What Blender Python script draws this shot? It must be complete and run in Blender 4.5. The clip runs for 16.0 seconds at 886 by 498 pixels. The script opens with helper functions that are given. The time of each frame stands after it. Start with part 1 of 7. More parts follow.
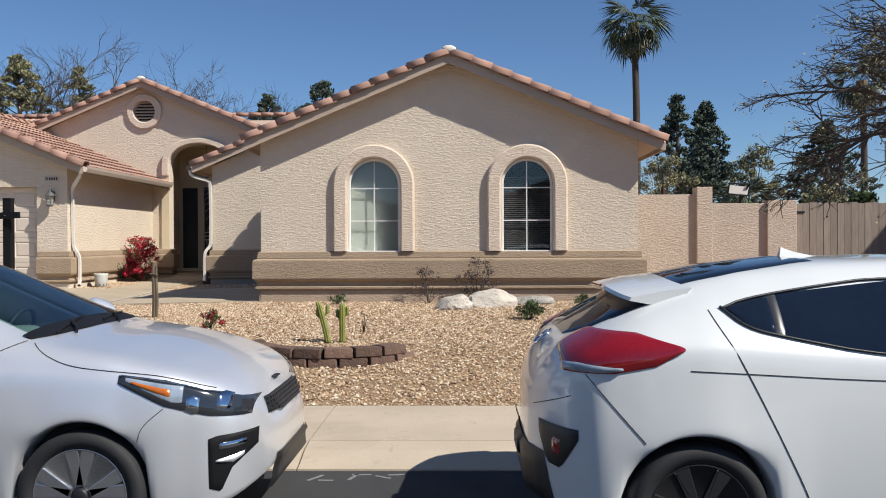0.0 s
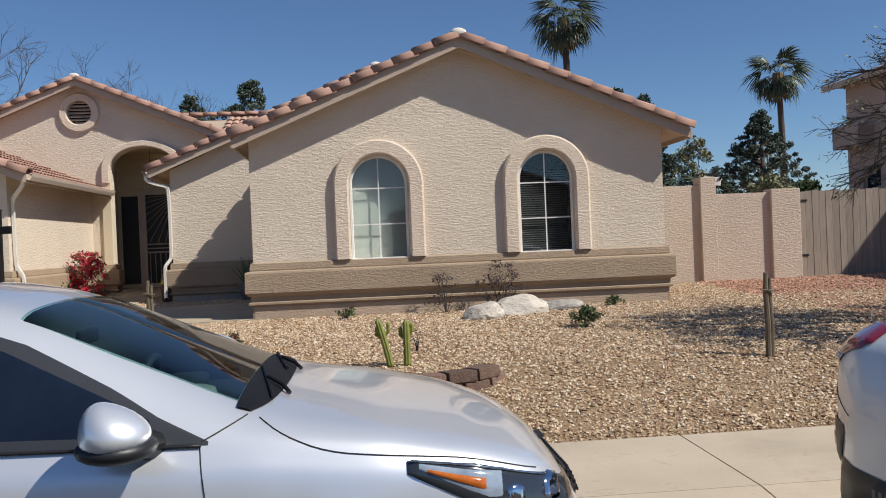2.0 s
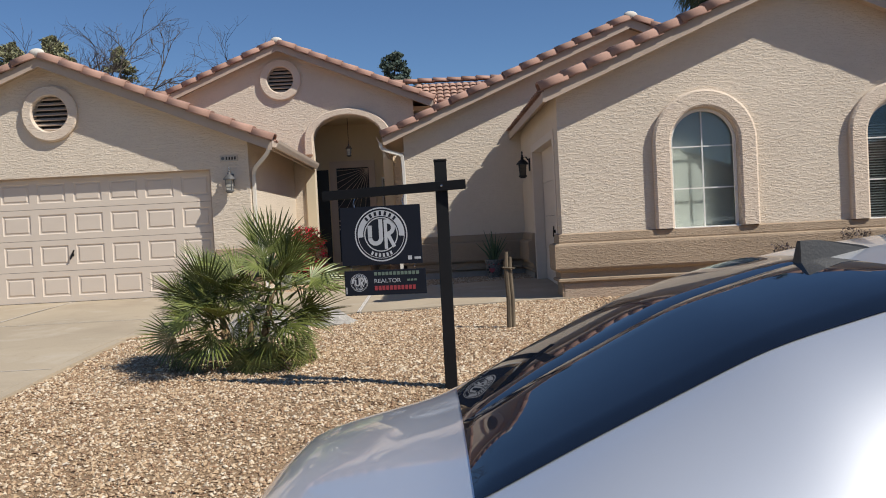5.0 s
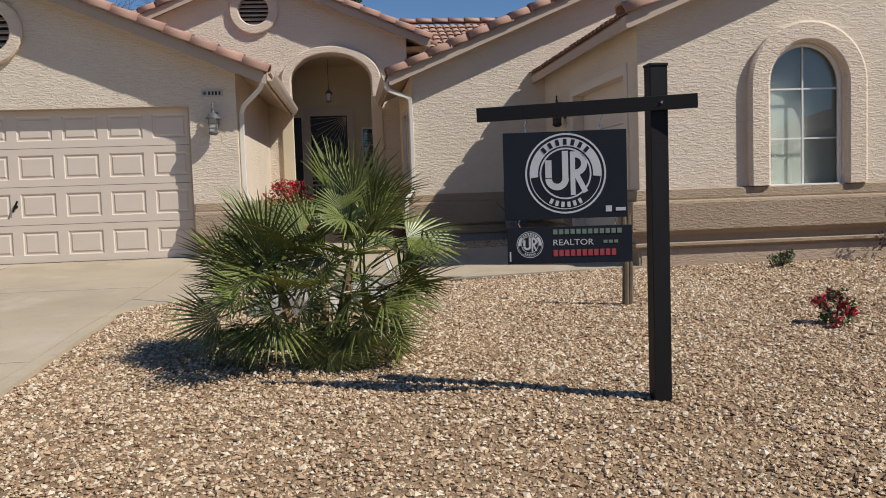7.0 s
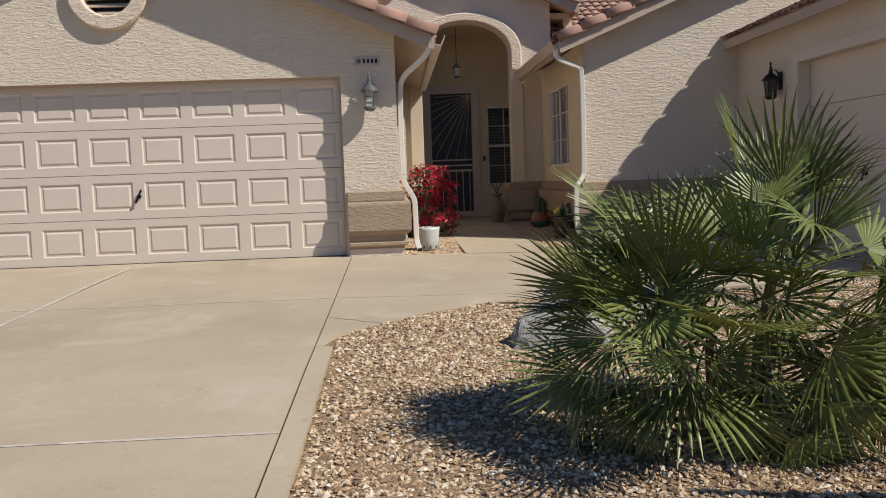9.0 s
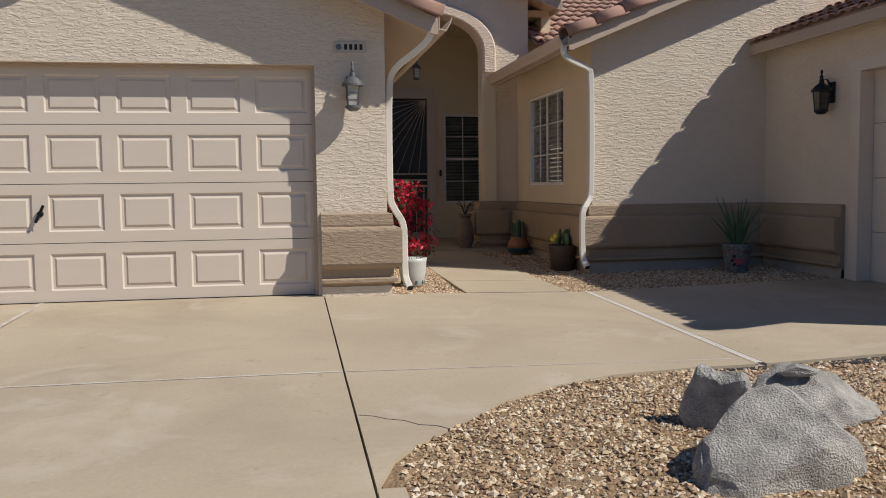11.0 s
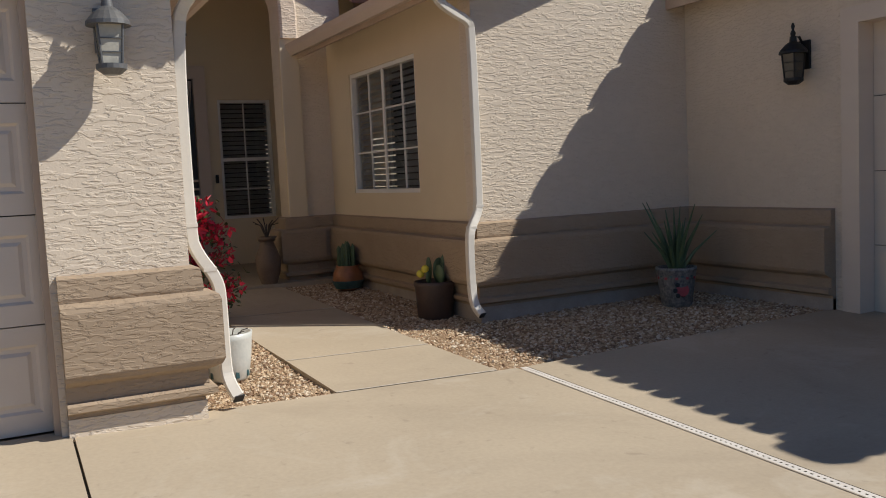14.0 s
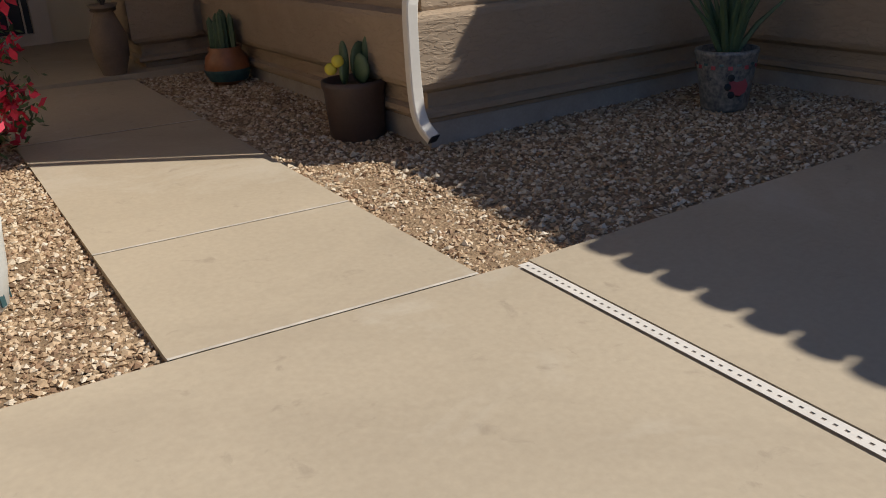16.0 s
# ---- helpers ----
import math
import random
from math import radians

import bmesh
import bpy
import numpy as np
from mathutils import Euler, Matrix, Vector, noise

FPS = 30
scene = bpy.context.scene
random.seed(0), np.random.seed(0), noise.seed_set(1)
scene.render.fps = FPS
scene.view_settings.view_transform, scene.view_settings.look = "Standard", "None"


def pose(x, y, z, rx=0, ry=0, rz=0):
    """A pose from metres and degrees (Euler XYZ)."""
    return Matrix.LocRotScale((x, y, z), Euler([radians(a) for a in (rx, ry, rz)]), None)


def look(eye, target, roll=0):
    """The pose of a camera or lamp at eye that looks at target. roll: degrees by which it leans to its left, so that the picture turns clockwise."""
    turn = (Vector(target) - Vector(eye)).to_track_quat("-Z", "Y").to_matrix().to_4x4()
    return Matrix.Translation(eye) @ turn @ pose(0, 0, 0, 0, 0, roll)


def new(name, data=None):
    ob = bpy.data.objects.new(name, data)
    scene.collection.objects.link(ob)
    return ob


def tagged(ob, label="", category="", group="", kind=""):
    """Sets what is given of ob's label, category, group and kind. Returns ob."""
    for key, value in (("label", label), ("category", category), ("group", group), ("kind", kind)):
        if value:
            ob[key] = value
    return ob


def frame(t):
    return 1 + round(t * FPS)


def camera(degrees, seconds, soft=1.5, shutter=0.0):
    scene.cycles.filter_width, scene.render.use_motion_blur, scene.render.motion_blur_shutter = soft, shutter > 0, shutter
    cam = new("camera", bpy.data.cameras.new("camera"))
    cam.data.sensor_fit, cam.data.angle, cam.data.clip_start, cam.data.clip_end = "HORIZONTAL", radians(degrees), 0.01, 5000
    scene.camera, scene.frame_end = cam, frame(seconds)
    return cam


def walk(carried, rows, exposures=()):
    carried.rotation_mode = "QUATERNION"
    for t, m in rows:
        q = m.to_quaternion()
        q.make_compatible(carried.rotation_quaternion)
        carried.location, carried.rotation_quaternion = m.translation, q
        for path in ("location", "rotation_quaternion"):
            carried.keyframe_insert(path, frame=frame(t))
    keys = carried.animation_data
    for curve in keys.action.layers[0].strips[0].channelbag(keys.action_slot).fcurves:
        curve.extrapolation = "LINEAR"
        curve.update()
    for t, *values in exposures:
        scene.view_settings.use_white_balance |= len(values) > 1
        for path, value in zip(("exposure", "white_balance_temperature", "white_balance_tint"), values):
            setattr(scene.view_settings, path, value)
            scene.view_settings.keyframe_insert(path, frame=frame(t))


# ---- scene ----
cam = camera(53.8, 16.0, soft=1.0)
METRES, EYE, TILT, LEAN, TURN = 20.48, 1.29, 0.0, 0.0, 1.4
ROWS = [
    (0.0, 0.0, 0.0, 0.0, -0.0, -0.48, 0.26),
    (0.5, -0.0205, 0.0137, 0.0018, -3.91, -0.66, 1.45),
    (1.0, -0.0401, 0.0348, 0.0023, -4.41, -0.62, 1.52),
    (1.5, -0.0628, 0.0518, 0.0034, -6.5, -0.19, 1.46),
    (2.0, -0.0875, 0.0733, 0.0025, -6.51, -0.48, 2.38),
    (2.5, -0.1135, 0.0909, 0.004, -6.76, -0.24, 2.51),
    (3.0, -0.1392, 0.106, 0.0042, -2.4, -0.18, 3.88),
    (3.5, -0.1683, 0.121, 0.0046, -1.81, -0.26, 3.42),
    (4.0, -0.1977, 0.1355, 0.0025, -0.97, -0.51, 3.21),
    (5.4, -0.2763, 0.19, 0.0005, -3.2, -2.0, 2.8),
    (6.5, -0.3071, 0.254, -0.0019, -6.23, -3.74, 2.24),
    (7.0, -0.327, 0.2821, -0.0034, -7.47, -3.98, 1.9),
    (7.5, -0.3451, 0.311, -0.0041, -4.9, -3.67, 1.46),
    (8.0, -0.3652, 0.3358, -0.0048, -4.2, -5.47, 1.98),
    (8.5, -0.383, 0.3649, -0.0007, -4.51, -4.78, 1.95),
    (9.0, -0.4024, 0.3898, -0.001, -4.55, -4.74, 2.01),
    (11.5, -0.4443, 0.533, 0.0052, -14.31, -3.88, 0.18),
    (12.0, -0.4472, 0.5635, 0.0068, -17.7, -3.95, -0.2),
    (12.5, -0.4486, 0.5924, 0.0082, -21.31, -4.03, -0.42),
    (13.0, -0.4471, 0.6233, 0.0085, -22.96, -4.52, -0.15),
    (13.5, -0.4434, 0.6513, 0.0097, -26.05, -4.81, 1.91),
    (14.0, -0.4326, 0.6819, 0.0115, -28.22, -4.88, 2.71),
    (14.5, -0.4227, 0.7114, 0.0113, -30.12, -9.39, 3.34),
    (15.0, -0.4047, 0.7373, 0.0111, -33.82, -14.21, 2.59),
    (15.5, -0.3897, 0.7658, 0.0106, -35.56, -16.45, 2.69),
    (16.0, -0.3733, 0.7951, 0.0083, -33.55, -21.34, 3.26),
]
walk(cam, [(t, pose(0, 0, EYE, TILT, LEAN, TURN) @ pose(METRES * x, METRES * y, METRES * z, 90 + pitch, roll, yaw)) for t, x, y, z, yaw, pitch, roll in ROWS], [(0.0, 0.20), (0.9, 0.05), (4.0, 0.06), (6.5, -0.03), (9.0, -0.05), (11.5, -0.15), (13.4, -0.15), (14.5, 0.06), (15.2, 0.02), (16.0, -0.04)])

# ---- world, sun ----
SUN_DIR = Vector((0.83, -0.46, 1.0)).normalized()
world = bpy.data.worlds.new("world")
scene.world = world
world.use_nodes = True
wn = world.node_tree.nodes
sky = wn.new("ShaderNodeTexSky")
sky.sky_type = "NISHITA"
sky.sun_disc = False
sky.sun_elevation = math.asin(SUN_DIR.z)
sky.sun_rotation = math.atan2(SUN_DIR.x, SUN_DIR.y)
sky.air_density, sky.dust_density, sky.ozone_density = 1.0, 0.0, 8.0
sky.altitude = 1200
wn["Background"].inputs["Strength"].default_value = 0.087
world.node_tree.links.new(sky.outputs[0], wn["Background"].inputs["Color"])
sun = new("sun", bpy.data.lights.new("sun", "SUN"))
sun.data.energy, sun.data.angle, sun.data.color = 5.0, radians(0.53), (1.0, 0.96, 0.885)
sun.matrix_world = look(SUN_DIR * 30, (0, 0, 0))

# ---- materials ----


def mat(name, base, dark=None, rough=0.8, scale=3.0, grain=60.0, bump=0.2, dist=0.004, metal=0.0, stretch=(1, 1, 1), coat=0.0, island=0.0, spec=0.5, kind="noise", obj=0.0):
    """Base colour varied at two scales, with a fine relief."""
    m = bpy.data.materials.new(name)
    m.use_nodes = True
    nt, n, l = m.node_tree, m.node_tree.nodes, m.node_tree.links
    b = n["Principled BSDF"]
    b.inputs["Roughness"].default_value, b.inputs["Metallic"].default_value = rough, metal
    b.inputs["Coat Weight"].default_value, b.inputs["Coat Roughness"].default_value = coat, 0.04
    b.inputs["Specular IOR Level"].default_value = spec
    dark = dark or tuple(c * 0.8 for c in base[:3]) + (1,)
    tc, mp = n.new("ShaderNodeTexCoord"), n.new("ShaderNodeMapping")
    mp.inputs["Scale"].default_value = stretch
    l.new(tc.outputs["Object"], mp.inputs["Vector"])
    big, fine = n.new("ShaderNodeTexNoise"), n.new("ShaderNodeTexNoise")
    big.inputs["Scale"].default_value, big.inputs["Detail"].default_value = scale, 6
    fine.inputs["Scale"].default_value, fine.inputs["Detail"].default_value = grain, 4
    l.new(mp.outputs[0], big.inputs["Vector"]), l.new(mp.outputs[0], fine.inputs["Vector"])
    add = n.new("ShaderNodeMath")
    add.operation = "MULTIPLY_ADD"
    l.new(fine.outputs["Fac"], add.inputs[0])
    add.inputs[1].default_value = 0.5
    l.new(big.outputs["Fac"], add.inputs[2])
    ramp = n.new("ShaderNodeMapRange")
    ramp.inputs["From Min"].default_value, ramp.inputs["From Max"].default_value = 0.45, 1.05
    l.new(add.outputs[0], ramp.inputs["Value"])
    mix = n.new("ShaderNodeMix")
    mix.data_type = "RGBA"
    mix.inputs["A"].default_value, mix.inputs["B"].default_value = dark, base
    l.new(ramp.outputs[0], mix.inputs["Factor"])
    col = mix.outputs["Result"]
    if island or obj:
        if island:
            src = n.new("ShaderNodeNewGeometry").outputs["Random Per Island"]
        else:
            src = n.new("ShaderNodeObjectInfo").outputs["Random"]
        hs, mr = n.new("ShaderNodeHueSaturation"), n.new("ShaderNodeMapRange")
        k = island or obj
        mr.inputs["To Min"].default_value, mr.inputs["To Max"].default_value = 1 - k, 1 + k
        l.new(src, mr.inputs["Value"]), l.new(mr.outputs[0], hs.inputs["Value"]), l.new(col, hs.inputs["Color"])
        col = hs.outputs[0]
    l.new(col, b.inputs["Base Color"])
    if bump:
        bn = n.new("ShaderNodeBump")
        bn.inputs["Strength"].default_value, bn.inputs["Distance"].default_value = bump, dist
        l.new(fine.outputs["Fac"], bn.inputs["Height"]), l.new(bn.outputs[0], b.inputs["Normal"])
    return m


def stucco(name, base, dark, depth=0.012):
    """Skip-trowel stucco: lumps drawn out sideways, with sharp lower lips."""
    m = mat(name, base, dark, 0.92, 1.2, 9, 0.0, 0.01, spec=0.2)
    n, l = m.node_tree.nodes, m.node_tree.links
    tc, mp = n.new("ShaderNodeTexCoord"), n.new("ShaderNodeMapping")
    mp.inputs["Scale"].default_value = (1.0, 1.0, 3.3)
    l.new(tc.outputs["Object"], mp.inputs["Vector"])
    a, c = n.new("ShaderNodeTexNoise"), n.new("ShaderNodeTexNoise")
    a.inputs["Scale"].default_value, a.inputs["Detail"].default_value, a.inputs["Distortion"].default_value = 14.0, 7, 0.5
    c.inputs["Scale"].default_value, c.inputs["Detail"].default_value = 60, 3
    l.new(mp.outputs[0], a.inputs["Vector"]), l.new(tc.outputs["Object"], c.inputs["Vector"])
    r = n.new("ShaderNodeValToRGB")
    r.color_ramp.elements[0].position, r.color_ramp.elements[1].position = 0.465, 0.57
    l.new(a.outputs["Fac"], r.inputs[0])
    s = n.new("ShaderNodeMath")
    s.operation = "MULTIPLY_ADD"
    s.inputs[1].default_value = 0.25
    l.new(c.outputs["Fac"], s.inputs[0]), l.new(r.outputs[0], s.inputs[2])
    bn = n.new("ShaderNodeBump")
    bn.inputs["Strength"].default_value, bn.inputs["Distance"].default_value = 0.5, depth
    l.new(s.outputs[0], bn.inputs["Height"]), l.new(bn.outputs[0], n["Principled BSDF"].inputs["Normal"])
    return m


M_WALL = stucco("stucco_beige", (0.725, 0.62, 0.495, 1), (0.66, 0.56, 0.445, 1))
M_BAND = stucco("stucco_tan", (0.40, 0.305, 0.215, 1), (0.335, 0.252, 0.175, 1), 0.009)
# Front plinth toned down in its colour for the shade under the bands.
M_PLINTH_SHADED = stucco("stucco_plinth", (0.50, 0.385, 0.285, 1), (0.42, 0.32, 0.235, 1), 0.007)
M_TRIM = stucco("stucco_trim", (0.74, 0.625, 0.50, 1), (0.68, 0.55, 0.43, 1), 0.014)
M_SMOOTH = mat("smooth_stucco", (0.71, 0.60, 0.43, 1), (0.65, 0.545, 0.39, 1), 0.9, 2, 90, 0.15, 0.003, spec=0.2)
M_TILE = mat("clay_tile", (0.45, 0.275, 0.21, 1), (0.32, 0.19, 0.145, 1), 0.85, 5, 120, 0.3, 0.003, obj=0.16, spec=0.25)
M_TILES = mat("clay_tile_field", (0.54, 0.345, 0.26, 1), (0.40, 0.245, 0.18, 1), 0.85, 5, 120, 0.3, 0.003, island=0.16, spec=0.25)
M_MORTAR = mat("mortar", (0.72, 0.66, 0.58, 1), None, 0.95, 6, 60, 0.4)
M_FASCIA = mat("fascia_paint", (0.50, 0.39, 0.30, 1), (0.44, 0.34, 0.26, 1), 0.6, 2, 40, 0.1)
M_GUTTER = mat("gutter_paint", (0.60, 0.50, 0.41, 1), (0.55, 0.45, 0.37, 1), 0.45, 3, 40, 0.05)
M_SPOUT = mat("spout_paint", (0.74, 0.70, 0.63, 1), (0.66, 0.62, 0.55, 1), 0.4, 4, 60, 0.06)
M_GDOOR = mat("garage_door_paint", (0.68, 0.585, 0.485, 1), (0.64, 0.545, 0.45, 1), 0.5, 1.5, 90, 0.06, 0.002, stretch=(1, 1, 6))
M_WHITE = mat("white_vinyl", (0.80, 0.78, 0.74, 1), (0.74, 0.72, 0.68, 1), 0.4, 3, 30, 0.03)
M_CONC = mat("concrete", (0.48, 0.395, 0.285, 1), (0.38, 0.31, 0.222, 1), 0.85, 0.7, 45, 0.18, 0.003, spec=0.3)


def stain(m, scale, colour, low, high, most):
    """Blotches of another colour over a material's base, with ragged edges."""
    n, l = m.node_tree.nodes, m.node_tree.links
    socket = n["Principled BSDF"].inputs["Base Color"]
    before = socket.links[0].from_socket
    tc, nz, mr, mx = n.new("ShaderNodeTexCoord"), n.new("ShaderNodeTexNoise"), n.new("ShaderNodeMapRange"), n.new("ShaderNodeMix")
    nz.inputs["Scale"].default_value, nz.inputs["Detail"].default_value, nz.inputs["Roughness"].default_value = scale, 8, 0.62
    nz.inputs["Distortion"].default_value = 0.6
    mr.inputs["From Min"].default_value, mr.inputs["From Max"].default_value, mr.inputs["To Max"].default_value = low, high, most
    mx.data_type = "RGBA"
    l.new(tc.outputs["Object"], nz.inputs["Vector"]), l.new(nz.outputs["Fac"], mr.inputs["Value"])
    l.new(mr.outputs["Result"], mx.inputs["Factor"]), l.new(before, mx.inputs["A"])
    mx.inputs["B"].default_value = colour
    l.new(mx.outputs["Result"], socket)


stain(M_CONC, 0.45, (0.27, 0.215, 0.155, 1), 0.5, 0.72, 0.55)
stain(M_CONC, 1.6, (0.56, 0.50, 0.41, 1), 0.55, 0.75, 0.5)
stain(M_CONC, 9.0, (0.24, 0.19, 0.14, 1), 0.62, 0.75, 0.5)
M_CRACK = mat("crack_filler", (0.05, 0.042, 0.035, 1), None, 0.95, 3, 30, 0.0)
M_WALK = mat("sidewalk_concrete", (0.53, 0.44, 0.335, 1), (0.42, 0.35, 0.265, 1), 0.88, 1.3, 60, 0.25, 0.003, spec=0.3)
stain(M_WALK, 0.8, (0.33, 0.27, 0.20, 1), 0.5, 0.72, 0.6)
stain(M_WALK, 7.0, (0.30, 0.245, 0.19, 1), 0.6, 0.75, 0.6)
M_ASPH = mat("asphalt", (0.06, 0.06, 0.06, 1), (0.035, 0.035, 0.036, 1), 0.85, 2, 180, 0.5, 0.006, spec=0.3)
# Bed darker than its stones: shade in the gaps is put into this colour.
M_GBASE = mat("gravel_bed", (0.38, 0.26, 0.155, 1), (0.17, 0.115, 0.07, 1), 0.95, 14, 55, 0.9, 0.02, spec=0.2)
M_RED = mat("red_gravel", (0.48, 0.28, 0.19, 1), (0.25, 0.13, 0.09, 1), 0.95, 14, 55, 0.9, 0.02, spec=0.2)
M_DIRT = mat("far_ground", (0.36, 0.27, 0.18, 1), (0.22, 0.17, 0.11, 1), 0.95, 0.3, 6, 0.2)
M_BLACK = mat("black_paint", (0.009, 0.009, 0.010, 1), (0.006, 0.006, 0.007, 1), 0.6, 5, 50, 0.1, spec=0.25)
# Near-black stands for unlit rooms, vents and pipe mouths; also colours wheel wells.
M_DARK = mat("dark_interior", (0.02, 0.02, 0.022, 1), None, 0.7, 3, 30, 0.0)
M_SEAM = mat("joint_shadow_gap", (0.03, 0.026, 0.022, 1), None, 0.9, 3, 30, 0.0)
M_SALT = mat("efflorescent_concrete", (0.42, 0.37, 0.32, 1), (0.30, 0.26, 0.22, 1), 0.9, 6, 60, 0.3)


def glass(name, tint, rough=0.0, trans=True):
    m = bpy.data.materials.new(name)
    m.use_nodes = True
    b = m.node_tree.nodes["Principled BSDF"]
    b.inputs["Base Color"].default_value = tint
    b.inputs["Roughness"].default_value = rough
    b.inputs["IOR"].default_value = 1.5
    b.inputs["Transmission Weight"].default_value = 1.0 if trans else 0.0
    return m


M_GLASS = glass("window_glass", (0.93, 0.96, 0.95, 1))

# ---- builders ----


def link_mesh(name, verts, faces, material, parent=None, label="", smooth=False):
    me = bpy.data.meshes.new(name)
    me.from_pydata([tuple(v) for v in verts], [], [tuple(f) for f in faces])
    me.update()
    if smooth:
        me.polygons.foreach_set("use_smooth", [True] * len(me.polygons))
    me.materials.append(material)
    ob = new(name, me)
    if parent is not None:
        ob.parent = parent
    if label:
        ob["label"] = label
    return ob


def part(name, bm, material, parent=None, label="", smooth=False):
    me = bpy.data.meshes.new(name)
    bm.normal_update()
    if smooth:
        for f in bm.faces:
            f.smooth = True
    bm.to_mesh(me)
    bm.free()
    me.materials.append(material)
    ob = new(name, me)
    if parent is not None:
        ob.parent = parent
    if label:
        ob["label"] = label
    return ob


def thing(name, label, category, at=(0, 0, 0), rz=0.0, group="", kind=""):
    ob = new(name)
    ob.empty_display_size = 0.1
    ob.matrix_world = pose(*at, 0, 0, rz)
    return tagged(ob, label, category, group, kind)


def box(bm, lo, hi, bevel=0.0, m=None):
    """A box from corner to corner, bevelled, into bm."""
    lo, hi = Vector(lo), Vector(hi)
    r = bmesh.ops.create_cube(bm, size=1.0, matrix=Matrix.Translation((lo + hi) / 2) @ Matrix.Diagonal((*(hi - lo), 1)))
    vs = r["verts"]
    if bevel:
        es = list({e for v in vs for e in v.link_edges})
        r2 = bmesh.ops.bevel(bm, geom=es, offset=bevel, segments=2, affect="EDGES", profile=0.6)
        vs = list({v for f in r2["faces"] for v in f.verts} | {v for v in vs if v.is_valid})
    if m is not None:
        bmesh.ops.transform(bm, matrix=m, verts=vs)
    return vs


def boxes(*items, bevel=0.0):
    bm = bmesh.new()
    for lo, hi in items:
        box(bm, lo, hi, bevel)
    return bm


def tube(path, r, sides=8, cap=True, squash=None):
    """A tube along path; r a number or one per point; squash gives (half width, half depth) of a boxed section."""
    path = [Vector(p) for p in path]
    rs = r if isinstance(r, (list, tuple)) else [r] * len(path)
    bm = bmesh.new()
    rings, up = [], Vector((0, 0, 1))
    for i, p in enumerate(path):
        d = (path[min(i + 1, len(path) - 1)] - path[max(i - 1, 0)]).normalized()
        a = d.cross(up if abs(d.z) < 0.95 else Vector((0, 1, 0))).normalized()
        b = a.cross(d).normalized()
        ring = []
        for k in range(sides):
            t = 2 * math.pi * (k + 0.5) / sides
            ca, sa = math.cos(t), math.sin(t)
            if squash:
                ca, sa = (1 if ca > 0 else -1) * squash[0], (1 if sa > 0 else -1) * squash[1]
                ring.append(bm.verts.new(p + a * ca + b * sa))
            else:
                ring.append(bm.verts.new(p + a * ca * rs[i] + b * sa * rs[i]))
        rings.append(ring)
    for r0, r1 in zip(rings, rings[1:]):
        for k in range(sides):
            bm.faces.new((r0[k], r0[(k + 1) % sides], r1[(k + 1) % sides], r1[k]))
    if cap:
        bm.faces.new(rings[0][::-1])
        bm.faces.new(rings[-1])
    return bm


def lathe(profile, sides=24, m=None):
    """A turned shape from (radius, height) pairs."""
    bm = bmesh.new()
    rings = [[bm.verts.new((r * math.cos(2 * math.pi * k / sides), r * math.sin(2 * math.pi * k / sides), z)) for k in range(sides)] for r, z in profile]
    for r0, r1 in zip(rings, rings[1:]):
        for k in range(sides):
            bm.faces.new((r0[k], r0[(k + 1) % sides], r1[(k + 1) % sides], r1[k]))
    bm.faces.new(rings[0][::-1])
    bm.faces.new(rings[-1])
    if m is not None:
        bmesh.ops.transform(bm, matrix=m, verts=bm.verts)
    return bm


def basis(origin, u, n):
    """Local x along u, local y up, local z out of the wall along n."""
    u, n = Vector(u).normalized(), Vector(n).normalized()
    m = Matrix((u, (0, 0, 1), n)).transposed().to_4x4()
    m.translation = origin
    return m


from mathutils.geometry import tessellate_polygon


def slab(outline, holes, thick, m):
    """A plate with holes: front face at local z 0, back at -thick."""
    loops = [list(outline)] + [list(h) for h in holes]
    flat = [p for lp in loops for p in lp]
    tris = tessellate_polygon([[Vector((x, y, 0)) for x, y in lp] for lp in loops])
    bm = bmesh.new()
    f = [bm.verts.new(m @ Vector((x, y, 0))) for x, y in flat]
    k = [bm.verts.new(m @ Vector((x, y, -thick))) for x, y in flat]
    for a, b, c in tris:
        bm.faces.new((f[a], f[b], f[c]))
        bm.faces.new((k[c], k[b], k[a]))
    i = 0
    for lp in loops:
        n = len(lp)
        for j in range(n):
            a, b = i + j, i + (j + 1) % n
            bm.faces.new((f[a], f[b], k[b], k[a]))
        i += n
    bmesh.ops.recalc_face_normals(bm, faces=bm.faces)
    return bm


def arch_loop(x0, x1, z0, z1, spring, n=16):
    """Opening outline: straight sides to the spring line, then an arch."""
    cx, hw, h = (x0 + x1) / 2, (x1 - x0) / 2, z1 - spring
    return [(x0, z0), (x1, z0)] + [(cx + hw * math.cos(math.pi * i / n), spring + h * math.sin(math.pi * i / n)) for i in range(n + 1)]


def rect(x0, x1, z0, z1):
    return [(x0, z0), (x1, z0), (x1, z1), (x0, z1)]


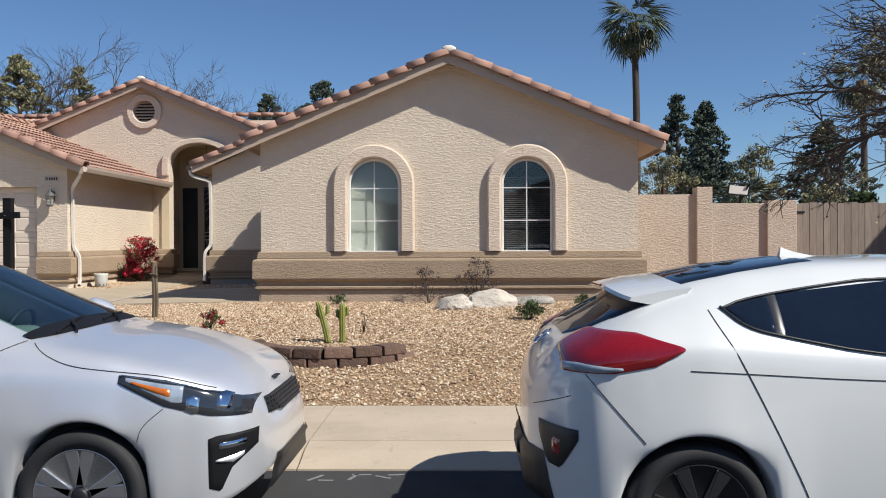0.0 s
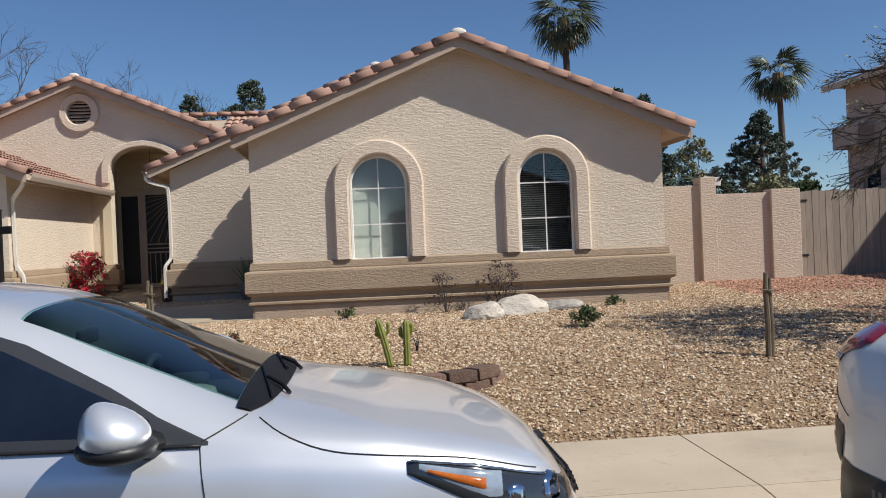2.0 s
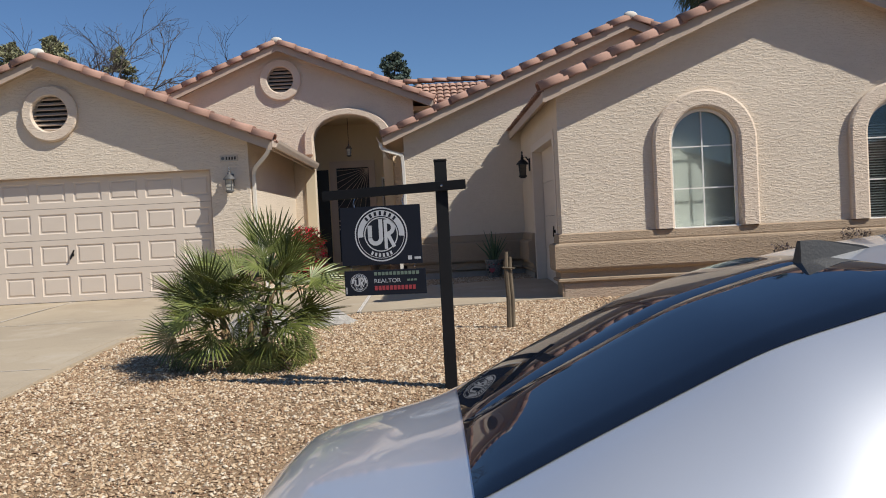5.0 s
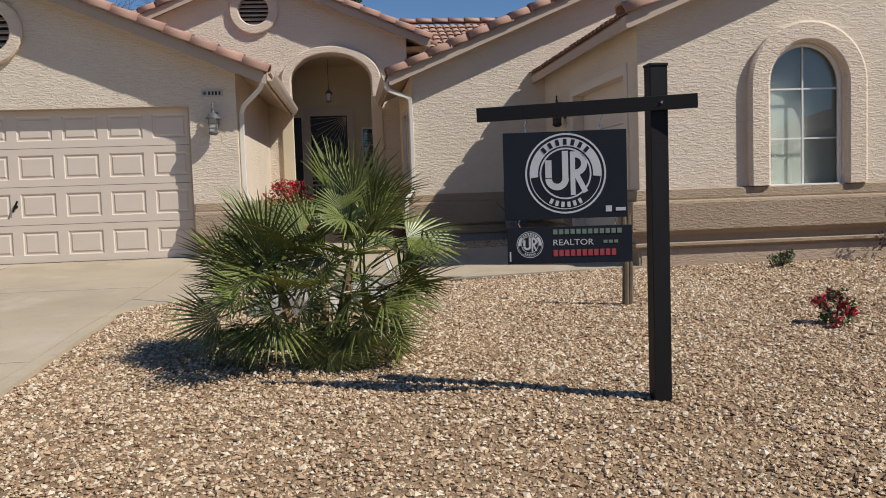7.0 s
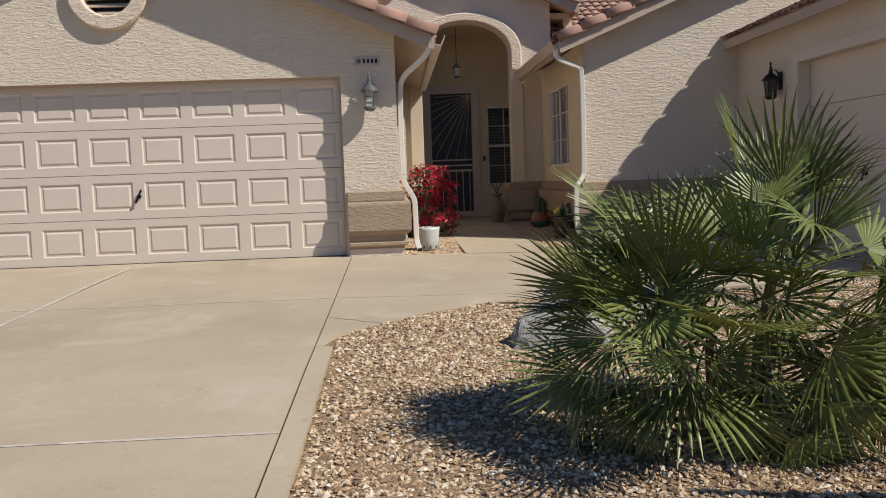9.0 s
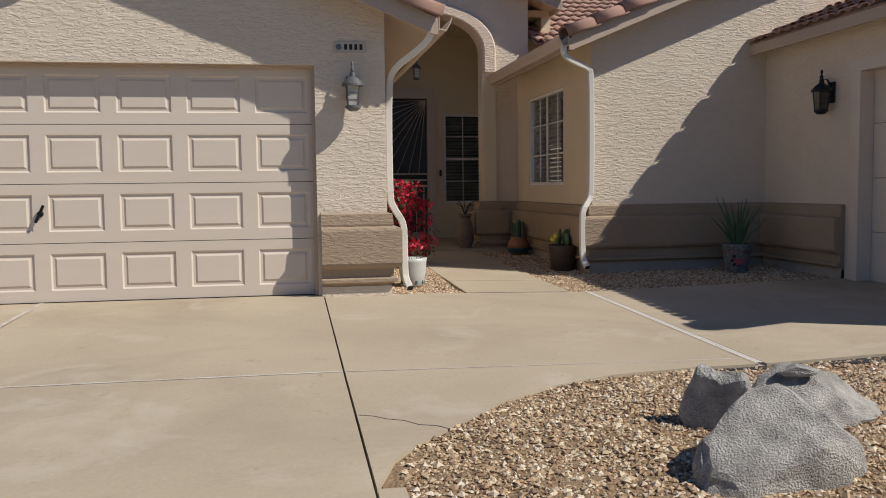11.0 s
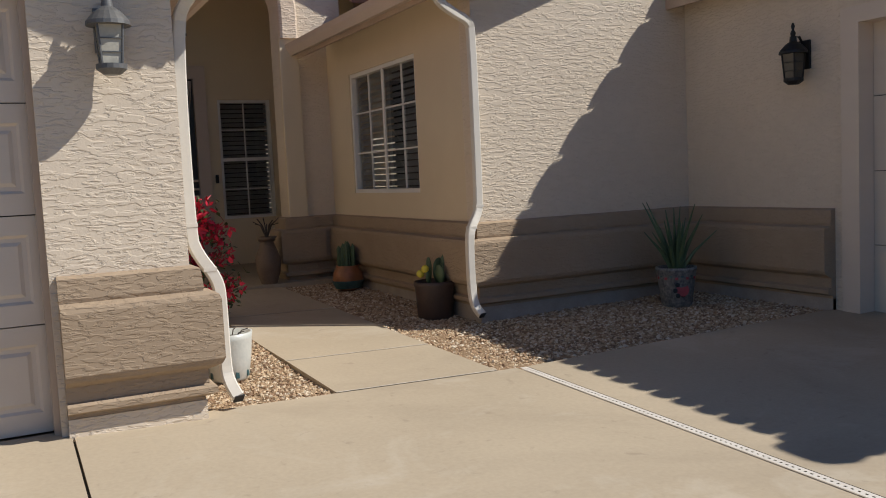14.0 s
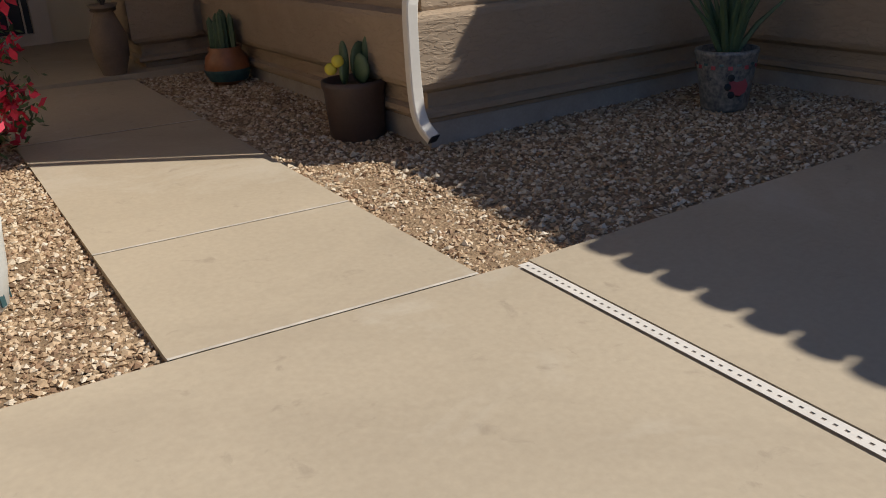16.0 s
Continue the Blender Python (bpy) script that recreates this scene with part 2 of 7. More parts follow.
def sweep(path, profile, closed_ends=True):
    """Profile of (out, z) along a plan path; out is to the path's right."""
    path = [Vector(p) for p in path]
    bm = bmesh.new()
    rows = []
    for i, p in enumerate(path):
        d0 = (p - path[i - 1]).normalized() if i else None
        d1 = (path[i + 1] - p).normalized() if i < len(path) - 1 else None
        ns = [Vector((d.y, -d.x)) for d in (d0, d1) if d is not None]
        nn = sum(ns, Vector((0, 0)))
        nn = nn / nn.dot(ns[0])
        rows.append([bm.verts.new((p.x + nn.x * o, p.y + nn.y * o, z)) for o, z in profile])
    for a, b in zip(rows, rows[1:]):
        for k in range(len(profile) - 1):
            bm.faces.new((a[k], b[k], b[k + 1], a[k + 1]))
    bm.faces.new(rows[0])
    bm.faces.new(rows[-1][::-1])
    bmesh.ops.recalc_face_normals(bm, faces=bm.faces)
    return bm


# ---- ground ----
LEVELS = [(-60, -0.30), (5.98, -0.28), (6.06, -0.265), (6.25, -0.215), (6.45, -0.195), (7.78, -0.185), (8.5, -0.08), (10, 0.085), (12.7, 0.18), (15.1, 0.205), (18.2, 0.275), (20, 0.30), (23, 0.36), (26, 0.38), (60, 0.40)]


def gz(y, x=-6.4):
    """Height of the lot: it falls to the street, and gently to the drain."""
    side = 0.022 * min(2.6, abs(x + 6.38)) * min(1.0, max(0.0, (y - 12.0) / 5.0))
    for (y0, z0), (y1, z1) in zip(LEVELS, LEVELS[1:]):
        if y <= y1:
            return z0 + (z1 - z0) * max(0, y - y0) / (y1 - y0) + side
    return LEVELS[-1][1] + side


def lumps(x, y):
    return 0.02 * noise.noise((x * 0.6, y * 0.6, 3.0)) + 0.008 * noise.noise((x * 2.2, y * 2.2, 1.0))


def sheet(name, material, x0, x1, y0, y1, lift=0.0, nx=1, step=0.4, rough=False, parent=None, label=""):
    """Ground strip that follows the fall of the lot."""
    ys = sorted({y0, y1} | {y for y, _ in LEVELS if y0 < y < y1} | {y0 + i * step for i in range(int((y1 - y0) / step) + 1) if y1 - y0 < 40})
    xs = [x0 + (x1 - x0) * i / nx for i in range(nx + 1)]
    vs = [(x, y, gz(y, x) + lift + (lumps(x, y) if rough else 0)) for y in ys for x in xs]
    w = nx + 1
    fs = [(j * w + i, j * w + i + 1, (j + 1) * w + i + 1, (j + 1) * w + i) for j in range(len(ys) - 1) for i in range(nx)]
    return link_mesh(name, vs, fs, material, parent, label, smooth=True)


def slab_plan(name, pts, material, lift, depth=0.12, parent=None, label=""):
    """A concrete slab of plan outline pts, following the fall of the lot."""
    ys = [p[1] for p in pts]
    bm = bmesh.new()
    f = bm.faces.new([bm.verts.new((x, y, 0)) for x, y in pts])
    for yc in [y for y, _ in LEVELS if min(ys) < y < max(ys)]:
        bmesh.ops.bisect_plane(bm, geom=bm.verts[:] + bm.edges[:] + bm.faces[:], plane_co=(0, yc, 0), plane_no=(0, 1, 0))
    bmesh.ops.triangulate(bm, faces=bm.faces)
    for v in bm.verts:
        v.co.z = gz(v.co.y, v.co.x) + lift
    edges = [e for e in bm.edges if e.is_boundary]
    r = bmesh.ops.extrude_edge_only(bm, edges=edges)
    for v in [g for g in r["geom"] if isinstance(g, bmesh.types.BMVert)]:
        v.co.z -= depth
    bmesh.ops.recalc_face_normals(bm, faces=bm.faces)
    return part(name, bm, material, parent, label)


ground = sheet("ground", M_DIRT, -400, 400, 7.9, 700, -0.06, 1, 5.0)
tagged(ground, "dry tan desert ground reaching to the horizon", "ground", kind="structure")
near_side = link_mesh("ground", [(-400, -400, -0.32), (400, -400, -0.32), (400, -6, -0.30), (-400, -6, -0.30)], [(0, 1, 2, 3)], M_DIRT)
tagged(near_side, "dry tan ground across the street", "ground", kind="structure")
road = sheet("road", M_ASPH, -60, 60, -6.0, 6.02, 0.0, 4, 3.0)
tagged(road, "dark grey worn asphalt street", "road", kind="structure")
yard = sheet("ground", M_GBASE, -8.95, 4.6, 7.76, 25.0, 0.0, 44, 0.3, True)
tagged(yard, "front yard bed of tan crushed gravel", "gravel bed", kind="structure")
side_yard = sheet("ground", M_RED, 4.6, 30, 7.76, 40.0, 0.0, 60, 0.4, True)
tagged(side_yard, "neighbouring bed of reddish crushed gravel", "gravel bed", kind="structure")
west_yard = sheet("ground", M_GBASE, -30, -14.02, 7.76, 25.0, 0.0, 20, 0.5, True)
tagged(west_yard, "tan gravel bed beyond the driveway", "gravel bed", kind="structure")

# faint survey marks sprayed on the asphalt
M_SPRAY = mat("spray_paint", (0.30, 0.31, 0.31, 1), (0.08, 0.08, 0.08, 1), 0.9, 14, 60, 0.0)
marks = thing("street_marks", "faint pale spray marks on the asphalt", "street marking", kind="structure")
for x, y, ln, rz in ((-1.0, 5.78, 0.16, 60), (-0.92, 5.72, 0.1, 0), (-0.75, 5.8, 0.15, 75), (-0.7, 5.86, 0.13, 5), (-0.55, 5.8, 0.12, -30), (-0.46, 5.86, 0.12, 10)):
    part("mark", boxes(((-ln / 2, -0.012, 0), (ln / 2, 0.012, 0.0025))), M_SPRAY, marks).matrix_local = pose(x, y, -0.2795, 0, 0, rz)

# kerb and pavement, cast in panels with tooled joints
pavement = thing("pavement", "pale tan concrete pavement with tooled joints", "pavement", kind="structure")
kerb = thing("kerb", "low rolled concrete kerb along the street", "kerb", kind="structure")
JX = [-20.0, -17.4, -14.0, -11.5, -8.88, -7.3, -5.75, -4.2, -2.68, -1.16, 0.45, 2.0, 3.55, 5.1, 6.65, 8.2, 9.9, 12.3]
for xa, xb in zip(JX, JX[1:]):
    slab_plan("panel", [(xa + 0.006, 6.458), (xb - 0.006, 6.458), (xb - 0.006, 7.78), (xa + 0.006, 7.78)], M_WALK, 0.012, 0.1, pavement)
    slab_plan("segment", [(xa + 0.006, 5.96), (xb - 0.006, 5.96), (xb - 0.006, 6.45), (xa + 0.006, 6.45)], M_WALK, 0.012, 0.2, kerb)
tagged(sheet("ground", M_SEAM, -20, 12.3, 6.0, 7.76, -0.004), "earth under the pavement", "ground", kind="structure")

# driveway, walks and porch slab
driveway = thing("driveway", "tan broom-finished concrete driveway with saw cuts", "driveway", kind="structure")
for xa, xb in ((-13.98, -11.5), (-11.488, -8.99)):
    for ya, yb in ((7.79, 11.6), (11.61, 15.235), (15.245, 18.36)):
        slab_plan("slab", [(xa, ya), (xb, ya), (xb, yb), (xa, yb)], M_CONC, 0.022, 0.12, driveway)
slab_plan("slab", [(-8.978, 7.79), (-8.87, 7.79), (-8.87, 13.29), (-8.978, 13.29)], M_CONC, 0.022, 0.12, driveway)
CURVE = [(-8.978, 13.3), (-8.87, 13.62), (-8.75, 13.8), (-8.56, 14.02), (-8.2, 14.44), (-7.85, 14.72), (-7.43, 14.92), (-6.9, 15.03), (-6.412, 15.07)]
front_walk = thing("front_walk", "tan concrete entry walk with curved edge", "walkway", kind="structure")
slab_plan("slab", CURVE + [(-6.412, 18.36), (-8.978, 18.36)], M_CONC, 0.022, 0.12, front_walk)
slab_plan("slab", [(-6.34, 15.07), (-5.6, 15.12), (-4.6, 15.17), (-3.42, 15.2), (-3.42, 18.36), (-6.34, 18.36)], M_CONC, 0.022, 0.12, front_walk)
for ya, yb in ((18.372, 19.34), (19.35, 21.3), (21.31, 23.0)):
    slab_plan("slab", [(-7.6, ya), (-6.55, ya), (-6.55, yb), (-7.6, yb)], M_CONC, 0.024, 0.12, front_walk)
slab_plan("slab", [(-8.3, 23.01), (-5.2, 23.01), (-5.2, 25.7), (-8.3, 25.7)], M_CONC, 0.03, 0.12, front_walk)
tagged(sheet("ground", M_SEAM, -13.97, -3.45, 15.0, 18.36, 0.004, 120), "earth under the slabs", "ground", kind="structure")
# pale sealed joint in the driveway, and a wandering crack in the walk
M_JOINT = mat("joint_filler", (0.66, 0.60, 0.52, 1), (0.34, 0.29, 0.23, 1), 0.9, 9, 40, 0.3)
sheet("sealed_joint", M_JOINT, -11.515, -11.473, 7.79, 18.36, 0.0245, 1, 0.5, False, driveway, "pale sealed joint")
for y0 in (11.593, 15.228):
    sheet("sealed_joint", M_JOINT, -13.98, -8.99, y0, y0 + 0.024, 0.0245, 1, 0.5, False, driveway, "pale sealed joint")
for y0 in (18.357, 19.338, 21.298):
    sheet("sealed_joint", M_JOINT, -7.6, -6.55, y0, y0 + 0.014, 0.0265, 1, 0.5, False, front_walk, "thin pale joint")
sheet("sealed_joint", M_JOINT, -8.978, -6.412, 15.228, 15.24, 0.0238, 8, 0.5, False, front_walk, "thin pale score line")
cr = [(-8.97, 14.30), (-8.9, 14.27), (-8.84, 14.21), (-8.76, 14.17), (-8.70, 14.09), (-8.62, 14.06), (-8.57, 14.0)]
part("crack", tube([(x, y, gz(y, x) + 0.0185) for x, y in cr], 0.006, 6), M_CRACK, front_walk, "dark hairline crack")
# slot drain: white channel with a row of holes
M_DRAIN = mat("dusty_white_plastic", (0.72, 0.67, 0.60, 1), (0.56, 0.51, 0.45, 1), 0.6, 4, 40, 0.1)
drain = thing("channel_drain", "white plastic channel drain with small holes set in concrete", "drain", kind="structure")
sheet("channel", M_SALT, -6.41, -6.342, 15.07, 18.36, 0.006, 1, 0.5, False, drain)
bm = bmesh.new()
n_hole = 104
for i in range(n_hole):
    ya = 15.09 + i * (18.34 - 15.09) / n_hole
    yb = ya + (18.34 - 15.09) / n_hole
    z0, z1 = gz(ya) + 0.026, gz(yb) + 0.026
    for xa, xb, a, b in ((-6.402, -6.384, ya, yb), (-6.374, -6.354, ya, yb), (-6.384, -6.374, ya + 0.012, yb)):
        za, zb = (z0 + (a - ya) / (yb - ya) * (z1 - z0)), z1
        bm.faces.new([bm.verts.new(p) for p in ((xa, a, za), (xb, a, za), (xb, b, zb), (xa, b, zb))])
part("grate", bm, M_DRAIN, drain)

# ---- house ----
house = thing("house", "single-storey beige stucco house with clay tile roofs", "house", kind="structure")
YA, YB, YC, YE = 15.25, 18.25, 19.9, 23.3
XA0, XA1, XB0, XB1, XC = -3.57, 3.02, -15.02, -8.38, -5.78
FACE = lambda y: basis((0, y, 0), (1, 0, 0), (0, -1, 0))
WEST = lambda x: basis((x, 0, 0), (0, -1, 0), (-1, 0, 0))
EAST = lambda x: basis((x, 0, 0), (0, 1, 0), (1, 0, 0))
SL = 0.416


def gable(x0, x1, xr, zr, slope=SL, zb=-0.3):
    return [(x0, zb), (x1, zb), (x1, zr - (x1 - xr) * slope), (xr, zr), (x0, zr - (xr - x0) * slope)]


WINS = [(-2.04, -1.12), (0.645, 1.545)]
WZ0, WSP = 1.12, 2.29
holes = [arch_loop(a, b, WZ0, WSP + (b - a) / 2, WSP) for a, b in WINS]
part("wall", slab(gable(XA0, XA1, -0.25, 4.42), holes, 0.2, FACE(YA)), M_WALL, house)
part("wall", slab([(-YC - 0.0, -0.3), (-YA - 0.2, -0.3), (-YA - 0.2, 3.04), (-YC, 3.04)], [rect(-18.12, -15.72, -0.2, 2.5)], 0.2, WEST(XA0)), M_WALL, house)
part("wall", slab([(YA + 0.2, -0.3), (26, -0.3), (26, 3.04), (YA + 0.2, 3.04)], [], 0.2, EAST(XA1)), M_WALL, house)
# wall beside the walk, and the one that turns to the entry
part("wall", slab([(XC, -0.3), (XA0, -0.3), (XA0, 4.0), (XC, 3.04)], [], 0.2, FACE(YC)), M_WALL, house)
part("wall", slab([(-23.5, -0.3), (-YC - 0.2, -0.3), (-YC - 0.2, 3.06), (-23.5, 3.06)], [rect(-22.64, -20.98, 1.37, 2.63)], 0.2, WEST(XC)), M_SMOOTH, house)
part("wall", slab([(XA0, 2.6), (3.0, 2.6), (3.0, 3.2), (-1.45, 4.87), (XA0, 3.99)], [], 0.2, FACE(YC + 0.01)), M_WALL, house)
# garage front
part("wall", slab([(XB0, -0.3), (XB1, -0.3), (XB1, 2.98), (-11.7, 4.37), (XB0, 2.98)], [rect(-13.93, -9.03, -0.2, 2.49), [(-11.65 + 0.3 * math.cos(t * math.pi / 12), 3.55 + 0.3 * math.sin(t * math.pi / 12)) for t in range(24)]], 0.2, FACE(YB)), M_WALL, house)
part("wall", slab([(YB + 0.2, -0.3), (YE, -0.3), (YE, 3.0), (YB + 0.2, 3.0)], [], 0.2, EAST(XB1)), M_WALL, house)
part("wall", slab([(-26, -0.3), (-YB - 0.2, -0.3), (-YB - 0.2, 2.98), (-26, 2.98)], [], 0.2, WEST(XB0)), M_WALL, house)
# entry gable with its arch
ARCH = [(-7.91, -0.2), (-6.33, -0.2)] + [(-7.12 + 0.79 * math.cos(a), 3.42 + 0.54 * math.sin(a)) for a in [math.pi * i / 18 for i in range(19)]]
part("wall", slab([(-11.6, -0.3), (-5.6, -0.3), (-5.6, 4.25), (-8.57, 5.5), (-11.6, 4.22)], [ARCH, [(-8.57 + 0.29 * math.cos(t * math.pi / 12), 4.82 + 0.29 * math.sin(t * math.pi / 12)) for t in range(24)]], 0.3, FACE(YE)), M_WALL, house)
# porch: back wall, sides, ceiling
part("wall", slab([(-8.5, -0.2), (-5.2, -0.2), (-5.2, 4.1), (-8.5, 4.1)], [rect(-7.74, -6.74, 0.0, 3.02), rect(-6.53, -5.81, 1.06, 2.66)], 0.15, FACE(25.6)), M_SMOOTH, house)
part("wall", slab([(YE + 0.3, -0.2), (25.6, -0.2), (25.6, 4.1), (YE + 0.3, 4.1)], [], 0.15, EAST(-8.4)), M_SMOOTH, house)
part("wall", slab([(-25.6, -0.2), (-YE - 0.3, -0.2), (-YE - 0.3, 4.1), (-25.6, 4.1)], [], 0.15, WEST(-5.3)), M_SMOOTH, house)
tagged(part("ceiling", boxes(((-8.5, YE + 0.3, 4.02), (-5.2, 25.7, 4.12))), M_SMOOTH), "beige porch ceiling", "ceiling", kind="structure")
# back of the house, closing it
part("wall", boxes(((XB0, 33.8, -0.3), (XA1, 34, 3.0)), ((XA1 - 0.2, 26, -0.3), (XA1, 34, 3.0)), ((XB0, 26, -0.3), (XB0 + 0.2, 34, 3.0))), M_WALL, house)

# stucco bands along the foot of the walls
BAND = [(0.0, 1.13), (0.045, 1.115), (0.055, 1.02), (0.05, 1.0), (0.115, 0.985), (0.125, 0.96), (0.125, 0.66), (0.11, 0.63), (0.05, 0.60), (0.05, 0.525), (0.085, 0.51), (0.085, 0.48), (0.03, 0.46), (0.03, -0.3), (0.0, -0.3)]
for pts in ([(XA0, 15.7), (XA0, YA), (XA1, YA), (XA1, 24)],
            [(-6.36, 23.6), (-6.36, YE - 0.06), (-6.1, YE - 0.06), (-6.1, YE), (XC, YE), (XC, YC), (XA0, YC), (XA0, 18.32)],
            [(-9.0, YB), (XB1, YB), (XB1, YE), (-8.14, YE), (-8.14, YE - 0.06), (-7.88, YE - 0.06), (-7.88, 23.6)],
            [(XB0, 24), (XB0, YB), (-13.96, YB)]):
    part("base_band", sweep(pts, BAND), M_BAND, house, "tan stucco wainscot in stepped bands")
for pts in ([(XA0, YA), (XA1, YA)], [(XC, YE), (XC, YC), (XA0, YC), (XA0, 18.32)], [(-9.0, YB), (XB1, YB), (XB1, YE)]):
    part("plinth", sweep(pts, [(0.0, 0.44), (0.035, 0.44), (0.036, 0.42), (0.036, -0.3), (0, -0.3)]), M_PLINTH_SHADED if pts[0][1] == YA else (M_SALT if pts[0][1] == YE else M_WALL), house, "bare plinth under the bands")


def arch_trim(inner, outer, m, parent, proud, label, material=None, name="trim"):
    """A raised band between two outlines of equal length."""
    bm = bmesh.new()
    n = len(inner)
    prof = [(0.0, 0.0), (0.0, proud - 0.02), (0.12, proud), (0.88, proud), (1.0, proud - 0.02), (1.0, 0.0)]
    rows = [[bm.verts.new(m @ Vector((a[0] + (b[0] - a[0]) * s, a[1] + (b[1] - a[1]) * s, h))) for s, h in prof] for a, b in zip(inner, outer)]
    for r0, r1 in zip(rows, rows[1:]):
        for k in range(len(prof) - 1):
            bm.faces.new((r0[k], r1[k], r1[k + 1], r0[k + 1]))
    bm.faces.new(rows[0])
    bm.faces.new(rows[-1][::-1])
    bmesh.ops.recalc_face_normals(bm, faces=bm.faces)
    return part(name, bm, material or M_TRIM, parent, label)


def arch_line(cx, hw, z0, spring, rise, n=20):
    return [(cx + hw, z0)] + [(cx + hw * math.cos(math.pi * i / n), spring + rise * math.sin(math.pi * i / n)) for i in range(n + 1)] + [(cx - hw, z0)]


def front_window(x0, x1, blinds):
    w = new("window")
    w.parent = house
    tagged(w, "arched window with white vinyl frame and " + ("lowered dark blinds" if blinds else "drawn pale shade"))
    cx, hw = (x0 + x1) / 2, (x1 - x0) / 2
    m = FACE(YA)
    arch_trim(arch_line(cx, hw + 0.005, 1.13, WSP, hw + 0.005), arch_line(cx, hw + 0.25, 1.13, WSP, hw + 0.24), m, w, 0.09, "thick stucco arch surround")
    md = FACE(YA + 0.07)
    arch_trim(arch_line(cx, hw - 0.045, WZ0, WSP, hw - 0.045), arch_line(cx, hw, WZ0, WSP, hw), md, w, 0.03, "white vinyl frame", M_WHITE, "frame")
    part("sill", boxes(((x0, YA - 0.03, 1.09), (x1, YA + 0.12, 1.135)), bevel=0.006), M_WHITE, w)
    part("muntin", boxes(((cx - 0.009, YA + 0.075, WZ0), (cx + 0.009, YA + 0.09, WSP + hw))), M_WHITE, w)
    for z in (1.66, 2.23):
        part("muntin", boxes(((x0, YA + 0.076, z - 0.009), (x1, YA + 0.089, z + 0.009))), M_WHITE, w)
    pane = part("pane", slab(arch_loop(x0, x1, WZ0, WSP + hw, WSP), [], 0.006, FACE(YA + 0.095)), M_GLASS, w)
    pane.visible_shadow = False
    if blinds:
        bm = bmesh.new()
        for i in range(44):
            z = WZ0 + 0.03 + i * 0.036
            h = hw if z < WSP else math.sqrt(max(0.0, hw * hw - (z - WSP) ** 2))
            if h > 0.05 and z < 2.42:
                box(bm, (cx - h, -0.014, -0.0012), (cx + h, 0.014, 0.0012), 0, pose(0, YA + 0.16, z, 32))
        part("blind", bm, M_BLIND, w, "dark slatted blind")
    else:
        part("shade", slab(arch_loop(x0, x1, WZ0, WSP + hw, WSP), [], 0.004, FACE(YA + 0.17)), M_SHADE, w, "pale drawn fabric shade")
    # Black sheet deep behind the glass: the room's shade, put into colour.
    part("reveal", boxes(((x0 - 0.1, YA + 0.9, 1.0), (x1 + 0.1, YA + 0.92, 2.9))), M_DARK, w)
    return w


M_SLAT = mat("pale_blind_slat", (0.36, 0.36, 0.345, 1), None, 0.5, 3, 30, 0.0)
M_BLIND = mat("blind_slat", (0.10, 0.105, 0.11, 1), None, 0.5, 3, 30, 0.0)
M_SHADE = mat("shade_fabric", (0.40, 0.43, 0.39, 1), (0.34, 0.37, 0.34, 1), 0.9, 2, 60, 0.1, stretch=(6, 1, 1))
front_window(*WINS[0], False)
front_window(*WINS[1], True)


def rect_window(m, x0, x1, z0, z1, cols, rows, mid=None, vsplit=False, label=""):
    """A rectangular window in the plane m, with grilles and slatted blinds behind."""
    w = new("window")
    w.parent = house
    tagged(w, label)
    f = 0.04
    bm = slab(rect(x0 - 0.02, x1 + 0.02, z0 - 0.02, z1 + 0.02), [rect(x0 + f, x1 - f, z0 + f, z1 - f)], 0.07, m @ Matrix.Translation((0, 0, 0.015)))
    part("frame", bm, M_WHITE, w)
    bars = []
    for i in range(1, cols):
        x = x0 + (x1 - x0) * i / cols
        h = 0.022 if vsplit and i * 2 == cols else 0.008
        bars.append((x - h, x + h, z0, z1, 0.0 if h > 0.01 else -0.02))
    for j in range(1, rows):
        z = z0 + (z1 - z0) * j / rows
        h = 0.022 if mid and j * 2 == rows else 0.008
        bars.append((x0, x1, z - h, z + h, 0.002 if h > 0.01 else -0.018))
    for xa, xb, za, zb, d in bars:
        part("muntin", slab(rect(xa, xb, za, zb), [], 0.015, m @ Matrix.Translation((0, 0, d))), M_WHITE, w)
    p = part("pane", slab(rect(x0, x1, z0, z1), [], 0.005, m @ Matrix.Translation((0, 0, -0.035))), M_GLASS, w)
    p.visible_shadow = False
    bm = bmesh.new()
    z = z0 + 0.03
    while z < z1:
        box(bm, (x0, -0.002, -0.03), (x1, 0.002, 0.03), 0, m @ Matrix.Translation((0, z, -0.10)) @ Matrix.Rotation(radians(55), 4, "X"))
        z += 0.062
    part("blind", bm, M_SLAT, w, "grey slatted blind")
    # The dim room behind the blind is only this near-black sheet.
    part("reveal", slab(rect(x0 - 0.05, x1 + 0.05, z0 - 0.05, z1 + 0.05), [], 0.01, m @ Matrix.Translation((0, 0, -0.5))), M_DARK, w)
    return w


rect_window(WEST(XC + 0.03), -22.64, -20.98, 1.37, 2.63, 4, 3, vsplit=True, label="sliding window with white frame, grilles and slatted blind")
rect_window(FACE(25.65), -6.53, -5.81, 1.06, 2.66, 2, 4, mid=True, label="single-hung window with white grilles and blinds in the porch")

# arch surround of the entry, with its drop ends
arch_trim(arch_line(-7.12, 0.79, 3.1, 3.42, 0.54), arch_line(-7.12, 0.99, 3.1, 3.42, 0.68), FACE(YE), house, 0.10, "stucco arch surround over the entry")
for xa, xb in ((-8.12, -7.9), (-6.34, -6.12)):
    part("pilaster", boxes(((xa, YE - 0.055, 0.2), (xb, YE + 0.002, 3.11)), bevel=0.012), M_SMOOTH, house)


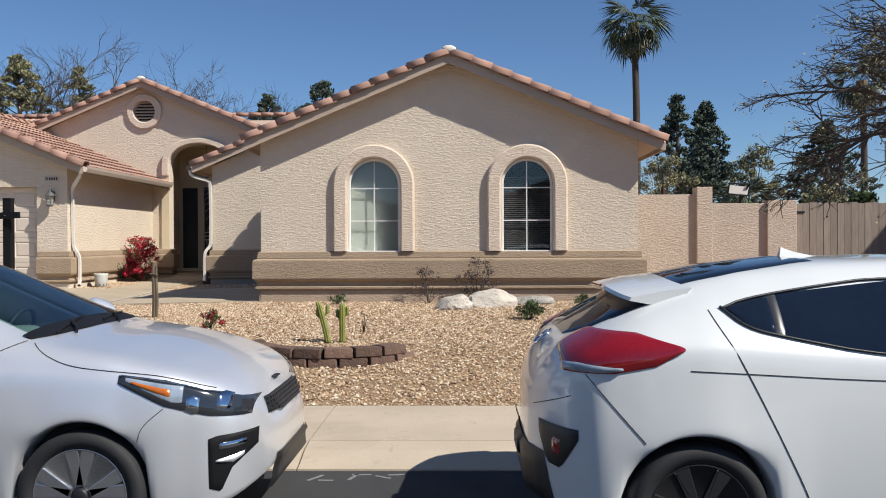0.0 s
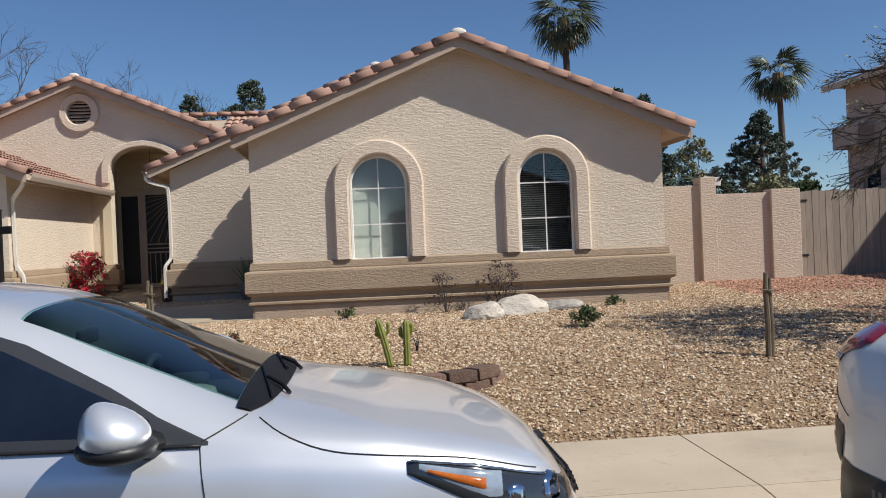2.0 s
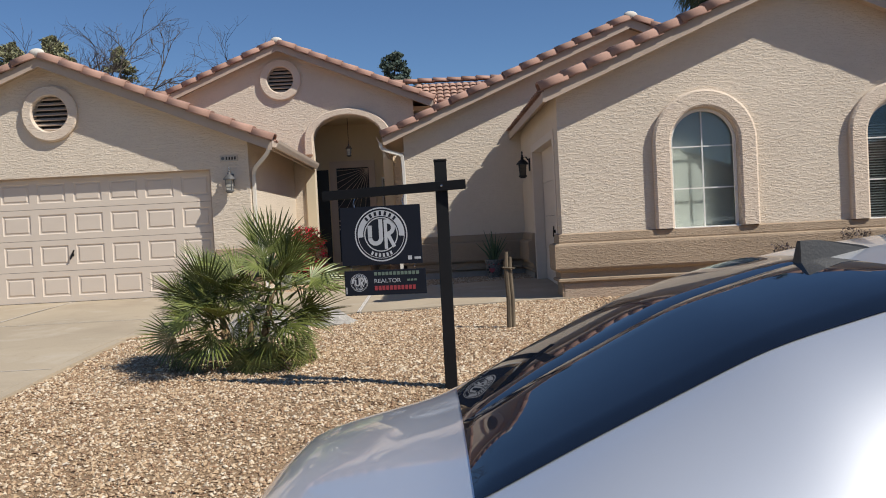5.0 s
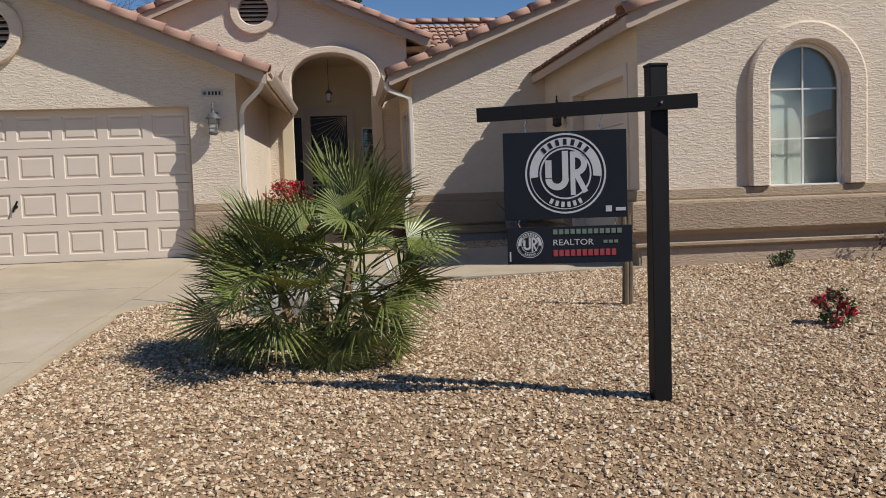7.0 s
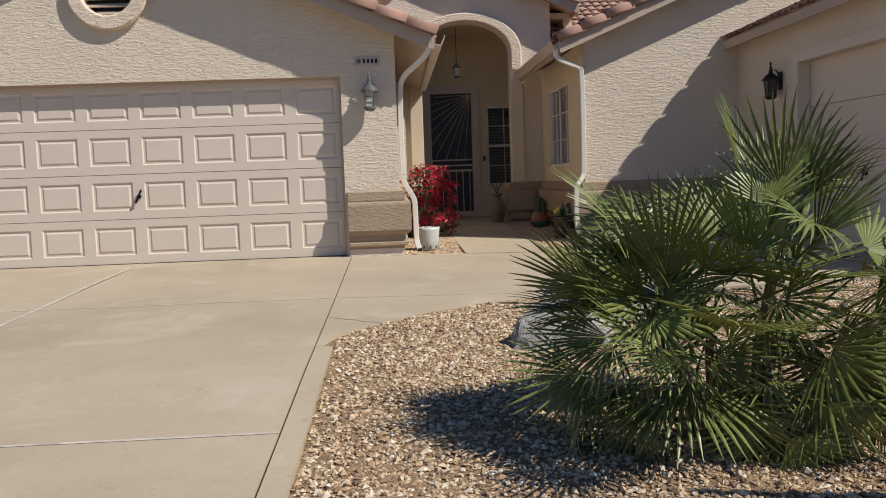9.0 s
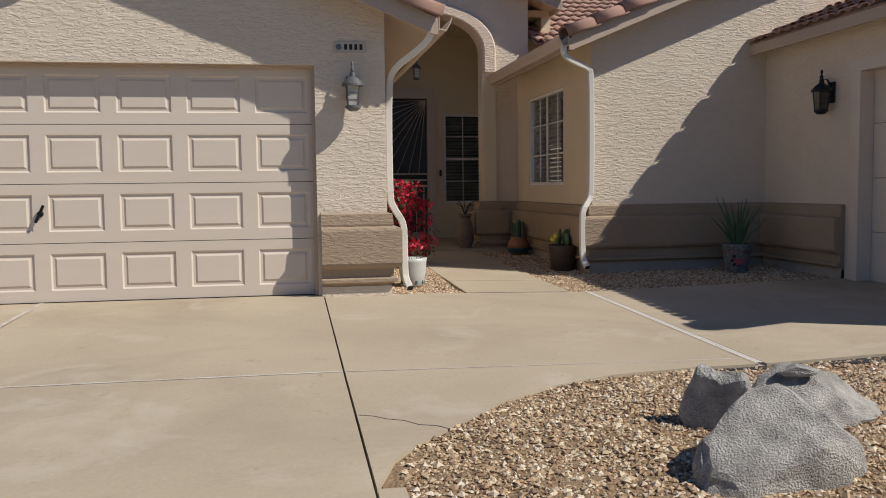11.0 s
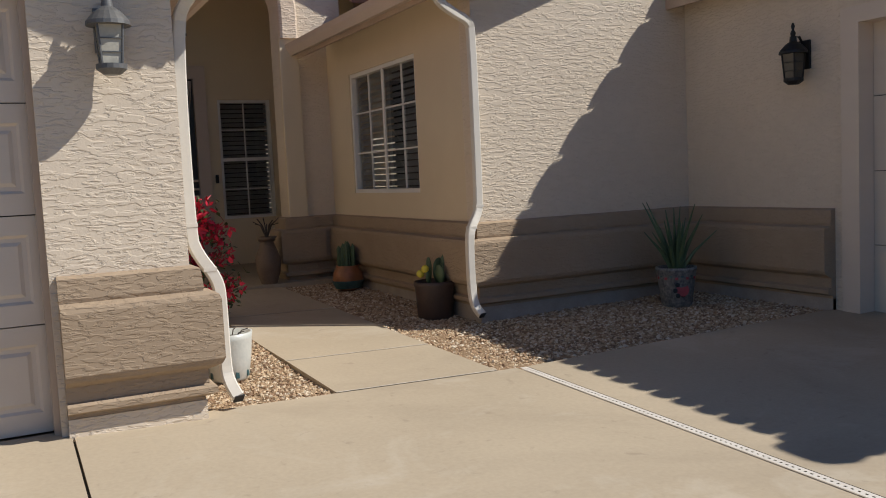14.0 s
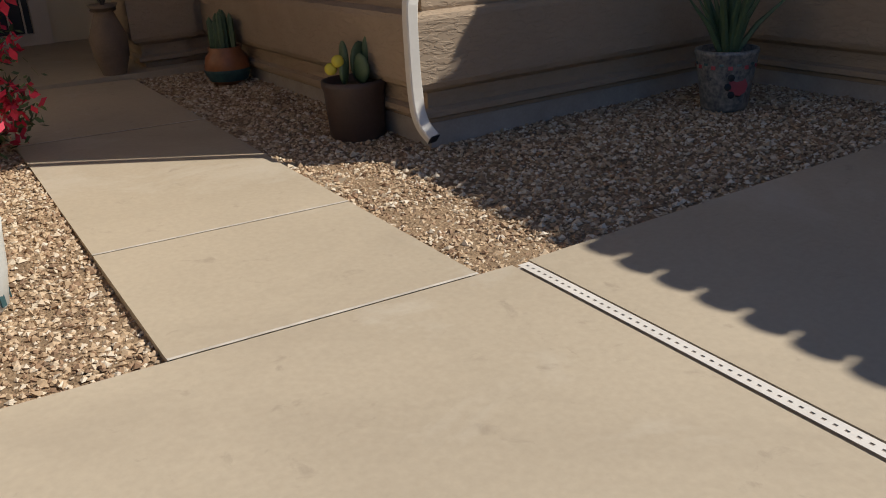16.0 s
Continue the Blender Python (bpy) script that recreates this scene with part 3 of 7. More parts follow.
def round_vent(cx, cz, y, r_in, r_out):
    v = new("gable_vent")
    v.parent = house
    tagged(v, "round louvred gable vent with stucco ring")
    n = 32
    ring_i = [(cx + r_in * math.cos(2 * math.pi * i / n), cz + r_in * math.sin(2 * math.pi * i / n)) for i in range(n + 1)]
    ring_o = [(cx + r_out * math.cos(2 * math.pi * i / n), cz + r_out * math.sin(2 * math.pi * i / n)) for i in range(n + 1)]
    arch_trim(ring_i, ring_o, FACE(y), v, 0.08, "", None, "ring")
    k = 7
    for i in range(k):
        z = cz - r_in + (i + 0.5) * 2 * r_in / k
        h = math.sqrt(r_in ** 2 - (z - cz) ** 2)
        bm = bmesh.new()
        box(bm, (-h, -0.035, -0.008), (h, 0.035, 0.008), 0, pose(cx, y + 0.03, z, 38))
        part("slat", bm, M_FASCIA, v)
    # Shade behind the louvres, given by a near-black sheet.
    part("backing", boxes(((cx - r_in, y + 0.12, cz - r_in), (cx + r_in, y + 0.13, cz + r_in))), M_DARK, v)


round_vent(-11.65, 3.55, YB, 0.3, 0.47)
round_vent(-8.57, 4.82, YE, 0.29, 0.47)

# ---- roofs ----


def tile_mesh(name, width, length, rise, material, sides=8):
    """One barrel tile: an arched shell with thickness, y up the slope, butt end at y 0."""
    vs, fs = [], []
    for y, k in ((0.0, 1.0), (length, 0.86)):
        for off in (0.0, -0.022):
            for i in range(sides + 1):
                a = math.pi * i / sides
                r = width / 2 * k + off
                vs.append((-r * math.cos(a), y, rise * k * math.sin(a) * (r / (width / 2 * k)) + (0.02 if y == 0 else 0.0)))
    w = sides + 1
    for i in range(sides):
        fs += [(i, i + 1, 2 * w + i + 1, 2 * w + i), (w + i + 1, w + i, 3 * w + i, 3 * w + i + 1), (i + 1, i, w + i, w + i + 1), (2 * w + i, 2 * w + i + 1, 3 * w + i + 1, 3 * w + i)]
    fs += [(0, 2 * w, 3 * w, w), (sides, w + sides, 3 * w + sides, 2 * w + sides)]
    me = bpy.data.meshes.new(name)
    me.from_pydata(vs, [], fs)
    me.polygons.foreach_set("use_smooth", [len(f) == 4 and i % 4 == 0 for i, f in enumerate(fs)])
    me.materials.append(material)
    return me


RAKE_TILE = tile_mesh("rake_tile", 0.28, 0.44, 0.12, M_TILE)


def rake_mesh(name, width, length, rise, leg, material, sides=10):
    """A barge tile: a barrel whose flanks turn down and in over the rake board."""
    prof = [(-0.5 * width, -leg), (-0.5 * width, -leg * 0.5)]
    for i in range(sides + 1):
        c, s = math.cos(math.pi * i / sides), math.sin(math.pi * i / sides)
        prof.append((-width / 2 * math.copysign(abs(c) ** 0.62, c), rise * abs(s) ** 0.62))
    prof += [(0.5 * width, -leg * 0.5), (0.5 * width, -leg)]
    w = len(prof)
    vs = []
    for y, k, up in ((0.0, 1.0, 0.012), (length, 0.95, 0.0)):
        vs += [(x * k, y, z * (k if z > 0 else 1) + up) for x, z in prof]
        vs += [(x * k * 0.86, y, (z - 0.022) * k + up if z > 0 else z + up) for x, z in prof]
    fs = []
    for i in range(w - 1):
        fs += [(i, i + 1, 2 * w + i + 1, 2 * w + i), (w + i + 1, w + i, 3 * w + i, 3 * w + i + 1), (i + 1, i, w + i, w + i + 1), (2 * w + i, 2 * w + i + 1, 3 * w + i + 1, 3 * w + i)]
    fs += [(0, 2 * w, 3 * w, w), (w - 1, 2 * w - 1, 4 * w - 1, 3 * w - 1)]
    me = bpy.data.meshes.new(name)
    me.from_pydata(vs, [], fs)
    me.polygons.foreach_set("use_smooth", [i % 4 == 0 for i in range(len(fs))])
    me.materials.append(material)
    return me


BARGE_TILE = rake_mesh("rake_tile", 0.32, 0.40, 0.09, 0.045, M_TILE)
FIELD_TILE = tile_mesh("roof_tile", 0.165, 0.44, 0.038, M_TILE, 6)


def place(me, parent, m):
    ob = new(me.name, me)
    ob.parent = parent
    ob.matrix_local = m
    return ob


def slope_frame(eave, along, up):
    """Local x along the eave, y up the slope, z out of the roof."""
    along, up = Vector(along).normalized(), Vector(up).normalized()
    m = Matrix((along, up, along.cross(up))).transposed().to_4x4()
    m.translation = eave
    return m


def field(parent, m, width, length, pick=0, label=""):
    """Rows of barrel tiles over a slope; the rest past pick is joined."""
    nu, nv = max(1, round(width / 0.18)), max(1, round(length / 0.38))
    base_v = np.array([v.co[:] for v in FIELD_TILE.vertices])
    base_f = [tuple(p.vertices) for p in FIELD_TILE.polygons]
    vs, fs, made = [], [], 0
    rng = random.Random(nu * 31 + nv)
    for j in range(nv):
        for i in range(nu):
            t = m @ pose((i + 0.5) * width / nu, j * 0.38 - 0.015 + rng.uniform(-0.008, 0.008), 0.02 + rng.uniform(0, 0.006), -2.2, 0, rng.uniform(-1, 1))
            if made < pick:
                place(FIELD_TILE, parent, t)
                made += 1
            else:
                a = np.array(t)
                k = len(vs)
                vs.extend((base_v @ a[:3, :3].T + a[:3, 3]).tolist())
                fs.extend(tuple(q + k for q in f) for f in base_f)
    if vs:
        tagged(link_mesh("roof_tiles", vs, fs, M_TILES, parent, label, smooth=False), kind="stuff")
    pan = bmesh.new()
    box(pan, (0, 0, -0.03), (width, length, 0.012))
    bmesh.ops.transform(pan, matrix=m, verts=pan.verts)
    part("roof_deck", pan, M_PAN, parent)


M_PAN = mat("tile_pan", (0.34, 0.20, 0.145, 1), (0.24, 0.135, 0.10, 1), 0.9, 5, 60, 0.2)


def gable_roof(x0, x1, xr, zr, y0, y1, left=True, right=True, picks=(0, 0), rakes=(True, True), name_label="clay tile roof", y1_left=None):
    """A gable roof with its ridge along y: decks, tiles, rake tiles, fascia and ridge caps. zr: underside at the ridge."""
    roof = new("roof")
    roof.parent = house
    tagged(roof, name_label)
    top = 0.13
    for side, xe, on, pick, rk in ((-1, x0, left, picks[0], rakes[0]), (1, x1, right, picks[1], rakes[1])):
        if not on:
            continue
        y_end, y1 = y1, (y1_left if side < 0 and y1_left else y1)
        run = abs(xe - xr)
        ze = zr - run * SL
        ln = run * math.sqrt(1 + SL * SL)
        # boarded deck, with the barge board under the rake
        prof = [(xe, ze), (xr, zr), (xr, zr + top - 0.085), (xe, ze + top - 0.085)]
        bm = slab(prof, [], y1 - y0 - 0.1, FACE(y0 + 0.03))
        part("deck", bm, M_FASCIA, roof)
        bm = slab([(xe, ze - 0.075), (xr, zr - 0.075), (xr, zr + 0.085), (xe, ze + 0.085)], [], 0.035, FACE(y0))
        part("barge_board", bm, M_FASCIA, roof)
        bm = boxes(((min(xe, xe + side * 0.03), y0 - 0.002, ze - 0.07), (max(xe, xe + side * 0.03), y1, ze + 0.062)))
        part("fascia", bm, M_FASCIA, roof)
        if side < 0:
            m = slope_frame((xe - 0.03, y1 - 0.1, ze + 0.045), (0, -1, 0), (1, 0, SL))
            field(roof, m, y1 - y0 - 0.28, ln + 0.05, pick)
        else:
            m = slope_frame((xe + 0.03, y0 + 0.18, ze + 0.045), (0, 1, 0), (-1, 0, SL))
            field(roof, m, y1 - y0 - 0.28, ln + 0.05, pick)
        if rk:
            n = round(ln / 0.36)
            for i in range(n):
                s = i * ln / n
                d = s / ln
                px, pz = xe + side * 0.06 + (xr - xe) * d, ze + (zr - ze) * d + 0.10
                if side < 0:
                    m = slope_frame((px, y0 + 0.09, pz), (0, -1, 0), (1, 0, SL))
                else:
                    m = slope_frame((px, y0 + 0.09, pz), (0, 1, 0), (-1, 0, SL))
                place(BARGE_TILE, roof, m @ pose(random.uniform(-0.006, 0.006), 0, random.uniform(0, 0.006), -1.6, 0, random.uniform(-1.5, 1.5)))
        y1 = y_end
    n = round((y1 - y0) / 0.38)
    for i in range(n):
        place(RAKE_TILE, roof, slope_frame((xr, y0 + 0.0 + i * 0.38, zr + 0.085), (1, 0, 0), (0, 1, 0)) @ pose(0, 0, 0, -2))
    bm = bmesh.new()
    bmesh.ops.create_icosphere(bm, subdivisions=2, radius=0.115, matrix=pose(xr, y0 + 0.0, zr + 0.15) @ Matrix.Diagonal((1.15, 0.6, 0.7, 1)))
    part("mortar_plug", bm, M_MORTAR, roof, "pale mortar at the ridge end", True)
    return roof


roof_a = gable_roof(-3.76, 3.40, -0.25, 4.42, 14.94, 24.0, picks=(150, 0))
roof_m = gable_roof(-6.12, 3.2, -1.45, 4.895, 19.6, 27.0, picks=(200, 0), y1_left=23.25)
roof_b = gable_roof(-15.45, -7.95, -11.7, 4.37, 17.96, 23.6, picks=(0, 250))
roof_e = gable_roof(-12.0, -5.17, -8.57, 5.5, 23.0, 27.0, picks=(0, 60))
# the long roof behind, whose ridge runs across
roof_n = new("roof")
roof_n.parent = house
tagged(roof_n, "long clay tile roof behind the entry gable")
zr = 5.15
field(roof_n, slope_frame((-5.55, 23.0, zr - 4.0 * SL + 0.02), (1, 0, 0), (0, 1, SL)), 7.5, 4.0 * math.sqrt(1 + SL * SL), 0)
field(roof_n, slope_frame((-16.0, 22.4, zr - 4.6 * SL + 0.02), (1, 0, 0), (0, 1, SL)), 4.5, 4.6 * math.sqrt(1 + SL * SL), 0)
for i in range(46):
    place(RAKE_TILE, roof_n, slope_frame((-16.0 + i * 0.39, 27.0, zr + 0.06), (0, -1, 0), (1, 0, 0)))
part("deck", slab([(27.0, zr - 0.05), (26.2, zr - 0.05 - 0.8 * SL), (26.2, 4.2), (33, zr - 6 * SL - 0.2), (33, zr - 6 * SL)], [], 18, EAST(2.0)), M_FASCIA, roof_n)
# vent pipes
for x, y, z in ((-2.6, 21.0, 4.6), (-4.9, 25.0, 4.25)):
    vp = part("vent_pipe", tube([(x, y, z - 0.5), (x, y, z + 0.12)], 0.07, 12), M_FASCIA, house)
    part("cap", lathe([(0.1, 0), (0.11, 0.03), (0.11, 0.06), (0.06, 0.09)], 14, pose(x, y, z + 0.12)), M_PAN, vp)

# gutters and downspouts
GUT = [(0.0, 0.0), (0.0, -0.11), (0.07, -0.12), (0.11, -0.05), (0.125, 0.0), (0.118, 0.0), (0.1, -0.045), (0.065, -0.11), (0.008, -0.1), (0.008, 0.0)]
ZB = 4.37 - (11.7 - 7.95) * SL
part("gutter", sweep([(-7.915, 17.96), (-7.915, 23.25)], [(o, z + ZB + 0.08) for o, z in GUT]), M_GUTTER, house)
ZM = 4.895 - (6.12 - 1.45) * SL
part("gutter", sweep([(-6.15, 23.25), (-6.15, 19.6)], [(o, z + ZM + 0.08) for o, z in GUT]), M_GUTTER, house)


def downspout(path, label):
    path = [Vector(p) for p in path]
    for _ in range(2):
        path = [path[0]] + [p for a, b in zip(path, path[1:]) for p in (a * 0.75 + b * 0.25, a * 0.25 + b * 0.75)] + [path[-1]]
    bm = bmesh.new()
    rings = []
    for i, p in enumerate(path):
        d = (path[min(i + 1, len(path) - 1)] - path[max(i - 1, 0)]).normalized()
        b = Vector((0, 1, 0)) - d * d.y
        b.normalize()
        a = b.cross(d)
        rings.append([bm.verts.new(p + a * u + b * v) for u, v in ((-0.032, -0.02), (-0.025, -0.027), (0.025, -0.027), (0.032, -0.02), (0.032, 0.02), (0.025, 0.027), (-0.025, 0.027), (-0.032, 0.02))])
    for r0, r1 in zip(rings, rings[1:]):
        for k in range(8):
            bm.faces.new((r0[k], r0[(k + 1) % 8], r1[(k + 1) % 8], r1[k]))
    bm.faces.new(rings[0][::-1]), bm.faces.new(rings[-1])
    bmesh.ops.recalc_face_normals(bm, faces=bm.faces)
    d = part("downspout", bm, M_SPOUT, house, label)
    a, b = Vector(path[-2]), Vector(path[-1])
    # Solid near-black cap: the pipe mouth's shade is put into its colour.
    part("outlet", tube([b, b + (b - a).normalized() * 0.006], 0.03, 4, squash=(0.028, 0.023)), M_DARK, d)
    for z in (1.24, 1.0):
        q = [p for p in path if abs(p[2] - z) < 0.12]
        if q:
            part("strap", tube([Vector(q[0]) + Vector((0, 0, 0.01)), Vector(q[0]) - Vector((0, 0, 0.012))], 0.03, 4, squash=(0.0345, 0.0295)), M_SPOUT, d)
    return d


downspout([(-7.98, 18.0, ZB - 0.02), (-7.99, 18.02, ZB - 0.1), (-8.12, 18.12, ZB - 0.22), (-8.3, 18.32, ZB - 0.34), (-8.335, 18.4, ZB - 0.5), (-8.335, 18.42, 1.28), (-8.31, 18.42, 1.18), (-8.21, 18.42, 1.03), (-8.2, 18.42, 0.92), (-8.2, 18.42, 0.55), (-8.19, 18.39, 0.47), (-8.165, 18.3, 0.40)], "white painted square downspout kicked out round the band")
downspout([(-6.2, 19.65, ZM - 0.02), (-6.2, 19.655, ZM - 0.13), (-6.02, 19.74, ZM - 0.2), (-5.84, 19.83, ZM - 0.24), (-5.8, 19.86, ZM - 0.32), (-5.8, 19.86, 1.3), (-5.82, 19.85, 1.2), (-5.92, 19.8, 1.08), (-5.93, 19.8, 0.98), (-5.93, 19.8, 0.58), (-5.925, 19.76, 0.47), (-5.905, 19.69, 0.41)], "white painted square downspout beside the corner")


# ---- doors ----
def garage_door(m, x0, x1, z0, z1, cols, rows=4, ribbed=False, label=""):
    d = new("garage_door")
    d.parent = house
    tagged(d, label)
    hgt = (z1 - z0) / rows
    part("leaf", slab(rect(x0, x1, z0, z1), [], 0.04, m @ Matrix.Translation((0, 0, -0.03))), M_SEAM, d)
    for j in range(rows):
        za, zb = z0 + j * hgt + 0.003, z0 + (j + 1) * hgt - 0.003
        bm = bmesh.new()
        w = (x1 - x0) / cols
        cuts = []
        for i in range(cols):
            cuts.append(rect(x0 + i * w + w * 0.11, x0 + (i + 1) * w - w * 0.11, za + hgt * 0.19, zb - hgt * 0.17))
        s = part("section", slab(rect(x0, x1, za, zb), [] if ribbed else cuts, 0.03, m), M_GDOOR, d)
        if not ribbed:
            for c in cuts:
                (a, b), (e, f) = c[0], c[2]
                arch = bmesh.new()
                # sunk moulding, then the raised field
                steps = [(0.0, 0.0), (0.014, -0.013), (0.034, -0.013), (0.052, -0.003)]
                rows_v = [[arch.verts.new(m @ Vector(p)) for p in ((a + q, b + q, h), (e - q, b + q, h), (e - q, f - q, h), (a + q, f - q, h))] for q, h in steps]
                for r0, r1 in zip(rows_v, rows_v[1:]):
                    for k in range(4):
                        arch.faces.new((r0[k], r0[(k + 1) % 4], r1[(k + 1) % 4], r1[k]))
                arch.faces.new(rows_v[-1])
                bmesh.ops.recalc_face_normals(arch, faces=arch.faces)
                part("panel", arch, M_GDOOR, s)
    return d


def door_handle(m, parent):
    bm = bmesh.new()
    bmesh.ops.create_cone(bm, cap_ends=True, segments=14, radius1=0.028, radius2=0.022, depth=0.03, matrix=Matrix.Translation((0, 0, 0.015)))
    box(bm, (-0.012, -0.085, 0.028), (0.012, 0.085, 0.045), 0.004, Matrix.Rotation(radians(-25), 4, "Z"))
    bmesh.ops.transform(bm, matrix=m, verts=bm.verts)
    part("handle", bm, M_BLACK, parent, "dark T handle")


gd = garage_door(FACE(YB + 0.13), -13.93, -9.03, 0.36, 2.49, 8, label="double garage door of beige raised-panel sections")
door_handle(FACE(YB + 0.13) @ Matrix.Translation((-11.48, 1.16, 0)), gd)
gd2 = garage_door(WEST(XA0 + 0.15), -18.12, -15.72, 0.30, 2.5, 4, ribbed=True, label="single garage door of smooth beige sections")
door_handle(WEST(XA0 + 0.15) @ Matrix.Translation((-16.85, 1.15, 0)), gd2)
# opening trims
part("door_trim", slab(rect(-14.03, -8.985, -0.2, 2.545), [rect(-13.9, -9.06, -0.3, 2.47)], 0.06, FACE(YB + 0.05)), M_FASCIA, house)
part("door_trim", slab(rect(-18.25, -15.6, -0.2, 2.60), [rect(-18.1, -15.74, -0.3, 2.48)], 0.16, WEST(XA0 - 0.014)), M_GDOOR, house)

M_SCREEN = mat("screen_mesh", (0.03, 0.032, 0.036, 1), (0.02, 0.02, 0.022, 1), 0.5, 4, 300, 0.1)
door = new("door")
door.parent = house
tagged(door, "entry door behind a pale security screen with sunburst bars")
md = FACE(25.6)
part("screen", slab(rect(-7.7, -6.78, 0.5, 2.96), [], 0.01, FACE(25.64)), M_SCREEN, door)
part("frame", slab(rect(-7.82, -6.68, 0.42, 3.1), [rect(-7.66, -6.84, 0.55, 2.93)], 0.08, FACE(25.55)), M_GUTTER, door)
part("rail", boxes(((-7.66, 25.57, 1.36), (-6.84, 25.6, 1.40)), ((-7.66, 25.57, 1.47), (-6.84, 25.6, 1.5)), ((-7.66, 25.57, 1.58), (-6.84, 25.6, 1.61))), M_GUTTER, door)
for i in range(6):
    x = -7.66 + 0.82 * (i + 0.5) / 6
    part("bar", boxes(((x - 0.008, 25.58, 0.55), (x + 0.008, 25.596, 1.37))), M_GUTTER, door)
for i in range(10):
    a = radians(182 + i * 9)
    p0, p1 = Vector((-6.86, 25.585, 2.9)), Vector((-6.86 + math.cos(a) * 1.3, 25.585, 2.9 + math.sin(a) * 1.5))
    k = 1.0
    if p1.x < -7.66:
        k = min(k, (-7.66 - p0.x) / (p1.x - p0.x))
    if p1.z < 1.61:
        k = min(k, (1.61 - p0.z) / (p1.z - p0.z))
    part("ray", tube([p0, p0 + (p1 - p0) * k], 0.006, 5), M_GUTTER, door)
part("sidelight", slab(rect(-8.3, -7.86, 0.55, 2.9), [], 0.01, FACE(25.59)), M_SCREEN, door)

# ---- cars ----
M_SILVER = mat("silver_car_paint", (0.92, 0.93, 0.945, 1), (0.89, 0.90, 0.915, 1), 0.36, 2, 400, 0.0, metal=0.64, coat=1.0)
M_PEARL = mat("white_car_paint", (0.70, 0.715, 0.70, 1), (0.67, 0.685, 0.675, 1), 0.35, 2, 400, 0.0, metal=0.0, coat=1.0)
M_SEAT = mat("grey_seat_cloth", (0.20, 0.20, 0.195, 1), (0.14, 0.14, 0.14, 1), 0.9, 12, 200, 0.2)
M_DASH = mat("dark_dashboard", (0.035, 0.035, 0.036, 1), None, 0.6, 9, 120, 0.1)
M_TINT = mat("tinted_car_glass", (0.006, 0.010, 0.020, 1), (0.010, 0.016, 0.030, 1), 0.02, 2, 30, 0.0, spec=0.42)


def thin_glass(name, tint):
    """A tinted pane: clear through, with a gloss that grows at the edges."""
    m = bpy.data.materials.new(name)
    m.use_nodes = True
    n, l = m.node_tree.nodes, m.node_tree.links
    n.remove(n["Principled BSDF"])
    clear, gloss, mix, fr = n.new("ShaderNodeBsdfTransparent"), n.new("ShaderNodeBsdfGlossy"), n.new("ShaderNodeMixShader"), n.new("ShaderNodeFresnel")
    clear.inputs["Color"].default_value, gloss.inputs["Roughness"].default_value, fr.inputs["IOR"].default_value = tint, 0.02, 1.6
    l.new(fr.outputs[0], mix.inputs["Fac"]), l.new(clear.outputs[0], mix.inputs[1]), l.new(gloss.outputs[0], mix.inputs[2])
    l.new(mix.outputs[0], n["Material Output"].inputs["Surface"])
    return m


M_CLEAR = thin_glass("clear_windscreen", (0.50, 0.68, 0.70, 1))
M_SCREENGLASS = mat("windscreen_glass", (0.016, 0.03, 0.05, 1), (0.012, 0.022, 0.038, 1), 0.02, 2, 30, 0.0, spec=0.8)
M_PLASTIC = mat("black_car_plastic", (0.018, 0.018, 0.019, 1), None, 0.45, 6, 200, 0.1)
M_PILLAR = mat("pillar_film", (0.040, 0.042, 0.047, 1), (0.034, 0.036, 0.041, 1), 0.34, 6, 200, 0.0)
M_RUBBER = mat("tyre_rubber", (0.022, 0.022, 0.023, 1), None, 0.75, 9, 90, 0.2)
M_RIM = mat("machined_alloy", (0.62, 0.63, 0.65, 1), None, 0.25, 6, 90, 0.0, metal=0.9)
M_RIMDARK = mat("dark_alloy", (0.014, 0.014, 0.016, 1), None, 0.5, 6, 90, 0.0, metal=0.0)
M_CHROME = mat("chrome", (0.75, 0.76, 0.78, 1), None, 0.08, 6, 90, 0.0, metal=1.0)
M_REDLENS = mat("red_lens", (0.30, 0.008, 0.012, 1), (0.20, 0.004, 0.008, 1), 0.08, 9, 60, 0.0, coat=1.0)
M_AMBER = mat("amber_lens", (0.55, 0.14, 0.01, 1), (0.40, 0.09, 0.01, 1), 0.1, 9, 60, 0.0, coat=1.0)
M_CLEARLENS = mat("clear_lens", (0.34, 0.40, 0.47, 1), (0.2, 0.24, 0.3, 1), 0.08, 14, 60, 0.0, coat=1.0)
M_LAMPDARK = mat("headlamp_housing", (0.03, 0.034, 0.04, 1), None, 0.12, 9, 60, 0.0, coat=1.0)
M_PLATEBAR = mat("plate_grey", (0.16, 0.16, 0.17, 1), None, 0.5, 9, 60, 0.0)


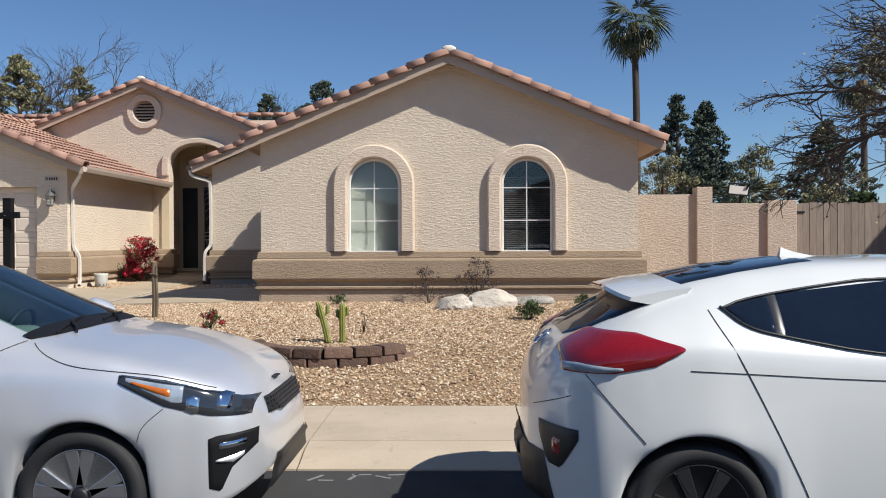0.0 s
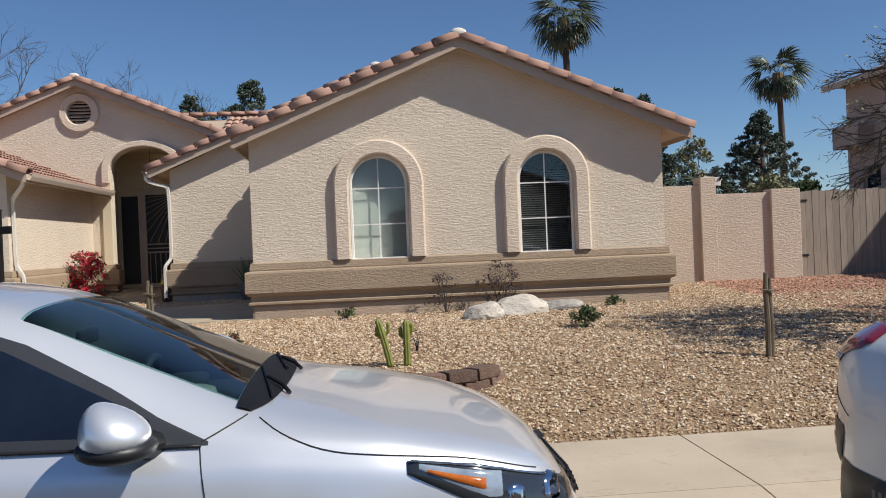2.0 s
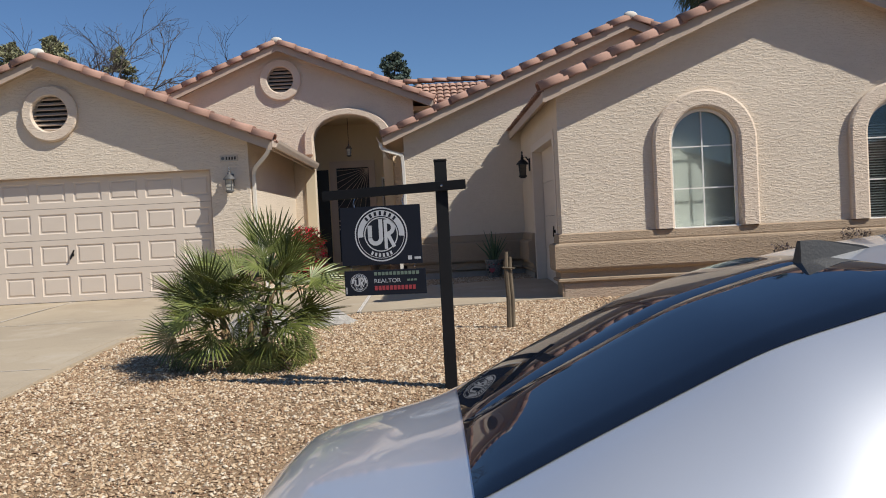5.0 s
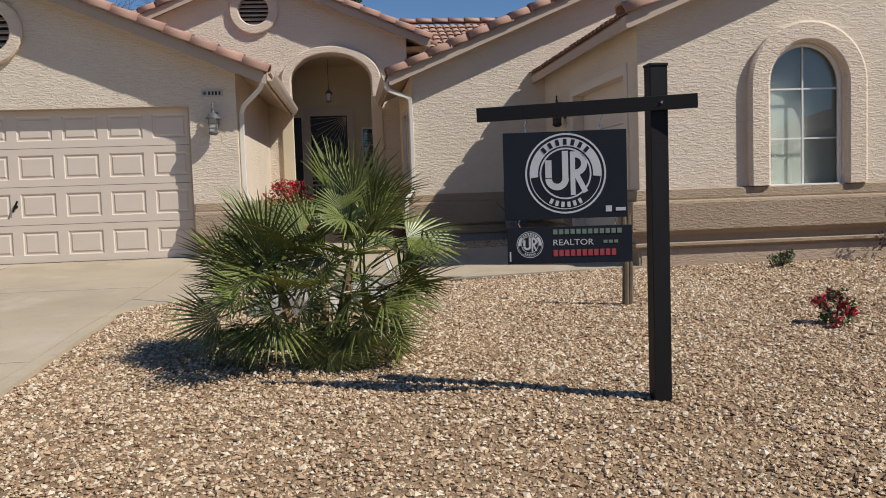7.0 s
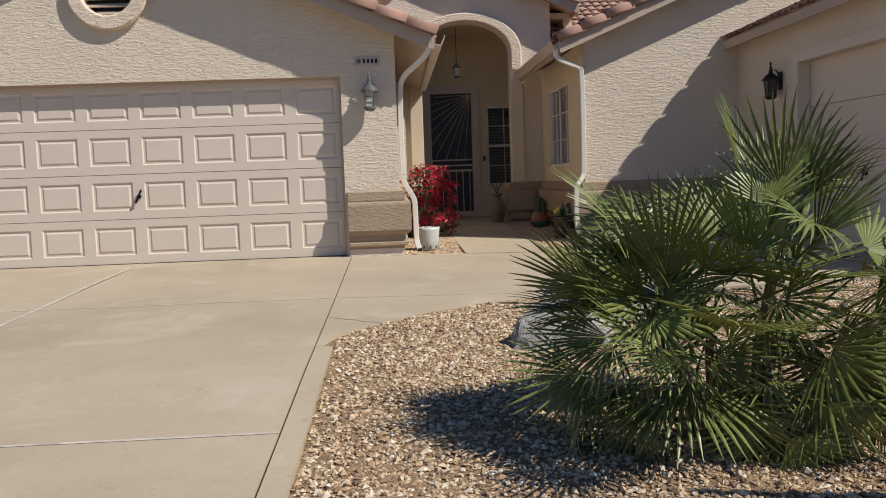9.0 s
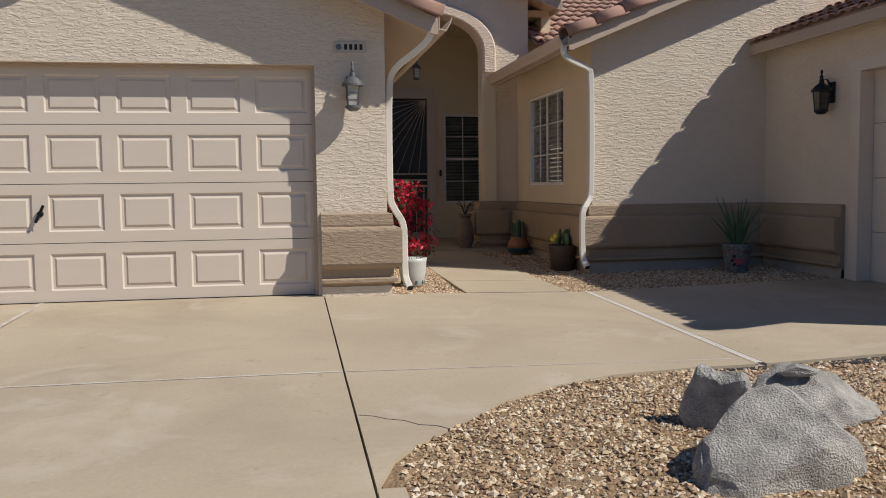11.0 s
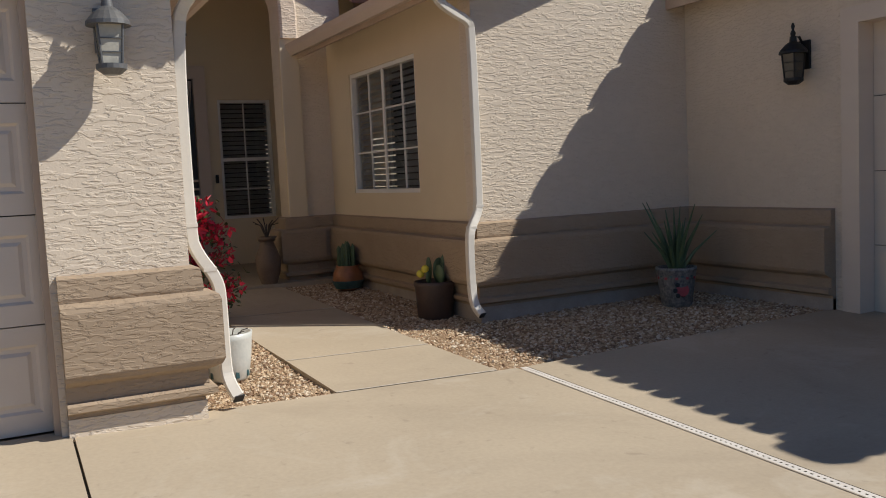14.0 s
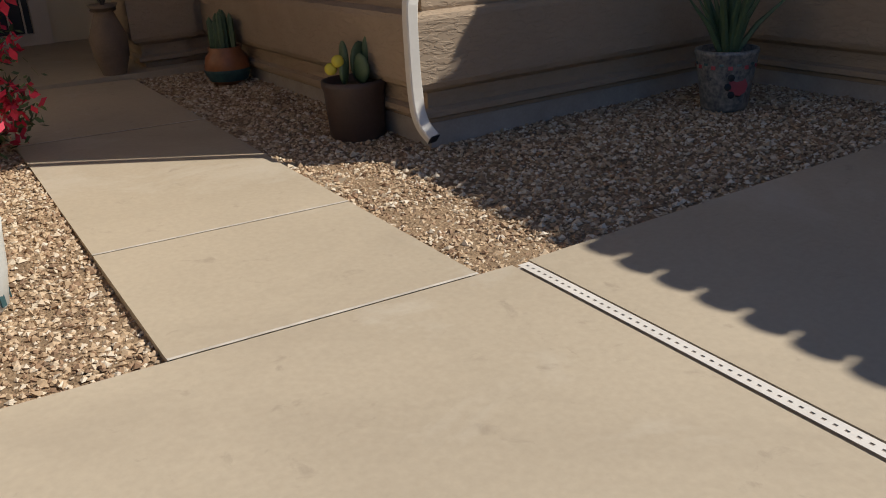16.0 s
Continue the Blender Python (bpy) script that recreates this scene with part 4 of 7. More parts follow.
class Shell:
    """A car body lofted from stations along its length: s from the rear, z from the road."""

    def __init__(self, length, kx, ky, kz, at, wheels, radius, table):
        self.kx, self.ky, self.kz, self.at, self.wheels, self.radius, self.length = kx, ky, kz, Vector(at), wheels, radius, length
        self.s, self.bulge = np.linspace(0, length, 150), 0.045
        t = np.array(table)
        cols = []
        for c in range(1, t.shape[1]):
            v = np.interp(self.s, t[:, 0], t[:, c])
            for _ in range(3):
                e = np.concatenate(([v[0]], v, [v[-1]]))
                v2 = 0.25 * e[:-2] + 0.5 * e[1:-1] + 0.25 * e[2:]
                v2[0], v2[-1] = v[0], v[-1]
                v = v2
            cols.append(v)
        # columns: half width, belt height, roof edge half width, top height
        self.w, self.belt, self.we, self.top = cols
        self.rows = [self.ring(i) for i in range(len(self.s))]

    def ring(self, i):
        s, w, zb, we, zt = self.s[i], self.w[i], self.belt[i], self.we[i], self.top[i]
        end = min(s, self.length - s)
        low = 0.2 + 0.14 * max(0.0, 1 - end / 0.35) ** 2
        for ws in self.wheels:
            d = abs(s - ws)
            r = self.radius + 0.04
            if d < r:
                low = max(low, self.radius + math.sqrt(r * r - d * d))
        zb = min(zb, zt - 0.03)
        mid = max(low + 0.02, min(0.6, zb - 0.15))
        flare = 0.0
        for ws in self.wheels:
            flare = max(flare, 0.02 * max(0.0, 1 - (abs(s - ws) / 0.5) ** 2))
        ze = zt - 0.028 - 0.06 * max(0.0, min(1.0, (zt - zb - 0.1) / 0.3))
        pts = [(w * 0.955 + flare, low), (w * 0.985 + flare, low + 0.35 * (mid - low)), (w + flare * 0.8, mid), (w * 0.992, mid + 0.5 * (zb - mid)), (w * 0.975, zb - 0.04), (w * 0.945, zb), ((w * 0.945 + we) / 2 + 0.022, (zb + ze) / 2 + 0.01), (we, ze), (we * 0.82, zt - 0.02), (we * 0.45, zt - 0.005), (0.0, zt)]
        pts = np.array(pts)
        u = np.linspace(0, 1, 41)
        k = np.linspace(0, 1, len(pts))
        y, z = np.interp(u, k, pts[:, 0]), np.interp(u, k, pts[:, 1])
        for _ in range(4):
            y[1:-1] = 0.25 * y[:-2] + 0.5 * y[1:-1] + 0.25 * y[2:]
            z[1:-1] = 0.25 * z[:-2] + 0.5 * z[1:-1] + 0.25 * z[2:]
        return np.stack([y, z], 1)

    def raw(self, s, u):
        fs = np.clip(s / self.length, 0, 1) * (len(self.s) - 1)
        i = min(int(fs), len(self.s) - 2)
        a = fs - i
        k = np.clip(u, 0, 1) * 40
        j = min(int(k), 39)
        b = k - j
        r0, r1 = self.rows[i], self.rows[i + 1]
        p = (1 - a) * ((1 - b) * r0[j] + b * r0[j + 1]) + a * ((1 - b) * r1[j] + b * r1[j + 1])
        return Vector((s, -p[0], p[1]))

    def at_z(self, s, z):
        lo, hi = 0.0, 0.8
        for _ in range(18):
            m = (lo + hi) / 2
            if self.raw(s, m).z < z:
                lo = m
            else:
                hi = m
        return lo

    def point(self, s, u, off=0.0, side=-1):
        p = self.raw(s, u)
        if off:
            d1 = self.raw(min(s + 0.02, self.length), u) - self.raw(max(s - 0.02, 0), u)
            d2 = self.raw(s, min(u + 0.02, 1)) - self.raw(s, max(u - 0.02, 0))
            n = d1.cross(d2)
            if n.length > 1e-9:
                n.normalize()
                if n.y > 0.02 or (abs(n.y) <= 0.02 and n.z < 0):
                    n = -n
                p = p + n * off
        return Vector((p.x, p.y if side < 0 else -p.y, p.z))

    def world(self, p):
        return self.at + Vector((p.x * self.kx, p.y * self.ky, p.z * self.kz))

    def local(self, p):
        return Vector((p.x * self.kx, p.y * self.ky, p.z * self.kz))

    def body(self, parent, material, cut=None):
        """The whole skin; cut(s, u) names an opening to leave out."""
        n, m = len(self.s), 41
        vs, fs = [], []
        for i in range(n):
            row = [self.local(Vector((self.s[i], -y, z))) for y, z in self.rows[i]]
            row += [Vector((p.x, -p.y, p.z)) for p in row[-2::-1]]
            vs += row
        w = 2 * m - 1
        for i in range(n - 1):
            for j in range(w - 1):
                if cut is None or not cut((self.s[i] + self.s[i + 1]) / 2, min(j + 0.5, w - 1.5 - j) / 40):
                    fs.append((i * w + j, (i + 1) * w + j, (i + 1) * w + j + 1, i * w + j + 1))
            fs.append((i * w, i * w + w - 1, (i + 1) * w + w - 1, (i + 1) * w))
        for first, away in ((0, -1), ((n - 1) * w, 1)):
            ring = list(range(first, first + w))
            mid = sum((vs[q] for q in ring), Vector()) / w
            outer = [vs[q].copy() for q in ring]
            for f in (0.93, 0.84, 0.72, 0.55, 0.3):
                out = self.bulge * (1 - f ** 2.4)
                k = len(vs)
                vs += [mid + (p - mid) * f + Vector((away * out, 0, 0)) for p in outer]
                for q in range(w):
                    g = (ring[q], ring[(q + 1) % w], k + (q + 1) % w, k + q)
                    fs.append(g if away < 0 else g[::-1])
                ring = list(range(k, k + w))
            fs.append(tuple(ring) if away < 0 else tuple(ring)[::-1])
        return link_mesh("body", vs, fs, material, parent, smooth=True)

    def end_x(self, y, z, front=True):
        """How far the body reaches at its nose or tail, at the lateral place y and height z."""
        rng_s = np.linspace(self.length, self.length - 0.6, 121) if front else np.linspace(0, 0.6, 121)
        for s in rng_s:
            p = self.raw(s, self.at_z(s, z))
            if -p.y >= abs(y) and self.raw(s, 1.0).z >= z:
                if s != rng_s[0]:
                    return s
                ring = self.rows[-1 if front else 0]
                mid = ring[:, 1].mean()
                f = max(abs(y) / ring[:, 0].max(), abs(z - mid) / abs(ring[:, 1] - mid).max())
                return s + (1 if front else -1) * self.bulge * (1 - min(f, 1.0) ** 2.4)
        return rng_s[-1]

    def end_patch(self, name, half, z0, z1, material, parent, off=0.01, front=True, y_mid=0.0, label="", n=20, m=6, taper=0.0):
        """A skin over the nose or tail between two heights, wrapped round the plan curve."""
        vs, fs = [], []
        for j in range(m + 1):
            z = z0 + (z1 - z0) * j / m
            hw = half * (1 - taper * j / m)
            for i in range(n + 1):
                y = y_mid + hw * (2 * i / n - 1)
                edge = off * (0.2 if i in (0, n) or j in (0, m) else 1.0)
                x = self.end_x(y, z, front) + (edge if front else -edge)
                vs.append(self.local(Vector((x, y, z))))
        w = n + 1
        for j in range(m):
            for i in range(n):
                f = (j * w + i, j * w + i + 1, (j + 1) * w + i + 1, (j + 1) * w + i)
                fs.append(f if front else f[::-1])
        return link_mesh(name, vs, fs, material, parent, label, smooth=True)

    def patch(self, name, top, bottom, material, parent, off=0.006, side=-1, n=40, m=10, label="", in_u=False, lean=0.0):
        """A skin between two curves of (s, z), or (s, u), laid on the body."""
        t, b = np.array(top), np.array(bottom)
        s0, s1 = max(t[0, 0], b[0, 0]), min(t[-1, 0], b[-1, 0])
        vs, fs = [], []
        for i in range(n + 1):
            s = s0 + (s1 - s0) * i / n
            hi, lo = np.interp(s, t[:, 0], t[:, 1]), np.interp(s, b[:, 0], b[:, 1])
            uh, ul = (hi, lo) if in_u else (self.at_z(s, hi), self.at_z(s, lo))
            for j in range(m + 1):
                edge = off * (0.3 if j in (0, m) or i in (0, n) else 1.0)
                sk = s - lean * (hi - lo) * j / m
                if lean:
                    vs.append(self.local(self.point(sk, self.at_z(sk, lo + (hi - lo) * j / m), edge, side)))
                else:
                    vs.append(self.local(self.point(s, ul + (uh - ul) * j / m, edge, side)))
        w = m + 1
        for i in range(n):
            for j in range(m):
                f = (i * w + j, (i + 1) * w + j, (i + 1) * w + j + 1, i * w + j + 1)
                fs.append(f if side < 0 else f[::-1])
        return link_mesh(name, vs, fs, material, parent, label, smooth=True)

    def crescent(self, name, s_back, s_side, bulge, u0, material, parent, side):
        """A skin at the foot of the screen whose front edge bows forward to the middle."""
        vs, fs, n, m = [], [], 18, 5
        for i in range(n + 1):
            u = u0 + (1.0 - u0) * i / n
            front = s_side + bulge * (1 - ((1 - u) / (1 - u0)) ** 2.2)
            for j in range(m + 1):
                vs.append(self.local(self.point(s_back + (front - s_back) * j / m, u, 0.003 if j == m else 0.008, side)))
        for i in range(n):
            for j in range(m):
                f = (i * (m + 1) + j, i * (m + 1) + j + 1, (i + 1) * (m + 1) + j + 1, (i + 1) * (m + 1) + j)
                fs.append(f if side < 0 else f[::-1])
        return link_mesh(name, vs, fs, material, parent, smooth=True)

    def on_top(self, s, y, off):
        """The point of the upper skin at station s and lateral place y."""
        lo, hi = 0.7, 1.0
        for _ in range(16):
            k = (lo + hi) / 2
            if -self.raw(s, k).y > abs(y):
                lo = k
            else:
                hi = k
        p = self.local(self.point(s, lo, off))
        return (p.x, y * self.ky, p.z)

    def strip(self, name, path, material, parent, width=0.006, off=0.003, side=-1, label=""):
        """A thin line along (s, z) points on the body."""
        pts = []
        for _ in range(2 if len(path) > 2 else 0):
            path = [path[0]] + [q for (a, b), (c, d) in zip(path, path[1:]) for q in ((0.75 * a + 0.25 * c, 0.75 * b + 0.25 * d), (0.25 * a + 0.75 * c, 0.25 * b + 0.75 * d))] + [path[-1]]
        for (a, b), (c, d) in zip(path, path[1:]):
            k = max(1, int(math.hypot(c - a, d - b) / 0.03))
            pts += [(a + (c - a) * i / k, b + (d - b) * i / k) for i in range(k)]
        pts.append(path[-1])
        return part(name, tube([self.local(self.point(s, self.at_z(s, z), off, side)) for s, z in pts], width / 2, 5), material, parent, label, True)


def wheel(parent, centre, r, spokes, bright):
    """Tyre, rim, spokes and hub, axle along y, outer face towards -y."""
    hub = new("wheel")
    hub.parent = parent
    hub.matrix_local = pose(*centre)
    to_y = Matrix.Rotation(radians(90), 4, "X")
    part("tyre", lathe([(r * 0.70, -0.09), (r * 0.74, 0.092), (r * 0.86, 0.102), (r * 0.95, 0.098), (r * 0.985, 0.08), (r, 0.05), (r, -0.05), (r * 0.97, -0.09)], 48, to_y), M_RUBBER, hub, smooth=True)
    part("rim", lathe([(r * 0.2, 0.02), (r * 0.66, 0.015), (r * 0.685, 0.07), (r * 0.72, 0.088), (r * 0.73, 0.085), (r * 0.73, -0.09)], 48, to_y), M_RIMDARK, hub, smooth=True)
    part("lip", lathe([(r * 0.695, 0.078), (r * 0.72, 0.092), (r * 0.735, 0.09), (r * 0.735, 0.07)], 48, to_y), M_RIM if bright else M_RIMDARK, hub, smooth=True)
    for i in range(spokes):
        a = 2 * math.pi * (i + 0.25) / spokes
        for turn, mm, wide in ((0.13, M_RIM, 0.03), (-0.13, M_RIM, 0.03), (0.0, M_RIMDARK, 0.05)):
            if not bright and turn:
                turn *= 0.35
                mm, wide = (M_RIM, 0.006) if turn > 0 else (M_RIMDARK, 0.03)
            bm = bmesh.new()
            box(bm, (r * 0.16, -wide, -0.012), (r * 0.71, wide, 0.012), 0.005)
            for v in bm.verts:
                k = (v.co.x - r * 0.16) / (r * 0.55)
                v.co.y = v.co.y * (0.75 + 0.5 * k) + (turn * 0.34 * k * r / 0.32)
                v.co.z += 0.078 - 0.02 * k * (1 - k) * 2 - (0.02 if wide > 0.04 else 0)
            bmesh.ops.transform(bm, matrix=to_y @ Matrix.Rotation(a, 4, "Z"), verts=bm.verts)
            part("spoke", bm, mm, hub)
    part("cap", lathe([(0.035, 0.07), (0.045, 0.088), (0.03, 0.098), (0.0005, 0.1)], 20, to_y), M_RIMDARK, hub, smooth=True)
    return hub


def mirror(parent, shell, s, z, side, paint):
    m = new("wing_mirror")
    m.parent = parent
    b = shell.local(shell.point(s, shell.at_z(s, z), 0.0, side))
    bm = bmesh.new()
    bmesh.ops.create_uvsphere(bm, u_segments=24, v_segments=14, radius=1)
    for v in bm.verts:
        x, y, q = v.co
        v.co = (x * (0.09 if x < 0 else 0.125) - 0.02 * y, y * 0.135, q * (0.095 if q > 0 else 0.07) * (1 - 0.3 * x))
    bmesh.ops.transform(bm, matrix=Matrix.Translation(b + Vector((-0.02, side * 0.17, 0.075))), verts=bm.verts)
    part("housing", bm, paint, m, smooth=True)
    part("foot", tube([b + Vector((0.06, 0.02 * -side, -0.005)), b + Vector((0.03, side * 0.06, 0.012)), b + Vector((-0.02, side * 0.14, 0.03))], [0.05, 0.035, 0.04], 10), M_PLASTIC, m, smooth=True)
    bm = bmesh.new()
    bmesh.ops.create_uvsphere(bm, u_segments=20, v_segments=10, radius=1, matrix=Matrix.Translation(b + Vector((0.0, side * 0.17, 0.035))) @ Matrix.Diagonal((0.12, 0.13, 0.045, 1)))
    part("lower_cover", bm, M_PLASTIC, m, smooth=True)


def under(parent, sh, length):
    """Dark floor pan and wheel wells."""
    part("underbody", boxes(((0.35, -0.72, 0.17), (length - 0.35, 0.72, 0.34))), M_PLASTIC, parent)
    for ws in sh.wheels:
        for sd in (-1, 1):
            bm = bmesh.new()
            bmesh.ops.create_cone(bm, cap_ends=True, segments=28, radius1=sh.radius * sh.kz + 0.03, radius2=sh.radius * sh.kz + 0.03, depth=0.3, matrix=Matrix.Translation((ws * sh.kx, sd * (0.72 * sh.ky - 0.12), sh.radius * sh.kz)) @ Matrix.Rotation(radians(90), 4, "X"))
            part("wheel_well", bm, M_DARK, parent)


# silver saloon
sedan = thing("car", "silver four-door saloon parked at the kerb with tinted windows", "car", (-5.79, 5.15, -0.285), 0, "cars parked at the kerb")
SED = Shell(4.64, 1.022, 1.02, 1.075, (0, 0, 0), (1.05, 3.80), 0.30, [
    (0.0, 0.66, 0.80, 0.52, 0.93), (0.06, 0.76, 0.90, 0.56, 1.00), (0.2, 0.83, 0.93, 0.60, 1.035), (0.42, 0.875, 0.945, 0.62, 1.085), (0.62, 0.89, 0.95, 0.63, 1.185), (0.9, 0.895, 0.955, 0.625, 1.312), (1.1, 0.90, 0.955, 0.62, 1.366), (1.3, 0.90, 0.955, 0.615, 1.402), (1.6, 0.90, 0.945, 0.61, 1.43),
    (2.05, 0.90, 0.935, 0.61, 1.442), (2.4, 0.90, 0.93, 0.61, 1.426), (2.6, 0.90, 0.925, 0.615, 1.39), (2.8, 0.90, 0.915, 0.63, 1.322), (3.2, 0.90, 0.905, 0.67, 1.15), (3.45, 0.895, 0.897, 0.71, 1.045), (3.5, 0.895, 0.895, 0.71, 1.035), (3.62, 0.89, 0.885, 0.73, 1.005), (3.9, 0.88, 0.865, 0.73, 0.965), (4.2, 0.855, 0.83, 0.68, 0.905), (4.4, 0.79, 0.77, 0.60, 0.845), (4.52, 0.71, 0.70, 0.52, 0.78), (4.6, 0.60, 0.60, 0.42, 0.69), (4.64, 0.50, 0.50, 0.34, 0.60)])
SED.body(sedan, M_SILVER, lambda s, u: 2.715 < s < 3.44 and u > 0.769)
part("cabin_floor", boxes(((1.0, -0.7, 0.5), (3.55, 0.7, 0.56))), M_DASH, sedan)
dash = part("dashboard", boxes(((3.05, -0.68, 0.90), (3.56, 0.68, 1.0)), bevel=0.03), M_DASH, sedan)
part("binnacle", boxes(((3.02, 0.18, 0.99), (3.2, 0.56, 1.06)), bevel=0.03), M_DASH, dash)
part("steering_wheel", tube([(2.93 + 0.06 * math.sin(a), 0.37 + 0.18 * math.cos(a), 0.99 + 0.17 * math.sin(a)) for a in [math.pi * k / 10 for k in range(21)]], 0.017, 8), M_DASH, sedan, smooth=True)
for sy in (-0.37, 0.37):
    seat = part("seat", boxes(((1.95, sy - 0.24, 0.56), (2.5, sy + 0.24, 0.72)), ((1.92, sy - 0.23, 0.66), (2.06, sy + 0.23, 1.12)), bevel=0.05), M_SEAT, sedan, "grey cloth front seat")
    part("headrest", boxes(((1.90, sy - 0.12, 1.16), (2.0, sy + 0.12, 1.35)), bevel=0.04), M_SEAT, seat)
part("inner_mirror", boxes(((2.80, -0.11, 1.27), (2.83, 0.11, 1.33)), bevel=0.01), M_DASH, sedan)
under(sedan, SED, 4.6)
for sd in (-1, 1):
    SED.patch("window_surround", [(0.92, 1.095), (0.955, 1.15), (1.06, 1.205), (1.18, 1.245), (1.3, 1.275), (1.5, 1.322), (1.7, 1.352), (2.0, 1.37), (2.2, 1.368), (2.4, 1.340), (2.6, 1.293), (2.75, 1.243), (3.05, 1.098), (3.2, 1.015), (3.36, 0.945)], [(0.92, 1.045), (1.0, 0.985), (1.5, 0.965), (2.1, 0.955), (2.7, 0.945), (3.36, 0.935)], M_PILLAR, sedan, 0.004, sd, 60, 10)
    for nm, tp, bt in (("rear_window", [(1.28, 1.252), (1.4, 1.285), (1.6, 1.318), (1.85, 1.348), (2.05, 1.355)], [(1.28, 0.995), (2.05, 0.985)]), ("front_window", [(2.24, 1.350), (2.45, 1.324), (2.75, 1.238), (3.05, 1.083), (3.19, 1.008)], [(2.24, 0.98), (3.19, 0.965)]), ("quarter_window", [(0.965, 1.125), (1.0, 1.155), (1.08, 1.195), (1.215, 1.238)], [(0.965, 1.10), (1.01, 1.03), (1.08, 1.01), (1.215, 1.0)])):
        SED.patch(nm, tp, bt, M_TINT, sedan, 0.008, sd, 40, 10, lean=0.0 if nm == "quarter_window" else (0.28 if nm == "front_window" else 0.2))
    SED.strip("door_seam", [(2.13, 0.30), (2.15, 0.97), (2.06, 1.375)], M_SEAM, sedan, 0.0045, 0.0015, sd)
    SED.strip("door_seam", [(3.2, 0.30), (3.32, 0.58), (3.36, 0.75), (3.345, 0.86), (3.335, 0.935)], M_SEAM, sedan, 0.0045, 0.0015, sd)
    SED.strip("door_seam", [(1.35, 0.5), (1.18, 0.75), (1.12, 0.98)], M_SEAM, sedan, 0.0045, 0.0015, sd)
    SED.strip("window_trim", [(0.93, 1.045), (1.03, 0.985), (2.0, 0.962), (3.34, 0.932)], M_RIMDARK, sedan, 0.012, 0.008, sd)
    SED.strip("window_trim", [(1.255, 0.985), (1.26, 1.1), (1.25, 1.235)], M_CHROME, sedan, 0.006, 0.006, sd)
    SED.strip("window_trim", [(2.235, 0.985), (2.12, 1.35)], M_CHROME, sedan, 0.006, 0.006, sd)
    hl = SED.patch("headlight", [(3.97, 0.852), (4.2, 0.825), (4.45, 0.755), (4.57, 0.70)], [(3.98, 0.815), (4.2, 0.71), (4.4, 0.655), (4.57, 0.635)], M_LAMPDARK, sedan, 0.012, sd, 24, 8, "clear headlamp with chrome projectors")
    SED.patch("reflector", [(4.0, 0.843), (4.3, 0.80)], [(4.0, 0.828), (4.24, 0.705), (4.3, 0.70)], M_CLEARLENS, hl, 0.0145, sd, 14, 5)
    SED.strip("lamp_edge", [(3.99, 0.846), (4.2, 0.818), (4.44, 0.75)], M_CHROME, hl, 0.008, 0.014, sd)
    SED.patch("turn_signal", [(4.03, 0.825), (4.24, 0.785)], [(4.03, 0.815), (4.24, 0.735)], M_AMBER, hl, 0.019, sd, 12, 4, "amber side marker")
    for q in (4.33, 4.46):
        SED.patch("projector", [(q - 0.035, 0.75), (q, 0.756), (q + 0.035, 0.74)], [(q - 0.035, 0.685), (q, 0.668), (q + 0.035, 0.675)], M_CHROME, hl, 0.018, sd, 6, 6)
    bz = SED.patch("fog_bezel", [(4.40, 0.545), (4.44, 0.558), (4.60, 0.565)], [(4.40, 0.31), (4.45, 0.29), (4.50, 0.40), (4.60, 0.49)], M_BLACK, sedan, 0.01, sd, 18, 10, "black hooked fog lamp bezel")
    SED.patch("fog_lamp", [(4.44, 0.528), (4.56, 0.537)], [(4.44, 0.49), (4.50, 0.488), (4.56, 0.50)], M_CHROME, bz, 0.016, sd, 10, 3)
    SED.patch("blade", [(4.425, 0.445), (4.55, 0.475)], [(4.425, 0.435), (4.50, 0.42), (4.55, 0.455)], M_SILVER, bz, 0.02, sd, 10, 3, "silver blade")
    SED.strip("bonnet_seam", [(3.51, 0.99), (3.59, 0.945), (3.73, 0.893), (3.9, 0.873), (4.05, 0.858), (4.2, 0.84), (4.42, 0.775)], M_SEAM, sedan, 0.0045, 0.0015, sd)
    SED.strip("bumper_seam", [(4.2, 0.70), (4.1, 0.62), (4.08, 0.55)], M_SEAM, sedan, 0.004, 0.0015, sd)
    SED.patch("tail_light", [(0.02, 0.90), (0.3, 0.93)], [(0.02, 0.78), (0.3, 0.86)], M_REDLENS, sedan, 0.012, sd, 12, 6)
    SED.strip("door_handle", [(1.32, 0.87), (1.5, 0.868)], M_SILVER, sedan, 0.03, 0.02, sd)
    SED.strip("door_handle", [(2.22, 0.86), (2.4, 0.858)], M_SILVER, sedan, 0.03, 0.02, sd)
    mirror(sedan, SED, 3.13, 0.945, sd, M_SILVER)
    SED.strip("wing_seam", [(3.34, 0.945), (3.42, 0.98), (3.47, 1.0)], M_SEAM, sedan, 0.0045, 0.0015, sd)
    SED.patch("windscreen", [(2.70, 1.0), (3.47, 1.0)], [(2.70, 0.776), (3.0, 0.763), (3.47, 0.763)], M_CLEAR, sedan, 0.006, sd, 30, 14, in_u=True)
    SED.crescent("cowl", 3.43, 3.478, 0.085, 0.715, M_BLACK, sedan, sd)
    SED.patch("rear_screen", [(0.46, 1.0), (1.2, 1.0)], [(0.46, 0.82), (1.2, 0.80)], M_TINT, sedan, 0.006, sd, 24, 12, in_u=True)
    part("roof_seam", tube([SED.local(SED.point(1.2 + 1.38 * k / 24, 0.742, 0.001, sd)) for k in range(25)], 0.0035, 5), M_SILVER, sedan)
